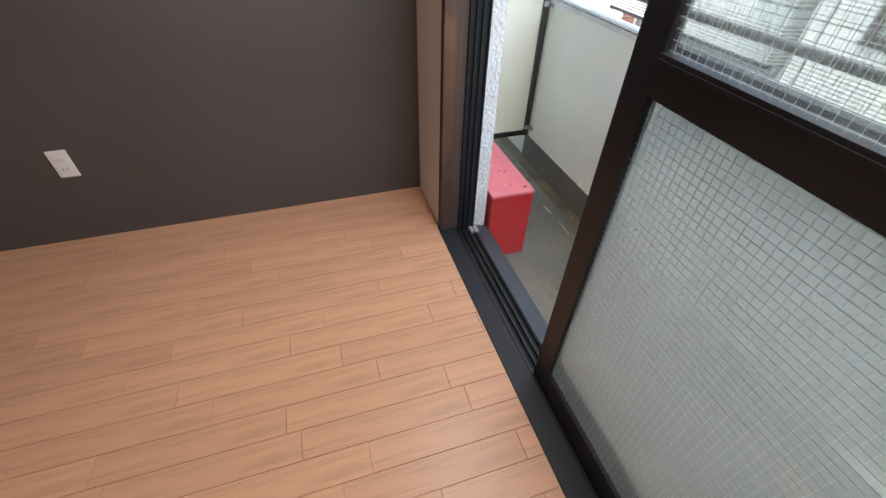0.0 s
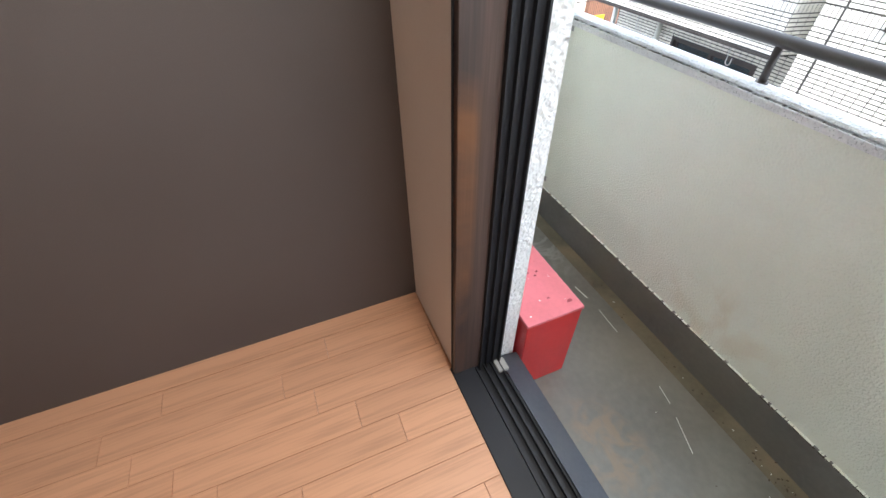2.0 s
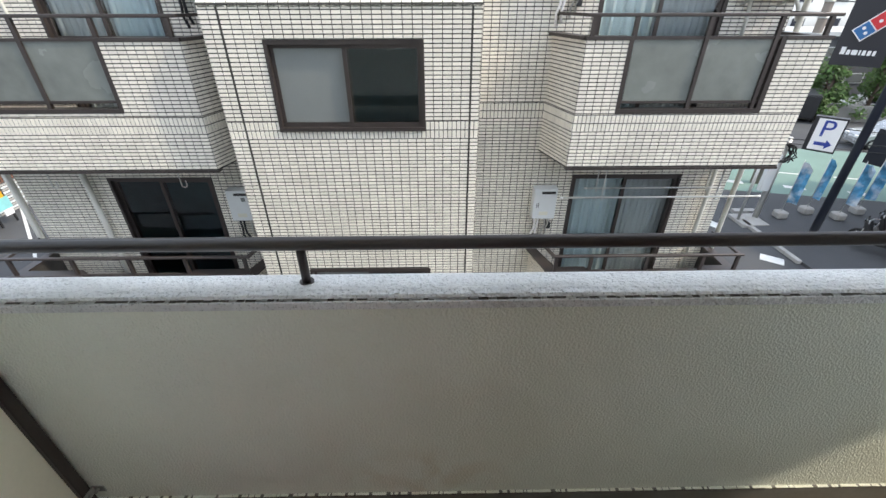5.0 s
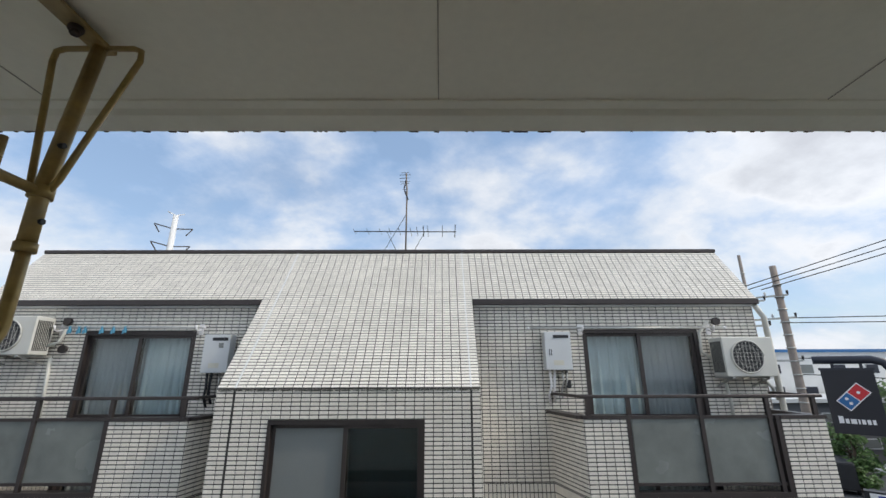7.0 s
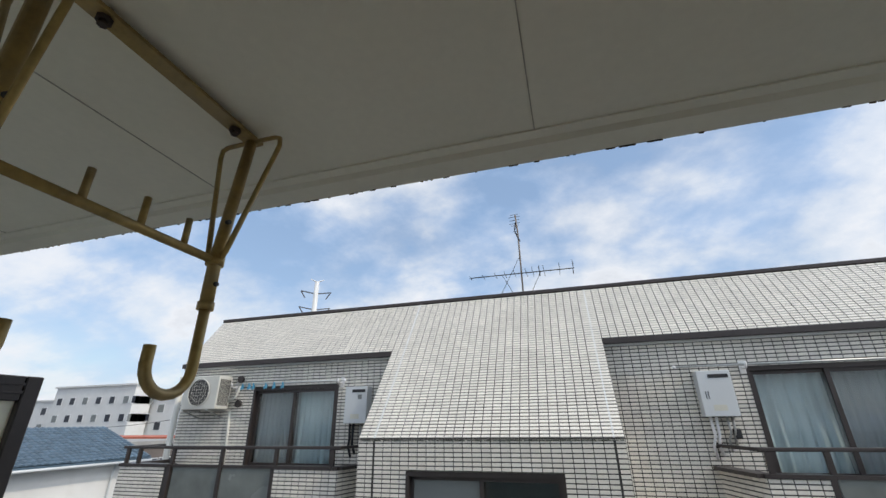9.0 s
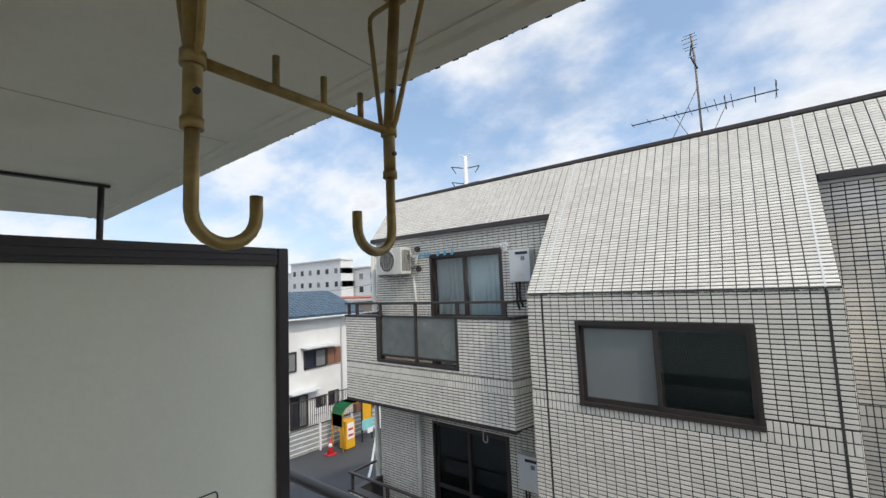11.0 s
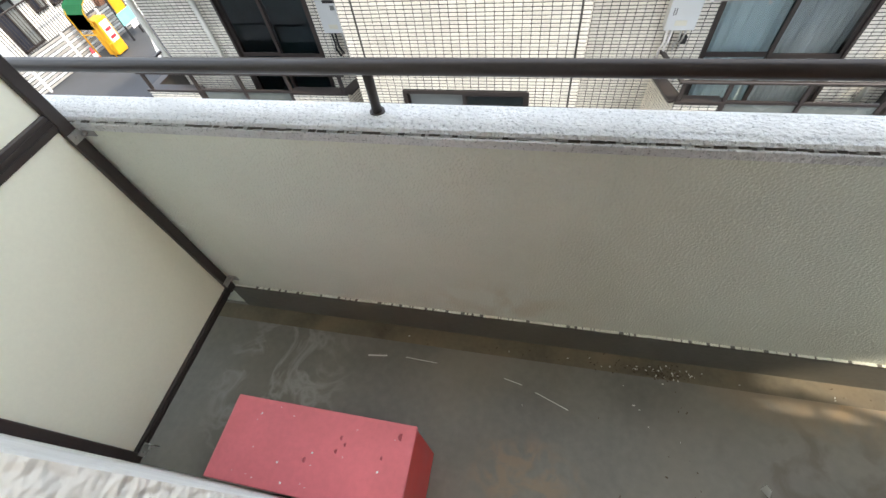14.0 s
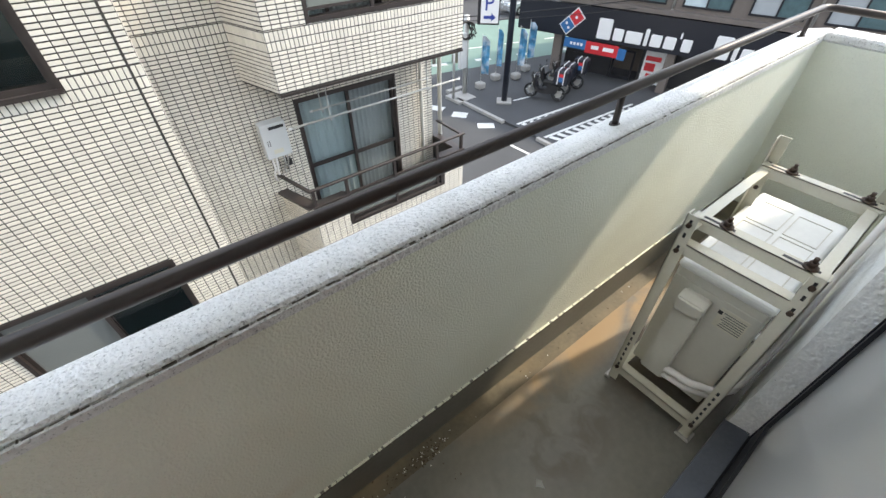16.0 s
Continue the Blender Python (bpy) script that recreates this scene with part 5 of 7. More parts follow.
car("car", "silver hatchback car parked across the street", pose(27.6, 22.6, GZ, 0, 0, 165), M_CARPAINT, 4.0, 1.7, 1.5)
car("car", "black van parked in the open car park", pose(28.0, 30.0, GZ, 0, 0, 50), M_BLACK, 4.2, 1.75, 1.85, True)
car("car", "white car parked at the edge of the car park", pose(33.5, 30.5, GZ, 0, 0, 160), M_SIGNWHITE, 4.2, 1.7, 1.5)


# ---- trees and hedge ----
def tree(label, x, y, h, r, seed, cone=False, base=GZ, n=2600):
    rnd = random.Random(seed)
    t = thing("tree", label, "tree", (x, y, base))
    bm = bmesh.new()
    tube(bm, [(x, y, base), (x + 0.1, y, base + h * 0.5), (x, y + 0.1, base + h * 0.9)], 0.14, 8, 0.03)
    for k in range(9):
        a = rnd.uniform(0, 6.28)
        z = base + h * rnd.uniform(0.25, 0.75)
        q = Vector((x + math.cos(a) * r * 0.6, y + math.sin(a) * r * 0.6, z + 0.5))
        tube(bm, [(x, y, z), q], 0.045, 5, 0.012)
    mk("trunk", bm, M_BARK, t)
    verts, faces = [], []
    clumps = []
    for k in range(34):
        v = rnd.uniform(0.12, 1.0)
        rad = r * ((1.02 - v) ** 0.7 if cone else math.sin(math.pi * min(0.97, 0.15 + v * 0.8)) ** 0.6)
        a = rnd.uniform(0, 6.28)
        d = rad * rnd.uniform(0.35, 0.95)
        clumps.append((Vector((x + math.cos(a) * d, y + math.sin(a) * d, base + h * v)), rnd.uniform(0.16, 0.34) * r))
    for k in range(n):
        c, cr = rnd.choice(clumps)
        dv = Vector((rnd.gauss(0, 1), rnd.gauss(0, 1), rnd.gauss(0, 1))).normalized() * cr * rnd.uniform(0.5, 1.15)
        p = c + dv
        u = Vector((rnd.gauss(0, 1), rnd.gauss(0, 1), rnd.gauss(0, 1))).normalized()
        w = u.orthogonal().normalized() * rnd.uniform(0.05, 0.10)
        u = u * rnd.uniform(0.08, 0.17)
        i = len(verts)
        verts += [p - u, p + w, p + u, p - w]
        faces.append((i, i + 1, i + 2, i + 3))
    me = bpy.data.meshes.new("crown")
    me.from_pydata(verts, [], faces)
    me.materials.append(M_LEAF)
    ob = new("crown", me)
    ob.parent, ob.location = t, -ORI[t]
    return t


for i, (x, y, h, r, c) in enumerate(((28.5, 29.0, 5.2, 1.5, True), (31.3, 28.5, 4.6, 1.4, True), (33.8, 30.5, 6.4, 2.6, False), (36.5, 29.5, 7.5, 2.8, False), (39.5, 28.0, 7.0, 2.8, False), (30.0, 31.0, 3.6, 1.6, False), (42.5, 27.0, 6.0, 2.4, False))):
    tree("green garden tree beyond the open car park" if not c else "light green conical tree at the car park edge", x, y, h, r, 20 + i, c)
bm = bmesh.new()
prism(bm, [(25.0, 30.0), (45.0, 24.5), (45.2, 25.0), (25.2, 30.5)], "z", GZ, GZ + 1.1)
mk("retaining_wall", bm, M_CONC, None, "low grey concrete wall behind the car park", "wall")


# ---- far buildings ----
def house(name, label, x0, x1, y0, y1, z1, mat, wins, roof_mat, face, z0=GZ, over=0.3):
    """A plain block with a parapet or slab roof and rows of windows in the faces named."""
    h = thing(name, label, "building", ((x0 + x1) / 2, (y0 + y1) / 2, z0))
    bm = bmesh.new()
    box(bm, (x0, y0, z0), (x1, y1, z1))
    mk("wall", bm, mat, h)
    bm = bmesh.new()
    box(bm, (x0 - over, y0 - over, z1), (x1 + over, y1 + over, z1 + 0.3))
    mk("roof", bm, roof_mat, h)
    cols, rows, w, hh, zs, st = wins
    for f in face:
        for r in range(rows):
            for c in range(cols):
                zc = zs + r * st
                bm = bmesh.new()
                if f == "y":
                    u = x0 + (c + 0.5) * (x1 - x0) / cols
                    a, b = (u - w / 2, y0 - 0.06, zc), (u + w / 2, y0 + 0.02, zc + hh)
                    pa, pb = (u - w / 2 + 0.07, y0 - 0.07, zc + 0.07), (u + w / 2 - 0.07, y0 - 0.05, zc + hh - 0.07)
                elif f == "x":
                    u = y0 + (c + 0.5) * (y1 - y0) / cols
                    a, b = (x1 - 0.02, u - w / 2, zc), (x1 + 0.06, u + w / 2, zc + hh)
                    pa, pb = (x1 + 0.05, u - w / 2 + 0.07, zc + 0.07), (x1 + 0.07, u + w / 2 - 0.07, zc + hh - 0.07)
                else:
                    u = y0 + (c + 0.5) * (y1 - y0) / cols
                    a, b = (x0 - 0.06, u - w / 2, zc), (x0 + 0.02, u + w / 2, zc + hh)
                    pa, pb = (x0 - 0.07, u - w / 2 + 0.07, zc + 0.07), (x0 - 0.05, u + w / 2 - 0.07, zc + hh - 0.07)
                box(bm, a, b)
                wi = mk("window", bm, M_LIGHTGREY, h)
                bm = bmesh.new()
                box(bm, pa, pb)
                mk("pane", bm, M_NAVY if (r + c) % 3 else M_PANEGREY, wi)
    return h


M_ORANGE = surf("orange_painted_band", (0.50, 0.13, 0.07), 0.7, var=0.1)
M_OFFICE = surf("grey_office_cladding", (0.12, 0.125, 0.135), 0.5, var=0.1, scale=0.4)
house("office_building", "white and blue industrial building far across the car park", 31, 62, 44, 52, 3.4, M_WHITEPAINT, (9, 2, 1.4, 1.0, -1.0, 2.2), M_BLUESIGN, "y")
house("office_building", "dark grey low building with a window band behind the trees", 27, 60, 36, 43, -1.0, M_OFFICE, (12, 2, 1.6, 0.8, -4.6, 2.0), M_LIGHTGREY, "y")
house("apartment_block", "white apartment block with small dark windows, far off", -112, -66, 62, 76, 6.6, M_WHITEPAINT, (12, 3, 1.5, 1.4, -2.0, 3.0), M_WHITEPAINT, "yx")
house("apartment_block", "white stepped apartment block with rooftop room, far off", -94, -74, 58, 61.5, 8.6, M_WHITEPAINT, (6, 2, 1.3, 1.3, 2.5, 3.0), M_WHITEPAINT, "yx")
house("warehouse", "white low building with an orange painted roof band", -66, -40, 42, 50, 0.2, M_WHITEPAINT, (5, 1, 1.2, 0.8, -3.4, 2), M_ORANGE, "yx")
house("warehouse", "brown weathered building with a roof terrace among houses", -44, -33, 26, 33, 0.3, M_BROWNTILE, (4, 1, 1.6, 1.2, -1.9, 2), M_CONC, "yx")
house("apartment_block", "grey apartment block beyond the shop", 44, 60, 6, 30, 4.2, M_CONC, (7, 3, 1.6, 1.4, -3.6, 2.7), M_CONC, "w")

# low hill at the horizon
bm = bmesh.new()
pts = [(-340 + 17 * k, 6 + 5 * math.sin(k * 0.7) + 4 * math.sin(k * 0.23 + 1)) for k in range(41)]
lo = [bm.verts.new((x, 330, GZ)) for x, _ in pts]
hi = [bm.verts.new((x, 345, z)) for x, z in pts]
for i in range(40):
    bm.faces.new((lo[i], lo[i + 1], hi[i + 1], hi[i]))
M_HILL = surf("far_hill", (0.07, 0.10, 0.07), 0.9, var=0.3, scale=0.05, fine=0.4, bump=0)
mk("backdrop", bm, M_HILL, kind="structure", label="low wooded hill on the horizon", category="hill")

# the white house with a blue tiled roof
M_BLUEROOF = surf("blue_roof_tile", (0.075, 0.12, 0.16), 0.35, var=0.2, scale=2, rnd=0.2, island=True)
M_HOUSEWALL = surf("cream_render", (0.72, 0.71, 0.68), 0.8, var=0.04, scale=1, stain=(0.5, 0.48, 0.43), amount=0.3)
hs = thing("house", "two-storey white rendered house with a blue tiled roof", "house", (-23, 14, GZ))
bm = bmesh.new()
box(bm, (-27, 9.5, GZ), (-20, 16.6, 0.25))
mk("wall", bm, M_HOUSEWALL, hs)
bm = bmesh.new()
rf = [(-19.4, 0.25), (-19.4, 0.33), (-23.2, 1.75), (-27.6, 0.33), (-27.6, 0.25)]
prism(bm, rf, "y", 9.0, 17.1)
mk("roof", bm, M_BLUEROOF, hs)
verts, faces = [], []
sv = Vector((-3.8, 0, 1.42)).normalized()
for r in range(14):
    for c in range(29):
        o = Vector((-19.4, 9.0 + c * 0.28, 0.34)) + sv * (r * 0.28)
        i = len(verts)
        for k, hgt in ((0, 0.0), (0.07, 0.05), (0.14, 0.06), (0.21, 0.05), (0.28, 0.0)):
            verts.append(o + Vector((0, k, hgt + 0.03)))
            verts.append(o + Vector((0, k, hgt)) + sv * 0.29)
        faces += [(i + 2 * q, i + 2 * q + 2, i + 2 * q + 3, i + 2 * q + 1) for q in range(4)]
        faces.append((i, i + 2, i + 4, i + 6, i + 8))
me = bpy.data.meshes.new("roof_tile")
me.from_pydata(verts, [], faces)
me.materials.append(M_BLUEROOF)
ob = new("roof_tile", me)
ob.parent, ob.location = hs, -ORI[hs]
tagged(ob, kind="stuff")
bm = bmesh.new()
tube(bm, [(-19.35, 9.0, 0.2), (-19.35, 17.1, 0.2)], 0.06, 8)
tube(bm, [(-19.8, 15.7, 0.15), (-19.9, 15.7, -0.5), (-19.9, 15.7, GZ)], 0.04, 8)
mk("gutter", bm, M_LIGHTGREY, hs)
M_SHUTTER = surf("brown_shutter", (0.22, 0.10, 0.06), 0.7, var=0.2)
for y0, y1, z0, z1 in ((13.1, 14.6, -2.7, -1.65), (13.85, 14.5, -4.95, -4.35), (14.75, 15.45, -5.05, -4.25), (12.2, 13.3, -5.8, -4.05), (10.4, 12.6, -2.7, -1.6)):
    bm = bmesh.new()
    box(bm, (-20.02, y0, z0), (-19.9, y1, z0 + 0.08))
    box(bm, (-20.02, y0, z1 - 0.08), (-19.9, y1, z1))
    box(bm, (-20.02, y0, z0), (-19.9, y0 + 0.07, z1))
    box(bm, (-20.02, y1 - 0.07, z0), (-19.9, y1, z1))
    box(bm, (-20.02, (y0 + y1) / 2 - 0.03, z0), (-19.9, (y0 + y1) / 2 + 0.03, z1))
    wi = mk("window", bm, M_BRONZE, hs)
    for a, b, mt in ((y0 + 0.07, (y0 + y1) / 2 - 0.03, M_NAVY), ((y0 + y1) / 2 + 0.03, y1 - 0.07, M_PANEGREY)):
        bm = bmesh.new()
        box(bm, (-20.0, a, z0 + 0.08), (-19.96, b, z1 - 0.08))
        mk("pane", bm, mt, wi)
for y0 in (14.65, 15.15):
    bm = bmesh.new()
    box(bm, (-20.0, y0, -2.65), (-19.88, y0 + 0.46, -1.7))
    mk("shutter", bm, M_SHUTTER, hs)
for y0, y1, z in ((12.9, 15.2, -1.5), (12.0, 13.9, -3.85)):
    bm = bmesh.new()
    box(bm, (-20.0, y0, z), (-19.3, y1, z + 0.06))
    mk("awning", bm, M_LIGHTGREY, hs)
bm = bmesh.new()
box(bm, (-21, 16.6, GZ), (-19.7, 19.2, -3.4))
mk("annex", bm, M_SHUTTER, hs, "red brown brick annex")
bm = bmesh.new()
box(bm, (-21.5, 16.6, -3.4), (-19.9, 19.5, -0.9))
mk("upper_annex", bm, M_HOUSEWALL, hs)

# fence, kiosk, cone, board
fn = thing("boundary_fence", "grey horizontal slat fence with white posts along the car park", "fence", (-16.3, 14, GZ))
F0, F1 = Vector((-16.7, 8.0, 0)), Vector((-16.0, 19.0, 0))
for k in range(7):
    p = F0.lerp(F1, k / 6)
    bm = bmesh.new()
    box(bm, (p.x - 0.04, p.y - 0.04, GZ), (p.x + 0.04, p.y + 0.04, GZ + 1.25))
    mk("post", bm, M_SIGNWHITE, fn)
for k in range(11):
    bm = bmesh.new()
    z = GZ + 0.1 + k * 0.105
    bar(bm, F0 + Vector((-0.02, 0, z)), F1 + Vector((-0.02, 0, z)), 0.02, 0.075)
    mk("slat", bm, M_LIGHTGREY if k % 2 else M_CONC, fn)
bm = bmesh.new()
for k in range(60):
    p = Vector((-18.6, 11.0 + k * 0.13, GZ))
    bar(bm, p + Vector((0, 0, 0.3)), p + Vector((0, 0, 1.9)), 0.02, 0.02)
bar(bm, (-18.6, 11, GZ + 1.9), (-18.6, 18.8, GZ + 1.9), 0.05, 0.05)
bm2 = mk("railing", bm, M_BRONZE, None, "dark metal garden railing before the white house", "railing")

M_YELLOW = surf("yellow_paint", (0.75, 0.38, 0.02), 0.5, var=0.06, bump=0.02)
M_GREEN = surf("green_canopy", (0.01, 0.19, 0.07), 0.5, var=0.06, bump=0.02)
ks = thing("payment_kiosk", "yellow parking payment machine under a green canopy on yellow posts", "payment machine", (-15.5, 12.3, GZ))
bm = bmesh.new()
box(bm, (-15.75, 12.25, GZ + 0.05), (-15.25, 12.8, GZ + 1.35), 0.02)
km = mk("machine", bm, M_YELLOW, ks)
bm = bmesh.new()
box(bm, (-15.25, 12.33, GZ + 0.5), (-15.235, 12.72, GZ + 1.25))
mk("notice", bm, M_SIGNWHITE, km, "white notice with red bars")
for z in (0.62, 0.9):
    bm = bmesh.new()
    box(bm, (-15.235, 12.38, GZ + z), (-15.23, 12.67, GZ + z + 0.1))
    mk("notice_bar", bm, M_REDSIGN, km)
bm = bmesh.new()
for x in (-15.9, -15.1):
    tube(bm, [(x, 11.95, GZ), (x, 11.95, GZ + 1.75), (x, 12.1, GZ + 2.0), (x, 12.5, GZ + 2.15), (x, 12.9, GZ + 2.15)], 0.03, 8)
tube(bm, [(-15.1, 11.95, GZ + 0.6), (-15.1, 12.25, GZ + 0.6)], 0.02, 6)
tube(bm, [(-15.1, 11.95, GZ + 1.0), (-15.9, 11.95, GZ + 1.0)], 0.02, 6)
mk("post", bm, M_YELLOW, ks)
bm = bmesh.new()
rows = []
for u, z in ((11.93, 1.2), (11.93, 1.75), (12.08, 2.03), (12.5, 2.18), (12.95, 2.18)):
    rows.append([bm.verts.new((x, u, GZ + z)) for x in (-15.95, -15.05)])
for a, b in zip(rows, rows[1:]):
    bm.faces.new((a[0], a[1], b[1], b[0]))
bmesh.ops.solidify(bm, geom=bm.faces[:], thickness=0.03)
mk("canopy", bm, M_GREEN, ks)
cn = thing("traffic_cone", "orange red traffic cone with a black base", "traffic cone", (-15.6, 11.6, GZ))
bm = bmesh.new()
tube(bm, [(-15.6, 11.6, GZ + 0.04), (-15.6, 11.6, GZ + 0.7)], 0.15, 14, 0.03)
mk("cone", bm, M_REDSIGN, cn)
bm = bmesh.new()
box(bm, (-15.82, 11.38, GZ), (-15.38, 11.82, GZ + 0.05), 0.01)
mk("base", bm, M_REDSIGN, cn)
bm = bmesh.new()
tube(bm, [(-15.6, 11.6, GZ + 0.35), (-15.6, 11.6, GZ + 0.5)], 0.098, 14, 0.072)
mk("band", bm, M_SIGNWHITE, cn)
bd = thing("price_board", "yellow price board with turquoise panel on black posts", "sign board", (-15.5, 13.8, GZ))
for y in (13.45, 14.1):
    bm = bmesh.new()
    box(bm, (-15.53, y - 0.03, GZ), (-15.47, y + 0.03, GZ + 2.0))
    mk("post", bm, M_BLACK, bd)
for a, b, mt, n in (((-15.49, 13.5, GZ + 1.0), (-15.45, 14.05, GZ + 2.1), M_YELLOW, "panel"), ((-15.46, 13.4, GZ + 0.6), (-15.42, 14.15, GZ + 1.05), surf("turquoise", (0.22, 0.55, 0.55), 0.5), "lower_panel"), ((-15.46, 13.75, GZ + 0.35), (-15.42, 14.1, GZ + 0.6), M_SIGNWHITE, "note")):
    bm = bmesh.new()
    box(bm, a, b)
    mk(n, bm, mt, bd)

# lattice power pylon, far
py = thing("power_pylon", "white monopole power pylon with three pairs of arms, far off", "power pylon", (-129, 190, GZ))
bm = bmesh.new()
tube(bm, [(-129, 190, GZ), (-129, 190, 75)], 2.2, 8, 1.2)
mk("mast", bm, M_WHITEPAINT, py)
for z in (51, 59, 68, 75):
    bm = bmesh.new()
    d = Vector((0.83, 0.56, 0))
    ln = 8 if z < 75 else 3.5
    for s in (-1, 1):
        q = Vector((-129, 190, z))
        bar(bm, q, q + d * s * ln + Vector((0, 0, 1.3)), 0.45, 0.45)
        if z < 75:
            bar(bm, q + d * s * ln + Vector((0, 0, 1.3)), q + d * s * (ln - 2.5) + Vector((0, 0, -2.6)), 0.5, 0.5)
    mk("arm", bm, M_BRONZE if z < 75 else M_WHITEPAINT, py)

# ---- the sliding window of the room ----
sw = thing("sliding_window", "black aluminium sliding window with wired glass, half open", "sliding window", (1.8, -0.85, RZ))
Z0 = RZ
for n, a, b, mt in (("casing", (SL - 0.016, IN - 0.006, Z0 - 0.0), (SL + 0.002, -0.856, HEAD), M_BROWNFRAME), ("casing", (SR - 0.002, IN - 0.006, Z0), (SR + 0.025, -0.856, HEAD), M_BROWNFRAME),
                    ("casing", (SL - 0.025, IN - 0.006, HEAD), (SR + 0.025, -0.868, HEAD + 0.03), M_BROWNFRAME),
                    ("casing_edge", (SL - 0.020, IN - 0.010, Z0), (SL - 0.0155, IN - 0.001, HEAD + 0.03), M_BLACKALU)):
    bm = bmesh.new()
    box(bm, a, b, 0.0015)
    mk(n, bm, mt, sw)
for s, x in ((1, SL), (-1, SR)):
    bm = bmesh.new()
    x0, x1 = (x - 0.02, x + 0.001) if s > 0 else (x - 0.001, x + 0.02)
    box(bm, (x0, -0.856, Z0 - 0.03), (x1, -0.776, HEAD))
    for y in (-0.8555, -0.832, -0.808, -0.782) if s > 0 else (-0.8555,):
        box(bm, (min(x1 if s > 0 else x0, (x1 if s > 0 else x0) + s * 0.012), y, Z0 - 0.02), (max(x1 if s > 0 else x0, (x1 if s > 0 else x0) + s * 0.012), y + 0.005, HEAD))
    mk("jamb", bm, M_BLACKALU, sw)
bm = bmesh.new()
box(bm, (SL - 0.025, IN - 0.012, Z0 - 0.03), (SR + 0.025, -0.872, Z0 + 0.004), 0.002)
mk("threshold", bm, M_BLACKALU, sw)
bm = bmesh.new()
box(bm, (SL, -0.872, Z0 - 0.05), (SR, -0.772, Z0 - 0.018))
for y in (-0.868, -0.838, -0.812, -0.785):
    box(bm, (SL, y, Z0 - 0.018), (SR, y + 0.004, Z0 - 0.002))
mk("track", bm, M_BLACKALU, sw)
M_SILL = surf("grey_aluminium_sill", (0.075, 0.085, 0.105), 0.42, metal=0.3, var=0.2, fine=90, bump=0.05, stain=(0.14, 0.14, 0.14), amount=0.4)
bm = bmesh.new()
prism(bm, [(-0.772, Z0 - 0.012), (-0.695, Z0 - 0.032), (-0.695, Z0 - 0.075), (-0.772, Z0 - 0.075)], "x", SL - 0.011, SR + 0.005)
mk("sill", bm, M_SILL, sw)
bm = bmesh.new()
box(bm, (SL + 0.001, -0.80, Z0 - 0.018), (SL + 0.05, -0.76, Z0 - 0.004), 0.003)
mk("end_block", bm, M_CONC, sw)


def leaf(x0, x1, y, inner):
    d = 0.028
    zb, zt, zm, sw_ = Z0 - 0.015, HEAD - 0.02, 1.245, 0.070 if inner else 0.02
    lf = mk("leaf", bmesh.new(), M_BLACKALU, sw)
    bm = bmesh.new()
    box(bm, (x0, y, zb), (x0 + sw_, y + d, zt))
    box(bm, (x1 - sw_, y, zb), (x1, y + d, zt))
    box(bm, (x0 + sw_, y, zb), (x1 - sw_, y + d, zb + 0.115))
    box(bm, (x0 + sw_, y, zt - 0.05), (x1 - sw_, y + d, zt))
    box(bm, (x0 + sw_, y - 0.004, zm), (x1 - sw_, y + d, zm + 0.070))
    box(bm, (x0 + sw_, y - 0.006, zm + 0.056), (x1 - sw_, y - 0.004, zm + 0.062))
    bm.to_mesh(lf.data)
    bm.free()
    bm = bmesh.new()
    box(bm, (x0 - 0.001, y + 0.004, zb), (x0 + 0.001, y + d - 0.004, zt))
    mk("stile_edge", bm, M_BLACKALU, lf)
    for za, zc, mt, n in ((zb + 0.111, zm + 0.003, M_FROST if inner else M_FROST2, "lower_pane"), (zm + 0.067, zt - 0.046, M_HAZE if inner else M_GLASS, "upper_pane")):
        bm = bmesh.new()
        box(bm, (x0 + sw_ - 0.004, y + 0.012, za), (x1 - sw_ + 0.004, y + 0.018, zc))
        g = mk(n, bm, M_GLASS, lf)
        if mt != M_GLASS:
            g.data.materials.append(mt)
            for f in g.data.polygons:
                f.material_index = int(f.center.y > y + 0.0175 - ORI[lf].y)
        g.visible_shadow = False
    bm = bmesh.new()
    za, zc = zb + 0.115, zt - 0.05
    xa, xb = x0 + sw_, x1 - sw_
    k = xa + 0.012
    while k < xb:
        box(bm, (k - 0.00017, y + 0.0095, za), (k + 0.00017, y + 0.0105, zc))
        k += 0.0165
    k = za + 0.01
    while k < zc:
        box(bm, (xa, y + 0.0095, k - 0.00017), (xb, y + 0.0105, k + 0.00017))
        k += 0.0165
    w = mk("wire_mesh", bm, M_WIRE, lf, kind="stuff")
    w.visible_shadow = False
    return lf


leaf(1.802, 2.63, -0.862, True)
leaf(1.80, 2.648, -0.808, False)

# outlet
OY = -2.452
op = thing("wall_outlet", "white double power outlet with a plate low on the dark wall", "power outlet", (DW, OY, 0.615))
bm = bmesh.new()
box(bm, (DW - 0.001, OY - 0.036, 0.555), (DW + 0.007, OY + 0.036, 0.675), 0.003, 2)
mk("plate", bm, M_PLATE, op)
for z in (0.594, 0.636):
    bm = bmesh.new()
    box(bm, (DW + 0.006, OY - 0.021, z - 0.018), (DW + 0.0095, OY + 0.021, z + 0.018), 0.002)
    sk = mk("socket", bm, M_PLATE, op)
    for y, h in ((-0.0075, 0.0045), (0.0075, 0.0038)):
        bm = bmesh.new()
        box(bm, (DW + 0.0085, OY + y - 0.0011, z - h), (DW + 0.0098, OY + y + 0.0011, z + h))
        mk("slot", bm, M_BLACK, sk)

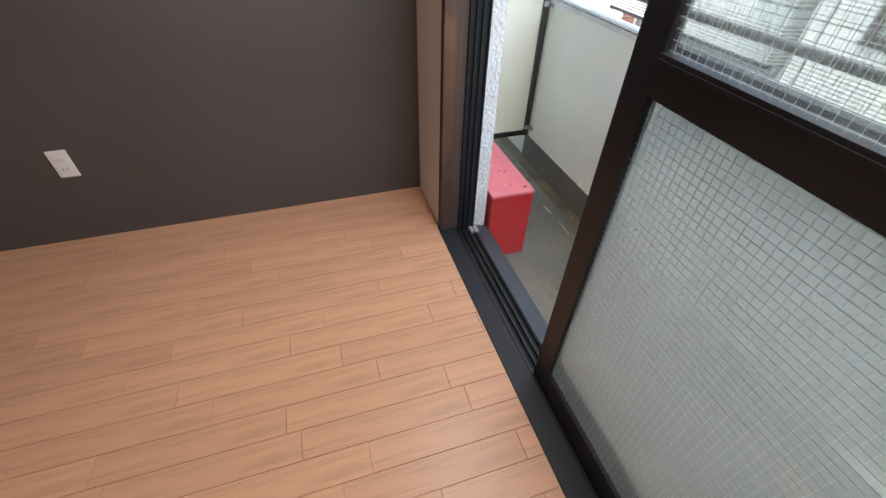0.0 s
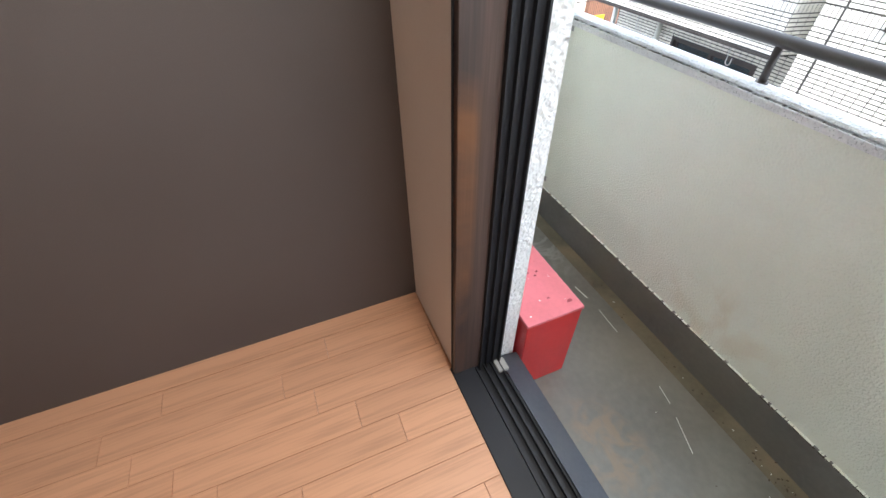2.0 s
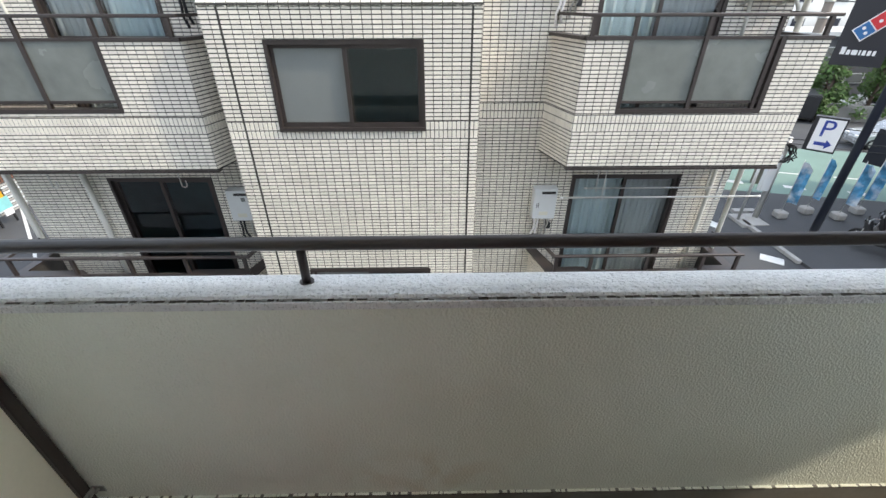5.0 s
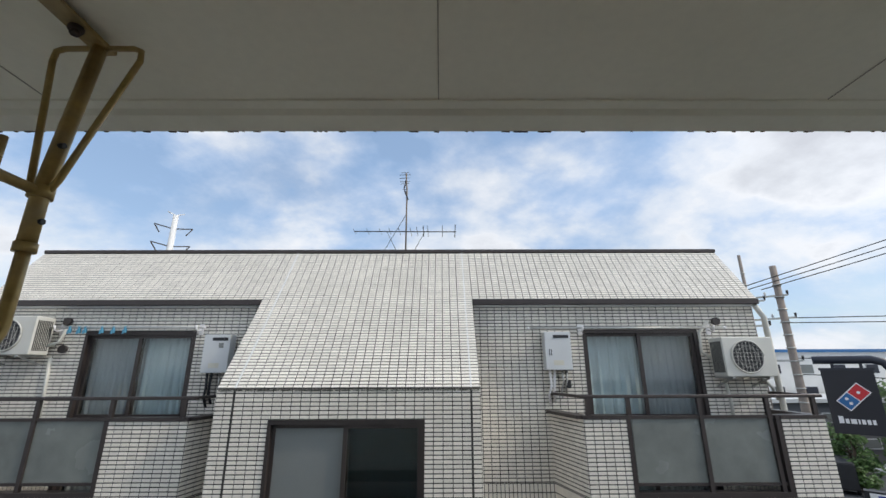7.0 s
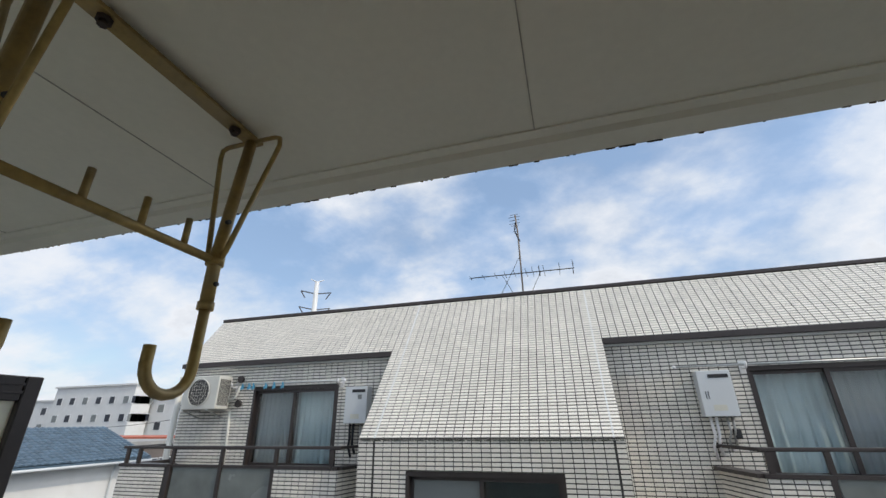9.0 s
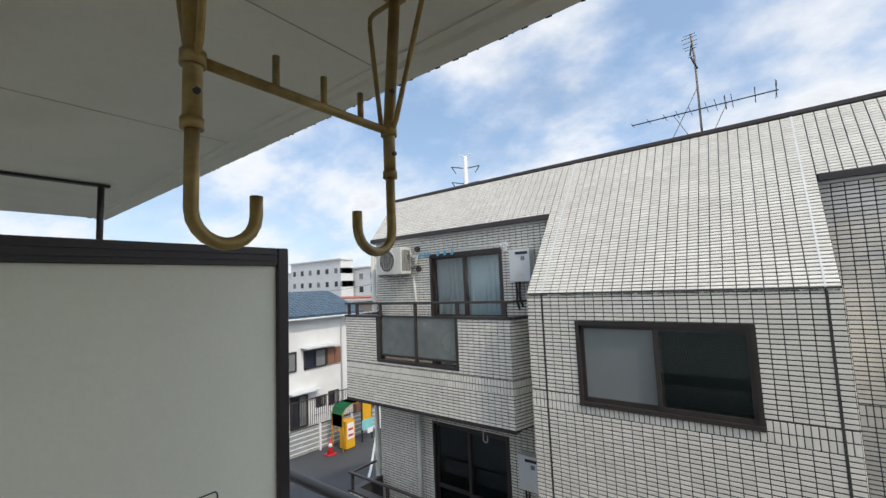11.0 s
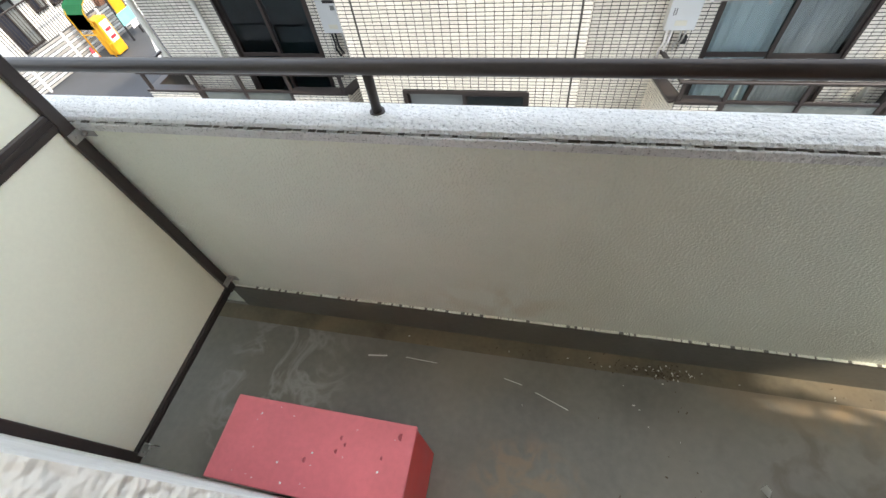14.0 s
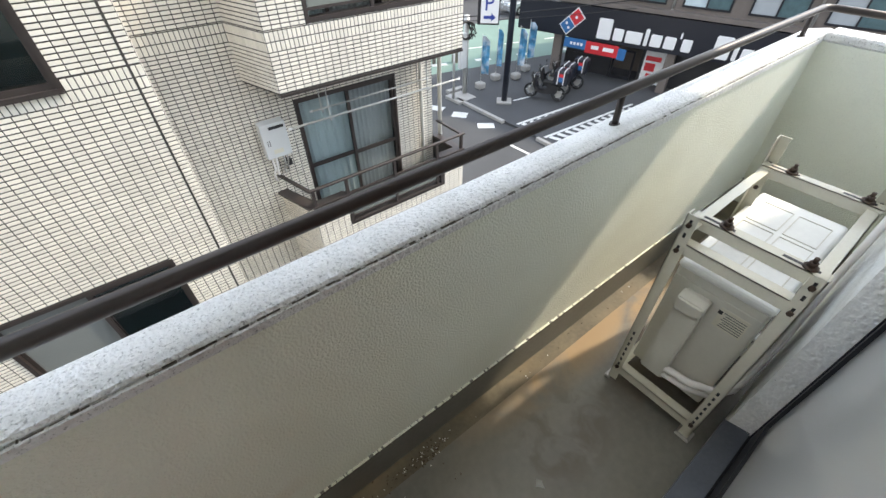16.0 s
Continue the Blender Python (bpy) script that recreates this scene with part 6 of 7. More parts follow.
# ---- red box ----
rb = thing("red_storage_box", "red painted steel box with a sun-faded top, under the partition", "storage box", (0.7, -0.58, 0))
bm = bmesh.new()
box(bm, (0.432, -0.695, 0.0), (0.985, -0.478, 0.388), 0.003)
mk("body", bm, M_RED, rb)
bm = bmesh.new()
box(bm, (0.429, -0.698, 0.388), (0.988, -0.475, 0.402), 0.002)
mk("lid", bm, M_REDTOP, rb)
rnd = random.Random(8)
for k in range(26):
    x, y, s = rnd.uniform(0.45, 0.96), rnd.uniform(-0.68, -0.49), rnd.choice((0.0009, 0.0011, 0.0014, 0.003))
    bm = bmesh.new()
    tube(bm, [(x, y, 0.4015), (x, y, 0.4030)], s, 7)
    mk("paint_spot", bm, M_SIGNWHITE if k % 4 else M_REDTOP, rb)
for x, y, s in ((0.70, -0.60, 0.007), (0.78, -0.565, 0.006), (0.80, -0.545, 0.005), (0.785, -0.53, 0.006), (0.95, -0.50, 0.010), (0.91, -0.56, 0.005)):
    bm = bmesh.new()
    tube(bm, [(x, y - 0.01, 0.4012), (x + 0.001, y - 0.01, 0.4025)], s, 8)
    mk("stain_spot", bm, surf("dark_red_stain", (0.38, 0.07, 0.09), 0.7, bump=0) if "dark_red_stain" not in bpy.data.materials else bpy.data.materials["dark_red_stain"], rb)

# ---- sign on the partition ----
sg = thing("escape_notice", "black outlined Japanese escape notice printed on the cream partition board", "notice", (0.014, -0.332, 1.177))
bm = bmesh.new()
y0, y1, z0, z1, w = -0.455, -0.208, 1.1265, 1.2245, 0.0034
ring = [(y0 + 0.006, z0), (y1 - 0.006, z0), (y1, z0 + 0.006), (y1, z1 - 0.006), (y1 - 0.006, z1), (y0 + 0.006, z1), (y0, z1 - 0.006), (y0, z0 + 0.006)]
for i, a in enumerate(ring):
    b = ring[(i + 1) % 8]
    bar(bm, (0.0144, *a), (0.0144, *b), w, 0.0012, (1, 0, 0))
mk("border", bm, M_BLACK, sg)
for text, yy, zz, sz, wd in (("非常の際には、ここを破って", y0 + 0.007, 1.1845, 0.0300, 0.0180), ("隣戸へ避難出来ます", y0 + 0.032, 1.1415, 0.0300, 0.0180)):
    cu = bpy.data.curves.new("notice_text", "FONT")
    cu.body, cu.size, cu.extrude, cu.offset = text, sz, 0.0004, 0.0005
    tx = new("notice_text", cu)
    tx.parent = sg
    turn = Matrix(((0, 0, 1), (1, 0, 0), (0, 1, 0))).to_4x4()
    tx.matrix_basis = Matrix.Translation(Vector((0.0146, yy, zz)) - ORI[sg]) @ turn @ Matrix.Diagonal((0.60, 1, 1, 1))
    cu.materials.append(M_BLACK)

# ---- outdoor unit in its angle frame ----
fr = thing("steel_angle_stand", "cream coated slotted steel angle stand around the outdoor unit", "unit stand", (3.0, -0.44, 0))
FX0, FX1, FY0, FY1 = 2.618, 3.19, -0.650, -0.290


def angle(bm, p, q, a, b, w=0.036, t=0.003):
    """A steel angle from p to q with flanges along a and b."""
    p, q, a, b = Vector(p), Vector(q), Vector(a), Vector(b)
    for f, g in ((a, b), (b, a)):
        c = [p, p + f * w, p + f * w + g * t, p + g * t]
        e = [v + (q - p) for v in c]
        vs = [bm.verts.new(v) for v in c + e]
        for k in ((0, 1, 2, 3), (7, 6, 5, 4), (0, 4, 5, 1), (1, 5, 6, 2), (2, 6, 7, 3), (3, 7, 4, 0)):
            bm.faces.new([vs[i] for i in k])
    bmesh.ops.recalc_face_normals(bm, faces=bm.faces[:])


for x, sx in ((FX0, 1), (FX1, -1)):
    for y, sy in ((FY0, 1), (FY1, -1)):
        bm = bmesh.new()
        angle(bm, (x, y, 0.012), (x, y, 0.905 if sx > 0 else 0.975), (sx, 0, 0), (0, sy, 0))
        leg = mk("leg", bm, M_CREAM, fr)
        bm = bmesh.new()
        box(bm, (x - 0.012, y - 0.012, 0.0), (x + 0.045, y + 0.045, 0.014) if sy > 0 else (x + 0.045, y + 0.012, 0.014), 0.004)
        mk("foot", bm, M_STEEL, leg)
        bm = bmesh.new()
        for z in (0.12, 0.155, 0.19, 0.225, 0.26, 0.295, 0.33, 0.78, 0.83, 0.88):
            box(bm, (x - 0.0008, y + sy * 0.018 - 0.004, z - 0.009), (x + 0.001, y + sy * 0.018 + 0.004, z + 0.009))
        mk("slot", bm, M_BLACK, leg, kind="stuff")
        for z in (0.10, 0.77, 0.87):
            bm = bmesh.new()
            tube(bm, [(x - sx * 0.008, y + sy * 0.018, z), (x - sx * -0.010, y + sy * 0.018, z)], 0.0085, 6)
            mk("bolt", bm, M_RUST, leg)
for z, name in ((0.80, "cross_rail"), (0.10, "cross_rail")):
    for x, sx in (((FX0, 1),) if z > 0.5 else ((FX0, 1), (FX1, -1))):
        bm = bmesh.new()
        angle(bm, (x + sx * 0.004, FY0, z), (x + sx * 0.004, FY1, z), (sx, 0, 0), (0, 0, -1), 0.04)
        mk(name, bm, M_CREAM, fr)
for z in (0.865, 0.11):
    for y, sy in ((FY0, 1), (FY1, -1)):
        bm = bmesh.new()
        angle(bm, (FX0, y + sy * 0.004, z), (FX1, y + sy * 0.004, z), (0, sy, 0), (0, 0, -1), 0.034)
        mk("side_rail", bm, M_CREAM, fr)
for x in (FX0 + 0.045, FX1 - 0.05):
    bm = bmesh.new()
    angle(bm, (x, FY0 + 0.002, 0.878), (x, FY1 - 0.002, 0.878), (1, 0, 0), (0, 0, -1), 0.038)
    tr = mk("top_rail", bm, M_CREAM, fr)
    for y in (-0.581, -0.364):
        bm = bmesh.new()
        box(bm, (x + 0.014, y - 0.045, 0.8782), (x + 0.024, y + 0.045, 0.8795))
        mk("slot", bm, M_BLACK, tr)
        bm = bmesh.new()
        tube(bm, [(x + 0.02, y - 0.02, 0.876), (x + 0.02, y - 0.02, 0.884)], 0.019, 10)
        tube(bm, [(x + 0.02, y - 0.02, 0.884), (x + 0.02, y - 0.02, 0.898)], 0.011, 6)
        tube(bm, [(x + 0.02, y - 0.02, 0.898), (x + 0.02, y - 0.02, 0.912)], 0.006, 8)
        mk("bolt", bm, M_RUST, tr)

ac = thing("outdoor_unit", "ivory outdoor unit with piping cover and two white hoses", "outdoor unit", (3.08, -0.44, 0.11))
AX0, AX1, AY0, AY1, AZ0, AZ1 = 2.700, 3.33, -0.606, -0.316, 0.125, 0.690
bm = bmesh.new()
box(bm, (AX0, AY0, AZ0), (AX1, AY1, AZ1 - 0.02), 0.008, 2)
mk("casing", bm, M_UNIT, ac)
bm = bmesh.new()
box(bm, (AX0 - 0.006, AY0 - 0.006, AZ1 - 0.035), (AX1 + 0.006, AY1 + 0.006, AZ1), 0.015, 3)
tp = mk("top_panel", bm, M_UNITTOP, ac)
for i in range(3):
    for j in range(2):
        bm = bmesh.new()
        x, y = AX0 + 0.03 + i * 0.185, AY0 + 0.03 + j * 0.125
        for a, b in (((x, y), (x + 0.16, y)), ((x + 0.16, y), (x + 0.16, y + 0.105)), ((x + 0.16, y + 0.105), (x, y + 0.105)), ((x, y + 0.105), (x, y))):
            bar(bm, (*a, AZ1 + 0.0005), (*b, AZ1 + 0.0005), 0.004, 0.003)
        mk("ridge", bm, M_UNIT, tp)
bm = bmesh.new()
prism(bm, [(AX0 - 0.055, 0.17), (AX0, 0.15), (AX0, 0.60), (AX0 - 0.02, 0.605), (AX0 - 0.06, 0.59), (AX0 - 0.06, 0.54), (AX0 - 0.03, 0.51), (AX0 - 0.055, 0.26)], "y", -0.459, -0.369)
bmesh.ops.bevel(bm, geom=bm.edges[:], offset=0.006, segments=2, affect="EDGES")
mk("piping_cover", bm, M_UNIT, ac)
bm = bmesh.new()
box(bm, (AX0 - 0.003, AY0 + 0.01, 0.135), (AX0, AY1 - 0.004, 0.625))
mk("end_panel", bm, M_UNIT, ac)
bm = bmesh.new()
box(bm, (AX0 - 0.0045, -0.579, 0.515), (AX0 - 0.003, -0.489, 0.60))
lb = mk("rating_label", bm, M_CREAM, ac, "pale rating label with rows of small print")
for i in range(7):
    bm = bmesh.new()
    box(bm, (AX0 - 0.0052, -0.574, 0.523 + i * 0.010), (AX0 - 0.0044, -0.504 - 0.004 * (i % 3), 0.5265 + i * 0.010))
    mk("print_line", bm, M_PANEGREY, lb)
bm = bmesh.new()
box(bm, (AX0 - 0.0053, -0.500, 0.572), (AX0 - 0.0044, -0.486, 0.587))
mk("print_block", bm, M_BLACK, lb)
for k, (z, r) in enumerate(((0.235, 0.014), (0.195, 0.011))):
    bm = bmesh.new()
    tube(bm, [(AX0 - 0.03, -0.424, z - 0.02), (AX0 - 0.045, -0.464, z), (AX0 - 0.04, -0.54, z + 0.005), (AX0 - 0.01, -0.615, z + 0.012), (AX0 + 0.08, -0.662, z + 0.02), (AX0 + 0.3, -0.678, z + 0.06), (AX0 + 0.7, -0.68, z + 0.2), (AX0 + 0.9, -0.685, z + 0.6)], r, 10)
    mk("hose", bm, M_PLATE, ac)
for x in (AX0 + 0.08, AX1 - 0.14):
    bm = bmesh.new()
    box(bm, (x, FY0 + 0.01, 0.112), (x + 0.05, FY1 - 0.01, 0.126))
    mk("foot", bm, M_STEEL, ac)
bm = bmesh.new()
box(bm, (AX0 + 0.22, AY1, 0.17), (AX1 - 0.04, AY1 + 0.012, 0.57), 0.004)
gr = mk("fan_grille", bm, M_UNIT, ac)
for r in (0.06, 0.10, 0.14, 0.18):
    bm = bmesh.new()
    tube(bm, [(AX0 + 0.45 + r * math.cos(a), AY1 + 0.014, 0.37 + r * math.sin(a)) for a in (k * math.pi / 12 for k in range(25))], 0.003, 5)
    mk("grille_ring", bm, M_UNIT, gr)

# ---- laundry pole bracket under the soffit ----
hg = thing("laundry_pole_hanger", "weathered gold laundry pole hanger with two hooks under the soffit", "laundry pole hanger", (0.605, -0.3, SOF))
HX, HB = 0.605, SOF - 0.008
bm = bmesh.new()
box(bm, (HX - 0.018, -0.62, HB - 0.008), (HX + 0.018, -0.075, HB + 0.0005), 0.001)
mk("ceiling_bar", bm, M_GOLD, hg)
for y in (-0.434, -0.146):
    bm = bmesh.new()
    tube(bm, [(HX, y, SOF), (HX, y, HB - 0.016)], 0.012, 8)
    tube(bm, [(HX, y, HB - 0.014), (HX, y, HB - 0.024)], 0.008, 6)
    mk("bolt", bm, M_RUST, hg)
for y, s in ((-0.124, -1), (-0.50, 1)):
    bm = bmesh.new()
    yt = y + (0.030 if s < 0 else -0.01)
    tube(bm, [(HX, yt, HB - 0.007), (HX, y, 2.06), (HX, y, 1.98)], 0.0125, 12)
    mk("post", bm, M_GOLD, hg)
    bm = bmesh.new()
    zb = 1.855
    tube(bm, [(HX, y, 2.0), (HX, y, zb + 0.02)] + [(HX, y + s * 0.045 * (1 - math.cos(a)), zb - 0.045 * math.sin(a)) for a in (k * math.pi / 10 for k in range(11))] + [(HX, y + s * 0.09, zb + 0.03)], 0.0095, 12)
    mk("hook", bm, M_GOLD, hg)
    bm = bmesh.new()
    tube(bm, [(HX, y, 2.055), (HX, y, 2.075)], 0.017, 12)
    mk("collar", bm, M_GOLD, hg)
    bm = bmesh.new()
    tube(bm, [(HX, y, 1.965), (HX, y, 1.98)], 0.015, 12)
    mk("collar", bm, M_GOLD, hg)
    bm = bmesh.new()
    for dx in (-1, 1):
        tube(bm, [(HX + dx * 0.01, y, 2.065), (HX + dx * 0.022, y, 2.085), (HX + dx * 0.082, yt, HB - 0.036), (HX + dx * 0.080, yt, HB - 0.014), (HX + dx * 0.066, yt, HB - 0.008), (HX, yt, HB - 0.007)], 0.0055, 8)
    mk("stay", bm, M_GOLD, hg)
    for z in (2.015, 2.15):
        bm = bmesh.new()
        tube(bm, [(HX + 0.008, y, z), (HX + 0.017, y, z)], 0.005, 6)
        mk("pin", bm, M_BLACK, hg)
bm = bmesh.new()
tube(bm, [(HX, -0.50, 2.065), (HX, -0.124, 2.065)], 0.0085, 10)
mk("link_bar", bm, M_GOLD, hg)
for y in (-0.377, -0.285, -0.200):
    bm = bmesh.new()
    tube(bm, [(HX, y, 2.065), (HX, y, 2.122)], 0.006, 8)
    mk("peg", bm, M_GOLD, hg)

hg2 = thing("laundry_pole_hanger", "grey weathered laundry pole hanger of the neighbouring balcony, under the soffit", "laundry pole hanger", (-1.7, -0.1, SOF))
bm = bmesh.new()
box(bm, (-1.75, -0.60, SOF - 0.012), (-1.715, -0.06, SOF + 0.002), 0.001)
mk("ceiling_bar", bm, M_BRONZE, hg2)
bm = bmesh.new()
tube(bm, [(-1.73, -0.10, SOF - 0.01), (-1.73, -0.10, 1.90)], 0.016, 10)
tube(bm, [(-1.70, -0.10, SOF - 0.015), (-1.73, -0.10, 2.10)], 0.006, 6)
tube(bm, [(-1.76, -0.10, SOF - 0.015), (-1.73, -0.10, 2.10)], 0.006, 6)
mk("post", bm, M_BRONZE, hg2)

# ---- things on the balcony floor ----
M_CHIP = surf("white_paint_flake", (0.72, 0.72, 0.68), 0.7, bump=0)
M_LEAFDRY = surf("dry_debris", (0.09, 0.065, 0.04), 0.9, bump=0)
for x0, y0, x1, y1 in ((0.64, -0.165, 0.72, -0.155), (0.80, -0.150, 0.93, -0.155), (1.20, -0.175, 1.27, -0.19), (1.32, -0.21, 1.44, -0.255)):
    bm = bmesh.new()
    bar(bm, (x0, y0, 0.0008), (x1, y1, 0.0008), 0.0025 if x0 != 0.64 else 0.006, 0.0012)
    mk("paint_streak", bm, M_CHIP, None, "thin white paint streak dried on the balcony floor", "paint mark", "paint marks on the balcony floor")
bm = bmesh.new()
vs = [bm.verts.new(p) for p in ((2.03, -0.40, 0.002), (2.05, -0.385, 0.004), (2.062, -0.40, 0.002), (2.05, -0.425, 0.003))]
bm.faces.new(vs)
bmesh.ops.solidify(bm, geom=bm.faces[:], thickness=0.001)
mk("paint_flake", bm, M_CHIP, None, "white paint flake lying on the balcony floor", "paint flake")
M_MOSS = surf("dry_moss", (0.16, 0.17, 0.14), 0.95, var=0.5, scale=40, bump=0)
rnd = random.Random(12)
for name, mt, n, lab in (("grit", M_CHIP, 60, "small white grit along the parapet foot"), ("debris", M_LEAFDRY, 170, "dry leaf crumbs and dirt along the parapet foot")):
    bm = bmesh.new()
    for k in range(n):
        x = rnd.choice((rnd.gauss(1.80, 0.05), rnd.gauss(1.68, 0.12), rnd.gauss(1.82, 0.03), rnd.uniform(0.5, 3.6)))
        y = -0.062 + rnd.gauss(0, 0.014) if rnd.random() < 0.9 else rnd.uniform(-0.6, -0.1)
        s = rnd.uniform(0.001, 0.0036)
        p = Vector((x, y, s * 0.5 + 0.0004))
        d = Vector((rnd.uniform(-1, 1), rnd.uniform(-1, 1), 0)).normalized()
        bar(bm, p - d * s, p + d * s * rnd.uniform(0.6, 1.8), s * 1.1, s * 0.8)
    mk(name, bm, mt, None, lab, "debris", "", "stuff")
bm = bmesh.new()
rnd = random.Random(2)
for k in range(170):
    x = rnd.uniform(-1.5, 4.3)
    s = rnd.uniform(0.002, 0.007)
    bar(bm, (x - s, 0.2045, SOF - 0.004), (x + s * rnd.uniform(0.5, 2), 0.2045, SOF - 0.005), 0.004, s * 0.9)
mk("moss_spots", bm, M_LEAFDRY, None, "dark moss crumbs along the drip edge of the slab", "moss", "", "stuff")

rnd = random.Random(21)
for x0, x1, y, z, n in ((-1.15, 1.67, 3.942, 1.577, 330), (-0.56, 1.07, 3.928, 1.288, 150)):
    bm = bmesh.new()
    for k in range(n):
        x = x0 + (x1 - x0) * rnd.random()
        w = rnd.uniform(0.004, 0.016)
        bar(bm, (x - w, y, z), (x + w, y, z + rnd.uniform(-0.003, 0.003)), 0.010, rnd.uniform(0.004, 0.012))
    mk("moss_line", bm, M_MOSS, None, "grey-green moss and dirt along a ledge of the tiled dormer", "moss", "", "stuff")

# ---- fittings of the house across ----
def wall_unit(label, x, y, z, mirror=False):
    """A small outdoor unit on brackets: x, y, z its left front lower corner."""
    u = thing("wall_outdoor_unit", label, "outdoor unit", (x, y, z))
    w, d, h = 0.64, 0.27, 0.48
    bm = bmesh.new()
    box(bm, (x, y, z), (x + w, y + d, z + h), 0.012, 2)
    mk("casing", bm, M_UNIT, u)
    cx = x + (0.30 if mirror else 0.29)
    bm = bmesh.new()
    tube(bm, [(cx, y - 0.004, z + h / 2), (cx, y + 0.002, z + h / 2)], 0.195, 28)
    mk("fan_opening", bm, M_BLACK, u)
    g = bmesh.new()
    for r in (0.05, 0.125, 0.198):
        tube(g, [(cx + r * math.cos(a), y - 0.012, z + h / 2 + r * math.sin(a)) for a in (k * math.pi / 12 for k in range(25))], 0.0016 if r < 0.19 else 0.008, 5)
    for k in range(-4, 5):
        hh = math.sqrt(max(0, 0.195 ** 2 - (k * 0.045) ** 2))
        bar(g, (cx + k * 0.045, y - 0.012, z + h / 2 - hh), (cx + k * 0.045, y - 0.012, z + h / 2 + hh), 0.0025, 0.0025, (0, 1, 0))
        bar(g, (cx - hh, y - 0.012, z + h / 2 + k * 0.045), (cx + hh, y - 0.012, z + h / 2 + k * 0.045), 0.0025, 0.0025, (0, 1, 0))
    mk("fan_grille", g, M_UNIT, u)
    for k in range(9):
        bm = bmesh.new()
        xs = x - 0.004 if not mirror else x + w
        box(bm, (xs, y + 0.03 + k * 0.024, z + 0.05), (xs + 0.004, y + 0.042 + k * 0.024, z + h - 0.05))
        mk("fin_slot", bm, M_BLACK, u)
    for bx in (x + 0.06, x + w - 0.12):
        bm = bmesh.new()
        bar(bm, (bx, y - 0.02, z - 0.012), (bx, y + d + 0.05, z - 0.012), 0.035, 0.022)
        bar(bm, (bx, y + 0.02, z - 0.02), (bx, y + d + 0.05, z - 0.12), 0.025, 0.018)
        mk("bracket", bm, M_STEEL, u)
    return u


wall_unit("ivory outdoor unit on wall brackets beside the upper balcony window", 4.79, 4.55, 1.69)
wall_unit("ivory outdoor unit on wall brackets beside the curtained window", -4.51, 4.55, 1.98, True)
for pts in ([(4.82, 4.82, 1.9), (4.70, 4.85, 2.0), (4.72, 4.86, 2.25), (4.86, 4.87, 2.40)], [(5.38, 4.83, 1.72), (5.55, 4.86, 1.55), (5.60, 4.87, 1.40)], [(-3.88, 4.80, 2.1), (-3.78, 4.84, 2.15), (-3.74, 4.86, 2.32), (-3.80, 4.87, 2.40)], [(-3.86, 4.86, 1.95), (-3.84, 4.87, 1.6), (-3.82, 4.87, 1.2)], [(4.95, 4.87, 1.68), (4.98, 4.87, 1.4), (4.98, 4.87, 1.2)]):
    bm = bmesh.new()
    tube(bm, pts, 0.022, 8)
    mk("refrigerant_pipe", bm, M_UNIT, None, "ivory taped refrigerant pipe on the tiled wall", "pipe")


def heater(label, x, z, y=4.72, dark=False):
    h = thing("gas_water_heater", label, "water heater", (x, y, z), "gas water heaters on the tiled house")
    bm = bmesh.new()
    box(bm, (x, y, z), (x + 0.34, y + 0.155, z + 0.48), 0.008, 2)
    mk("casing", bm, M_LIGHTGREY, h)
    bm = bmesh.new()
    box(bm, (x + 0.11, y - 0.006, z + 0.40), (x + 0.31, y + 0.002, z + 0.44), 0.003)
    mk("vent", bm, M_BLACK, h)
    bm = bmesh.new()
    box(bm, (x + 0.10, y - 0.003, z + 0.06), (x + 0.23, y + 0.001, z + 0.12))
    mk("label", bm, M_CREAM, h)
    if not dark:
        for k in (0.05, 0.075):
            bm = bmesh.new()
            box(bm, (x + k, y - 0.003, z + 0.18), (x + k + 0.008, y + 0.001, z + 0.26))
            mk("slot", bm, M_BLACK, h)
    else:
        bm = bmesh.new()
        box(bm, (x + 0.2, y - 0.003, z + 0.31), (x + 0.26, y + 0.001, z + 0.37))
        mk("badge", bm, M_PANEGREY, h)
    for k, (dx, ln) in enumerate(((0.06, 0.42), (0.12, 0.38), (0.22, 0.34), (0.28, 0.30))):
        bm = bmesh.new()
        tube(bm, [(x + dx, y + 0.08, z), (x + dx + 0.01 * (-1) ** k, y + 0.08, z - ln * 0.45), (x + dx - 0.02, y + 0.11, z - ln * 0.7), (x + dx, y + 0.155, z - ln)], 0.016 if k < 2 else 0.012, 8)
        mk("pipe", bm, M_BLACK if dark and k < 2 else (M_PLATE if k < 2 else M_STEEL), h)
    bm = bmesh.new()
    box(bm, (x + 0.26, y + 0.09, z - 0.22), (x + 0.33, y + 0.15, z - 0.12), 0.01)
    mk("valve", bm, M_BLACK, h)
    return h


heater("light grey gas water heater with exposed pipes beside the upper window", 2.60, 1.775)
heater("light grey gas water heater with black lagged pipes", -1.81, 1.755, dark=True)
heater("light grey gas water heater beside the lower window", 2.62, -1.20)
heater("light grey gas water heater with lagged pipes beside the lower window", -1.84, -1.19, dark=True)


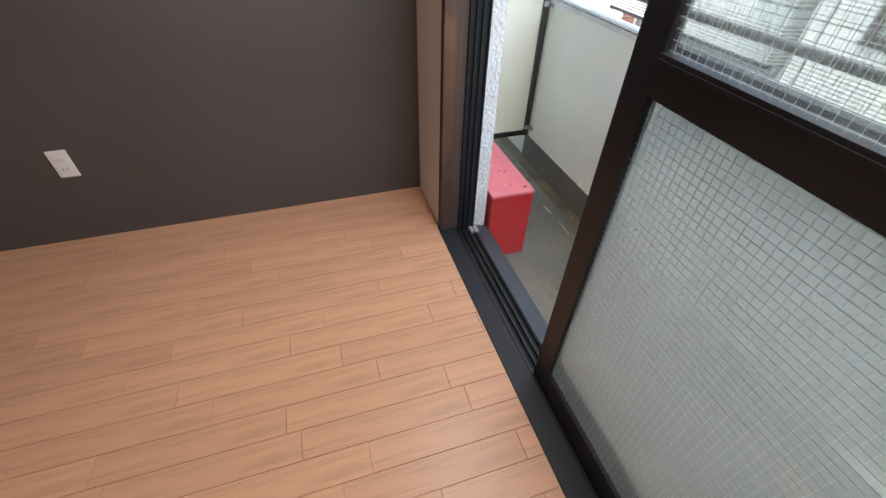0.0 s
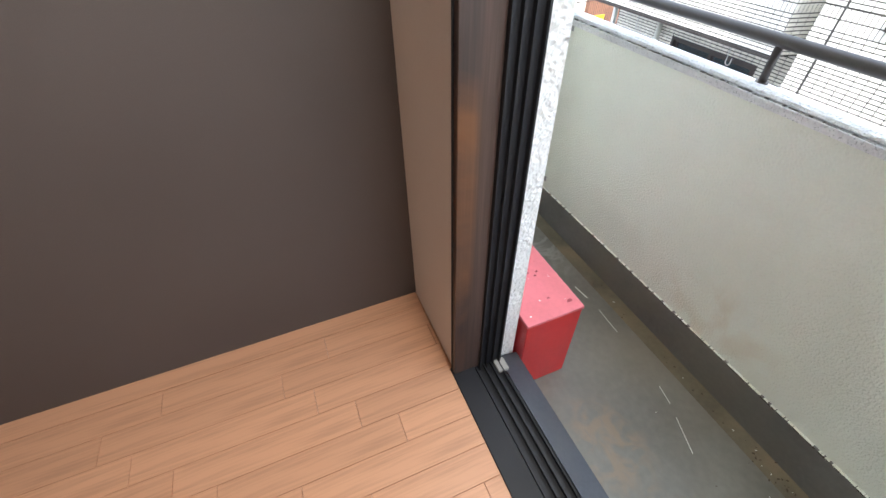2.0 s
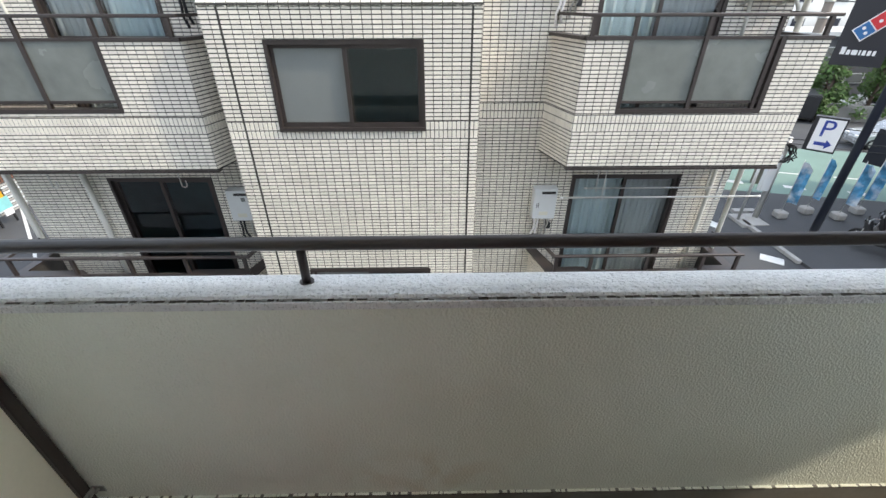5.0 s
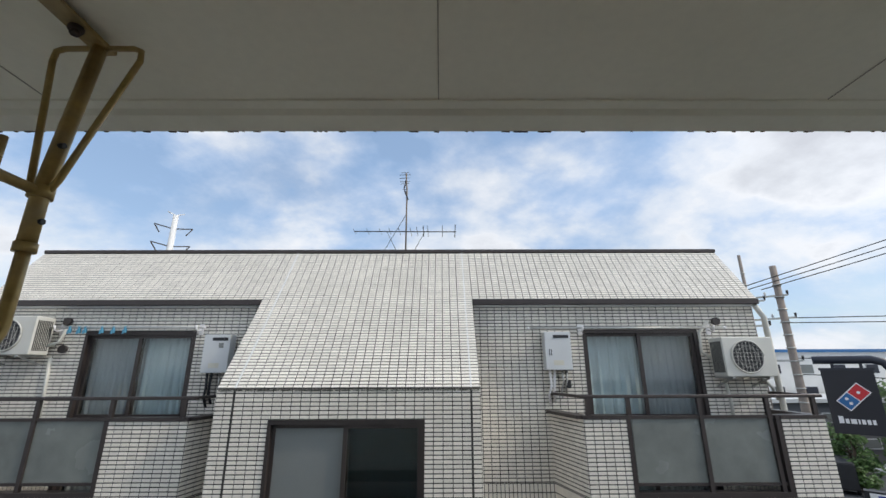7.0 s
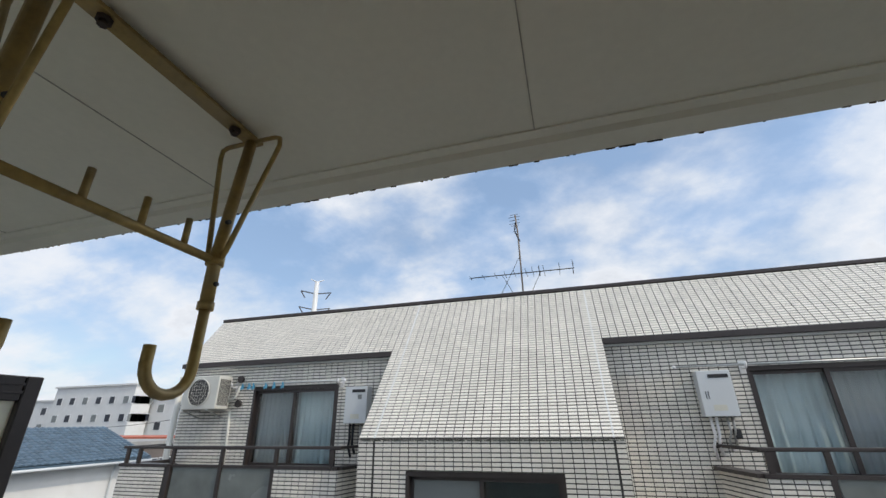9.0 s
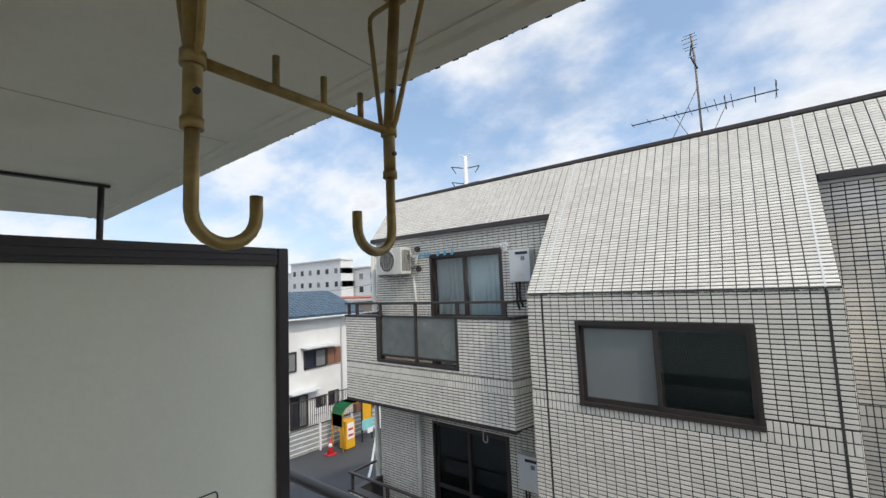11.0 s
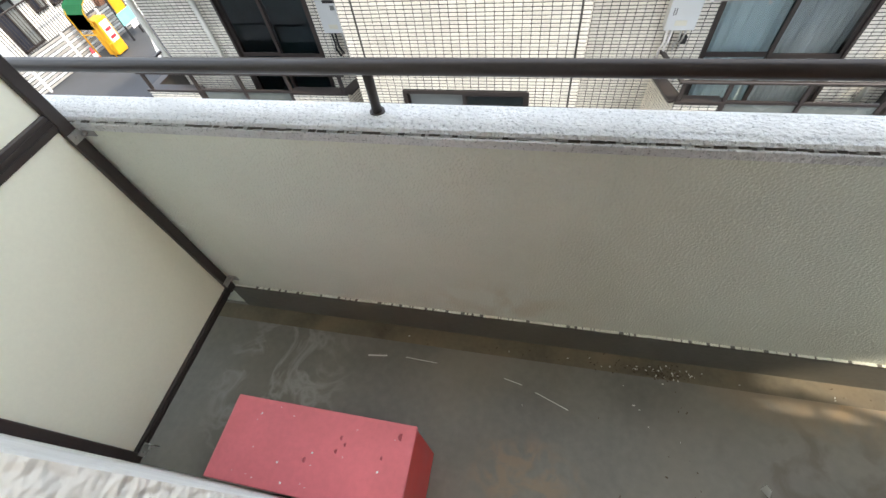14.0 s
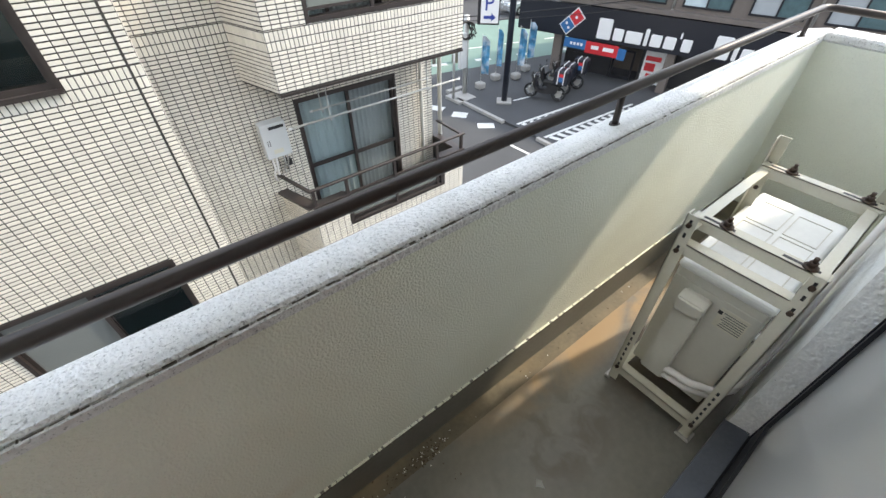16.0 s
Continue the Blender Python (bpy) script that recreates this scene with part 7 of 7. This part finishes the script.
def laundry_pole(label, x0, x1, y, z, r=0.014, holders=()):
    p = thing("laundry_pole", label, "laundry pole", ((x0 + x1) / 2, y, z))
    bm = bmesh.new()
    tube(bm, [(x0, y, z), (x1, y, z)], r, 10)
    mk("pole", bm, M_STEEL, p)
    for x in (x0, x1):
        bm = bmesh.new()
        tube(bm, [(x - 0.015, y, z), (x + 0.02, y, z)], r * 1.25, 10)
        mk("cap", bm, M_PLATE, p)
    for x in holders:
        bm = bmesh.new()
        tube(bm, [(x, YW, z - 0.02), (x, y + 0.03, z - 0.04), (x, y - 0.01, z - 0.03), (x, y - 0.025, z + 0.03)], 0.012, 8)
        box(bm, (x - 0.03, YW - 0.02, z - 0.09), (x + 0.03, YW, z + 0.05), 0.004)
        mk("holder", bm, M_PLATE, p)
    return p


laundry_pole("thin steel laundry pole in wall holders over the upper window", 2.40, 5.0, 4.76, 2.31, holders=(3.12, 4.85))
laundry_pole("steel laundry pole with blue clips over the upper window", -3.92, -1.86, 4.76, 2.33, holders=(-3.8, -1.95))
laundry_pole("steel laundry pole under the upper balcony slab", 2.90, 5.62, 4.35, -0.69)
laundry_pole("thin steel laundry pole under the upper balcony slab", 3.3, 5.2, 4.6, -0.66, 0.011)
for x in (3.45, 5.02):
    bm = bmesh.new()
    tube(bm, [(x, 4.35, -0.2), (x, 4.35, -0.70), (x, 4.33, -0.73), (x, 4.30, -0.70)], 0.008, 8)
    tube(bm, [(x, 4.60, -0.2), (x, 4.60, -0.67), (x, 4.58, -0.70), (x, 4.55, -0.67)], 0.008, 8)
    mk("pole_hanger", bm, M_STEEL, None, "thin steel pole hanger under the balcony slab", "pole hanger")
for x in (-3.9, -2.2):
    bm = bmesh.new()
    tube(bm, [(x, 4.4, -0.2), (x, 4.4, -0.48)] + [(x + 0.035 * (1 - math.cos(a)), 4.4, -0.48 - 0.035 * math.sin(a)) for a in (k * math.pi / 8 for k in range(1, 9))] + [(x + 0.07, 4.4, -0.42)], 0.007, 8)
    mk("pole_hanger", bm, M_STEEL, None, "thin steel pole hanger under the balcony slab", "pole hanger")
rnd = random.Random(4)
M_CLIP = surf("blue_clip", (0.10, 0.38, 0.55), 0.5, bump=0)
for x in (-3.62, -3.5, -3.42, -3.2, -3.05, -2.9):
    bm = bmesh.new()
    box(bm, (x, 4.745, 2.26), (x + 0.03, 4.775, 2.345), 0.004)
    box(bm, (x - 0.02, 4.755, 2.25), (x, 4.765, 2.30))
    mk("laundry_clip", bm, M_CLIP, None, "blue plastic laundry clip on the pole", "laundry clip", "laundry clips on the pole")
for x, z in ((4.96, 2.40), (-3.74, 2.42), (-3.72, 2.06)):
    bm = bmesh.new()
    tube(bm, [(x, YW, z), (x, YW - 0.05, z)], 0.052, 16)
    mk("vent_cap", bm, M_BRONZE, None, "dark round vent cap on the tiled wall", "vent")
for pts, r in (([(5.50, 4.80, 2.60), (5.62, 4.84, 2.45), (5.64, 4.84, GZ)], 0.035), ([(5.10, 4.78, -0.2), (5.22, 4.80, -0.42), (5.22, 4.80, -3.0)], 0.032),
               ([(-4.90, 4.84, 2.5), (-4.92, 4.84, GZ)], 0.045), ([(-3.80, 4.80, -0.2), (-3.80, 4.80, -3.0)], 0.04)):
    bm = bmesh.new()
    tube(bm, pts, r, 12)
    mk("drain_pipe", bm, M_UNIT, None, "cream painted drain pipe on the tiled house", "drain pipe")
sm = thing("small_unit", "white outdoor unit standing on the lower balcony", "outdoor unit", (4.9, 4.5, -2.88))
bm = bmesh.new()
box(bm, (4.45, 4.42, -2.88), (5.1, 4.68, -2.2), 0.01)
mk("casing", bm, M_UNIT, sm)

# antenna on the ridge
an = thing("tv_antenna", "dark television antenna with two arrays on the ridge", "antenna", (0.70, 5.5, 3.6))
bm = bmesh.new()
tube(bm, [(0.70, 5.50, 3.55), (0.70, 5.50, 4.60), (0.68, 5.5, 4.93)], 0.013, 8)
mk("mast", bm, M_POLE, an)
bm = bmesh.new()
tube(bm, [(-0.12, 5.46, 3.895), (1.50, 5.46, 3.885)], 0.008, 6)
mk("boom", bm, M_BLACK, an)
for k, x in enumerate((-0.11, 0.1, 0.30, 0.45, 0.60, 0.78, 0.88, 0.98, 1.05, 1.28, 1.48)):
    ln = 0.035 + 0.02 * k
    bm = bmesh.new()
    tube(bm, [(x, 5.46 - 0.10 - 0.02 * k, 3.89), (x, 5.46 + 0.10 + 0.02 * k, 3.89)], 0.004, 5)
    if k in (7, 9, 10):
        tube(bm, [(x, 5.46, 3.80), (x, 5.46, 3.99 + 0.03 * (k == 10))], 0.004, 5)
    mk("element", bm, M_BLACK, an)
for a, b in (((0.70, 5.5, 4.2), (0.35, 5.5, 3.57)), ((0.83, 5.5, 3.57), (1.0, 5.46, 3.89)), ((0.56, 5.5, 3.57), (0.40, 5.46, 3.89))):
    bm = bmesh.new()
    tube(bm, [a, b], 0.004, 5)
    mk("stay", bm, M_BLACK, an)
bm = bmesh.new()
tube(bm, [(0.66, 5.42, 4.62), (0.68, 5.5, 4.80)], 0.012, 6)
tube(bm, [(0.72, 5.5, 4.45), (0.66, 5.48, 4.62)], 0.012, 6)
mk("bracket", bm, M_BLACK, an)
for z, w in ((4.62, 0.05), (4.72, 0.08), (4.76, 0.10), (4.82, 0.10), (4.88, 0.11), (4.92, 0.08)):
    bm = bmesh.new()
    tube(bm, [(0.68 - w, 5.47, z), (0.68 + w * 0.7, 5.47, z + 0.01)], 0.004, 5)
    mk("element", bm, M_BLACK, an)

# ---- pieces last ----
base = bpy.data.meshes.new("tile_piece")
t = 0.0022
h2 = TH - 0.0104
wd = (DX1 - DX0) / round((DX1 - DX0) / TW) - 0.0076
base.from_pydata([(0, 0, 0), (wd, 0, 0), (wd, 0, h2), (0, 0, h2), (t, -0.006, t), (wd - t, -0.006, t), (wd - t, -0.006, h2 - t), (t, -0.006, h2 - t)], [],
                 [(4, 5, 6, 7), (0, 1, 5, 4), (1, 2, 6, 5), (2, 3, 7, 6), (3, 0, 4, 7)])
base.materials.append(M_TILE1)
for u0, u1, v0, v1 in tile_field(DX1 - DX0, W, [shift(dw1, DX0, GZ), shift(dw2, DX0, GZ)], (0.25 - GZ, 0.45 - GZ)):
    if v0 + GZ > NEAR[2] and v1 + GZ < NEAR[3] and u0 + DX0 > NEAR[0] and u1 + DX0 < NEAR[1] and abs((u1 - u0) - wd) < 0.01 and v1 - v0 < 0.05:
        ob = new("tile", base)
        ob.parent = apt
        ob.location = Vector((DX0 + u0, YD, GZ + v0)) - ORI[apt]

rnd = random.Random(3)
plank_mesh = {}


def plank(x, y0, y1):
    w, ln = 0.0943, round(y1 - y0 - 0.0012, 4)
    if ln not in plank_mesh:
        me = bpy.data.meshes.new("plank")
        c = 0.0008
        me.from_pydata([(0, 0, 0), (w, 0, 0), (w, ln, 0), (0, ln, 0), (c, c, 0.004), (w - c, c, 0.004), (w - c, ln - c, 0.004), (c, ln - c, 0.004)], [],
                       [(4, 5, 6, 7), (0, 1, 5, 4), (1, 2, 6, 5), (2, 3, 7, 6), (3, 0, 4, 7)])
        me.materials.append(M_PLANK)
        plank_mesh[ln] = me
    ob = new("plank", plank_mesh[ln])
    ob.parent = floor
    ob.location = (x, y0, RZ - 0.004)


starts = {0.919: -1.281, 1.014: -1.70, 1.109: -1.48, 1.204: -1.305, 1.299: -1.54, 1.394: -1.668, 1.489: -1.495, 1.584: -1.914, 1.679: -1.69}
PL = 0.535
for k in range(-7, 19):
    x = round(1.299 + 0.095 * k, 3)
    s0 = starts.get(x, -1.2 - rnd.random() * PL)
    s0 -= PL * math.floor((s0 + 4.6) / PL)
    y = max(s0 - PL, -4.6)
    if x < DW:
        continue
    while y < IN - 0.001:
        y1 = min(y + PL if y > -4.6 else s0, IN - 0.004)
        if y1 - y > 0.01:
            plank(x, y, y1)
        y = y1 if y1 < IN - 0.005 else 0
bm = bmesh.new()
box(bm, (DW, -4.6, RZ - 0.004), (0.632, IN - 0.004, RZ))
mk("plank", bm, M_PLANK, floor)
bm = bmesh.new()
box(bm, (3.105, -4.6, RZ - 0.004), (4.05, IN - 0.004, RZ))
mk("plank", bm, M_PLANK, floor)
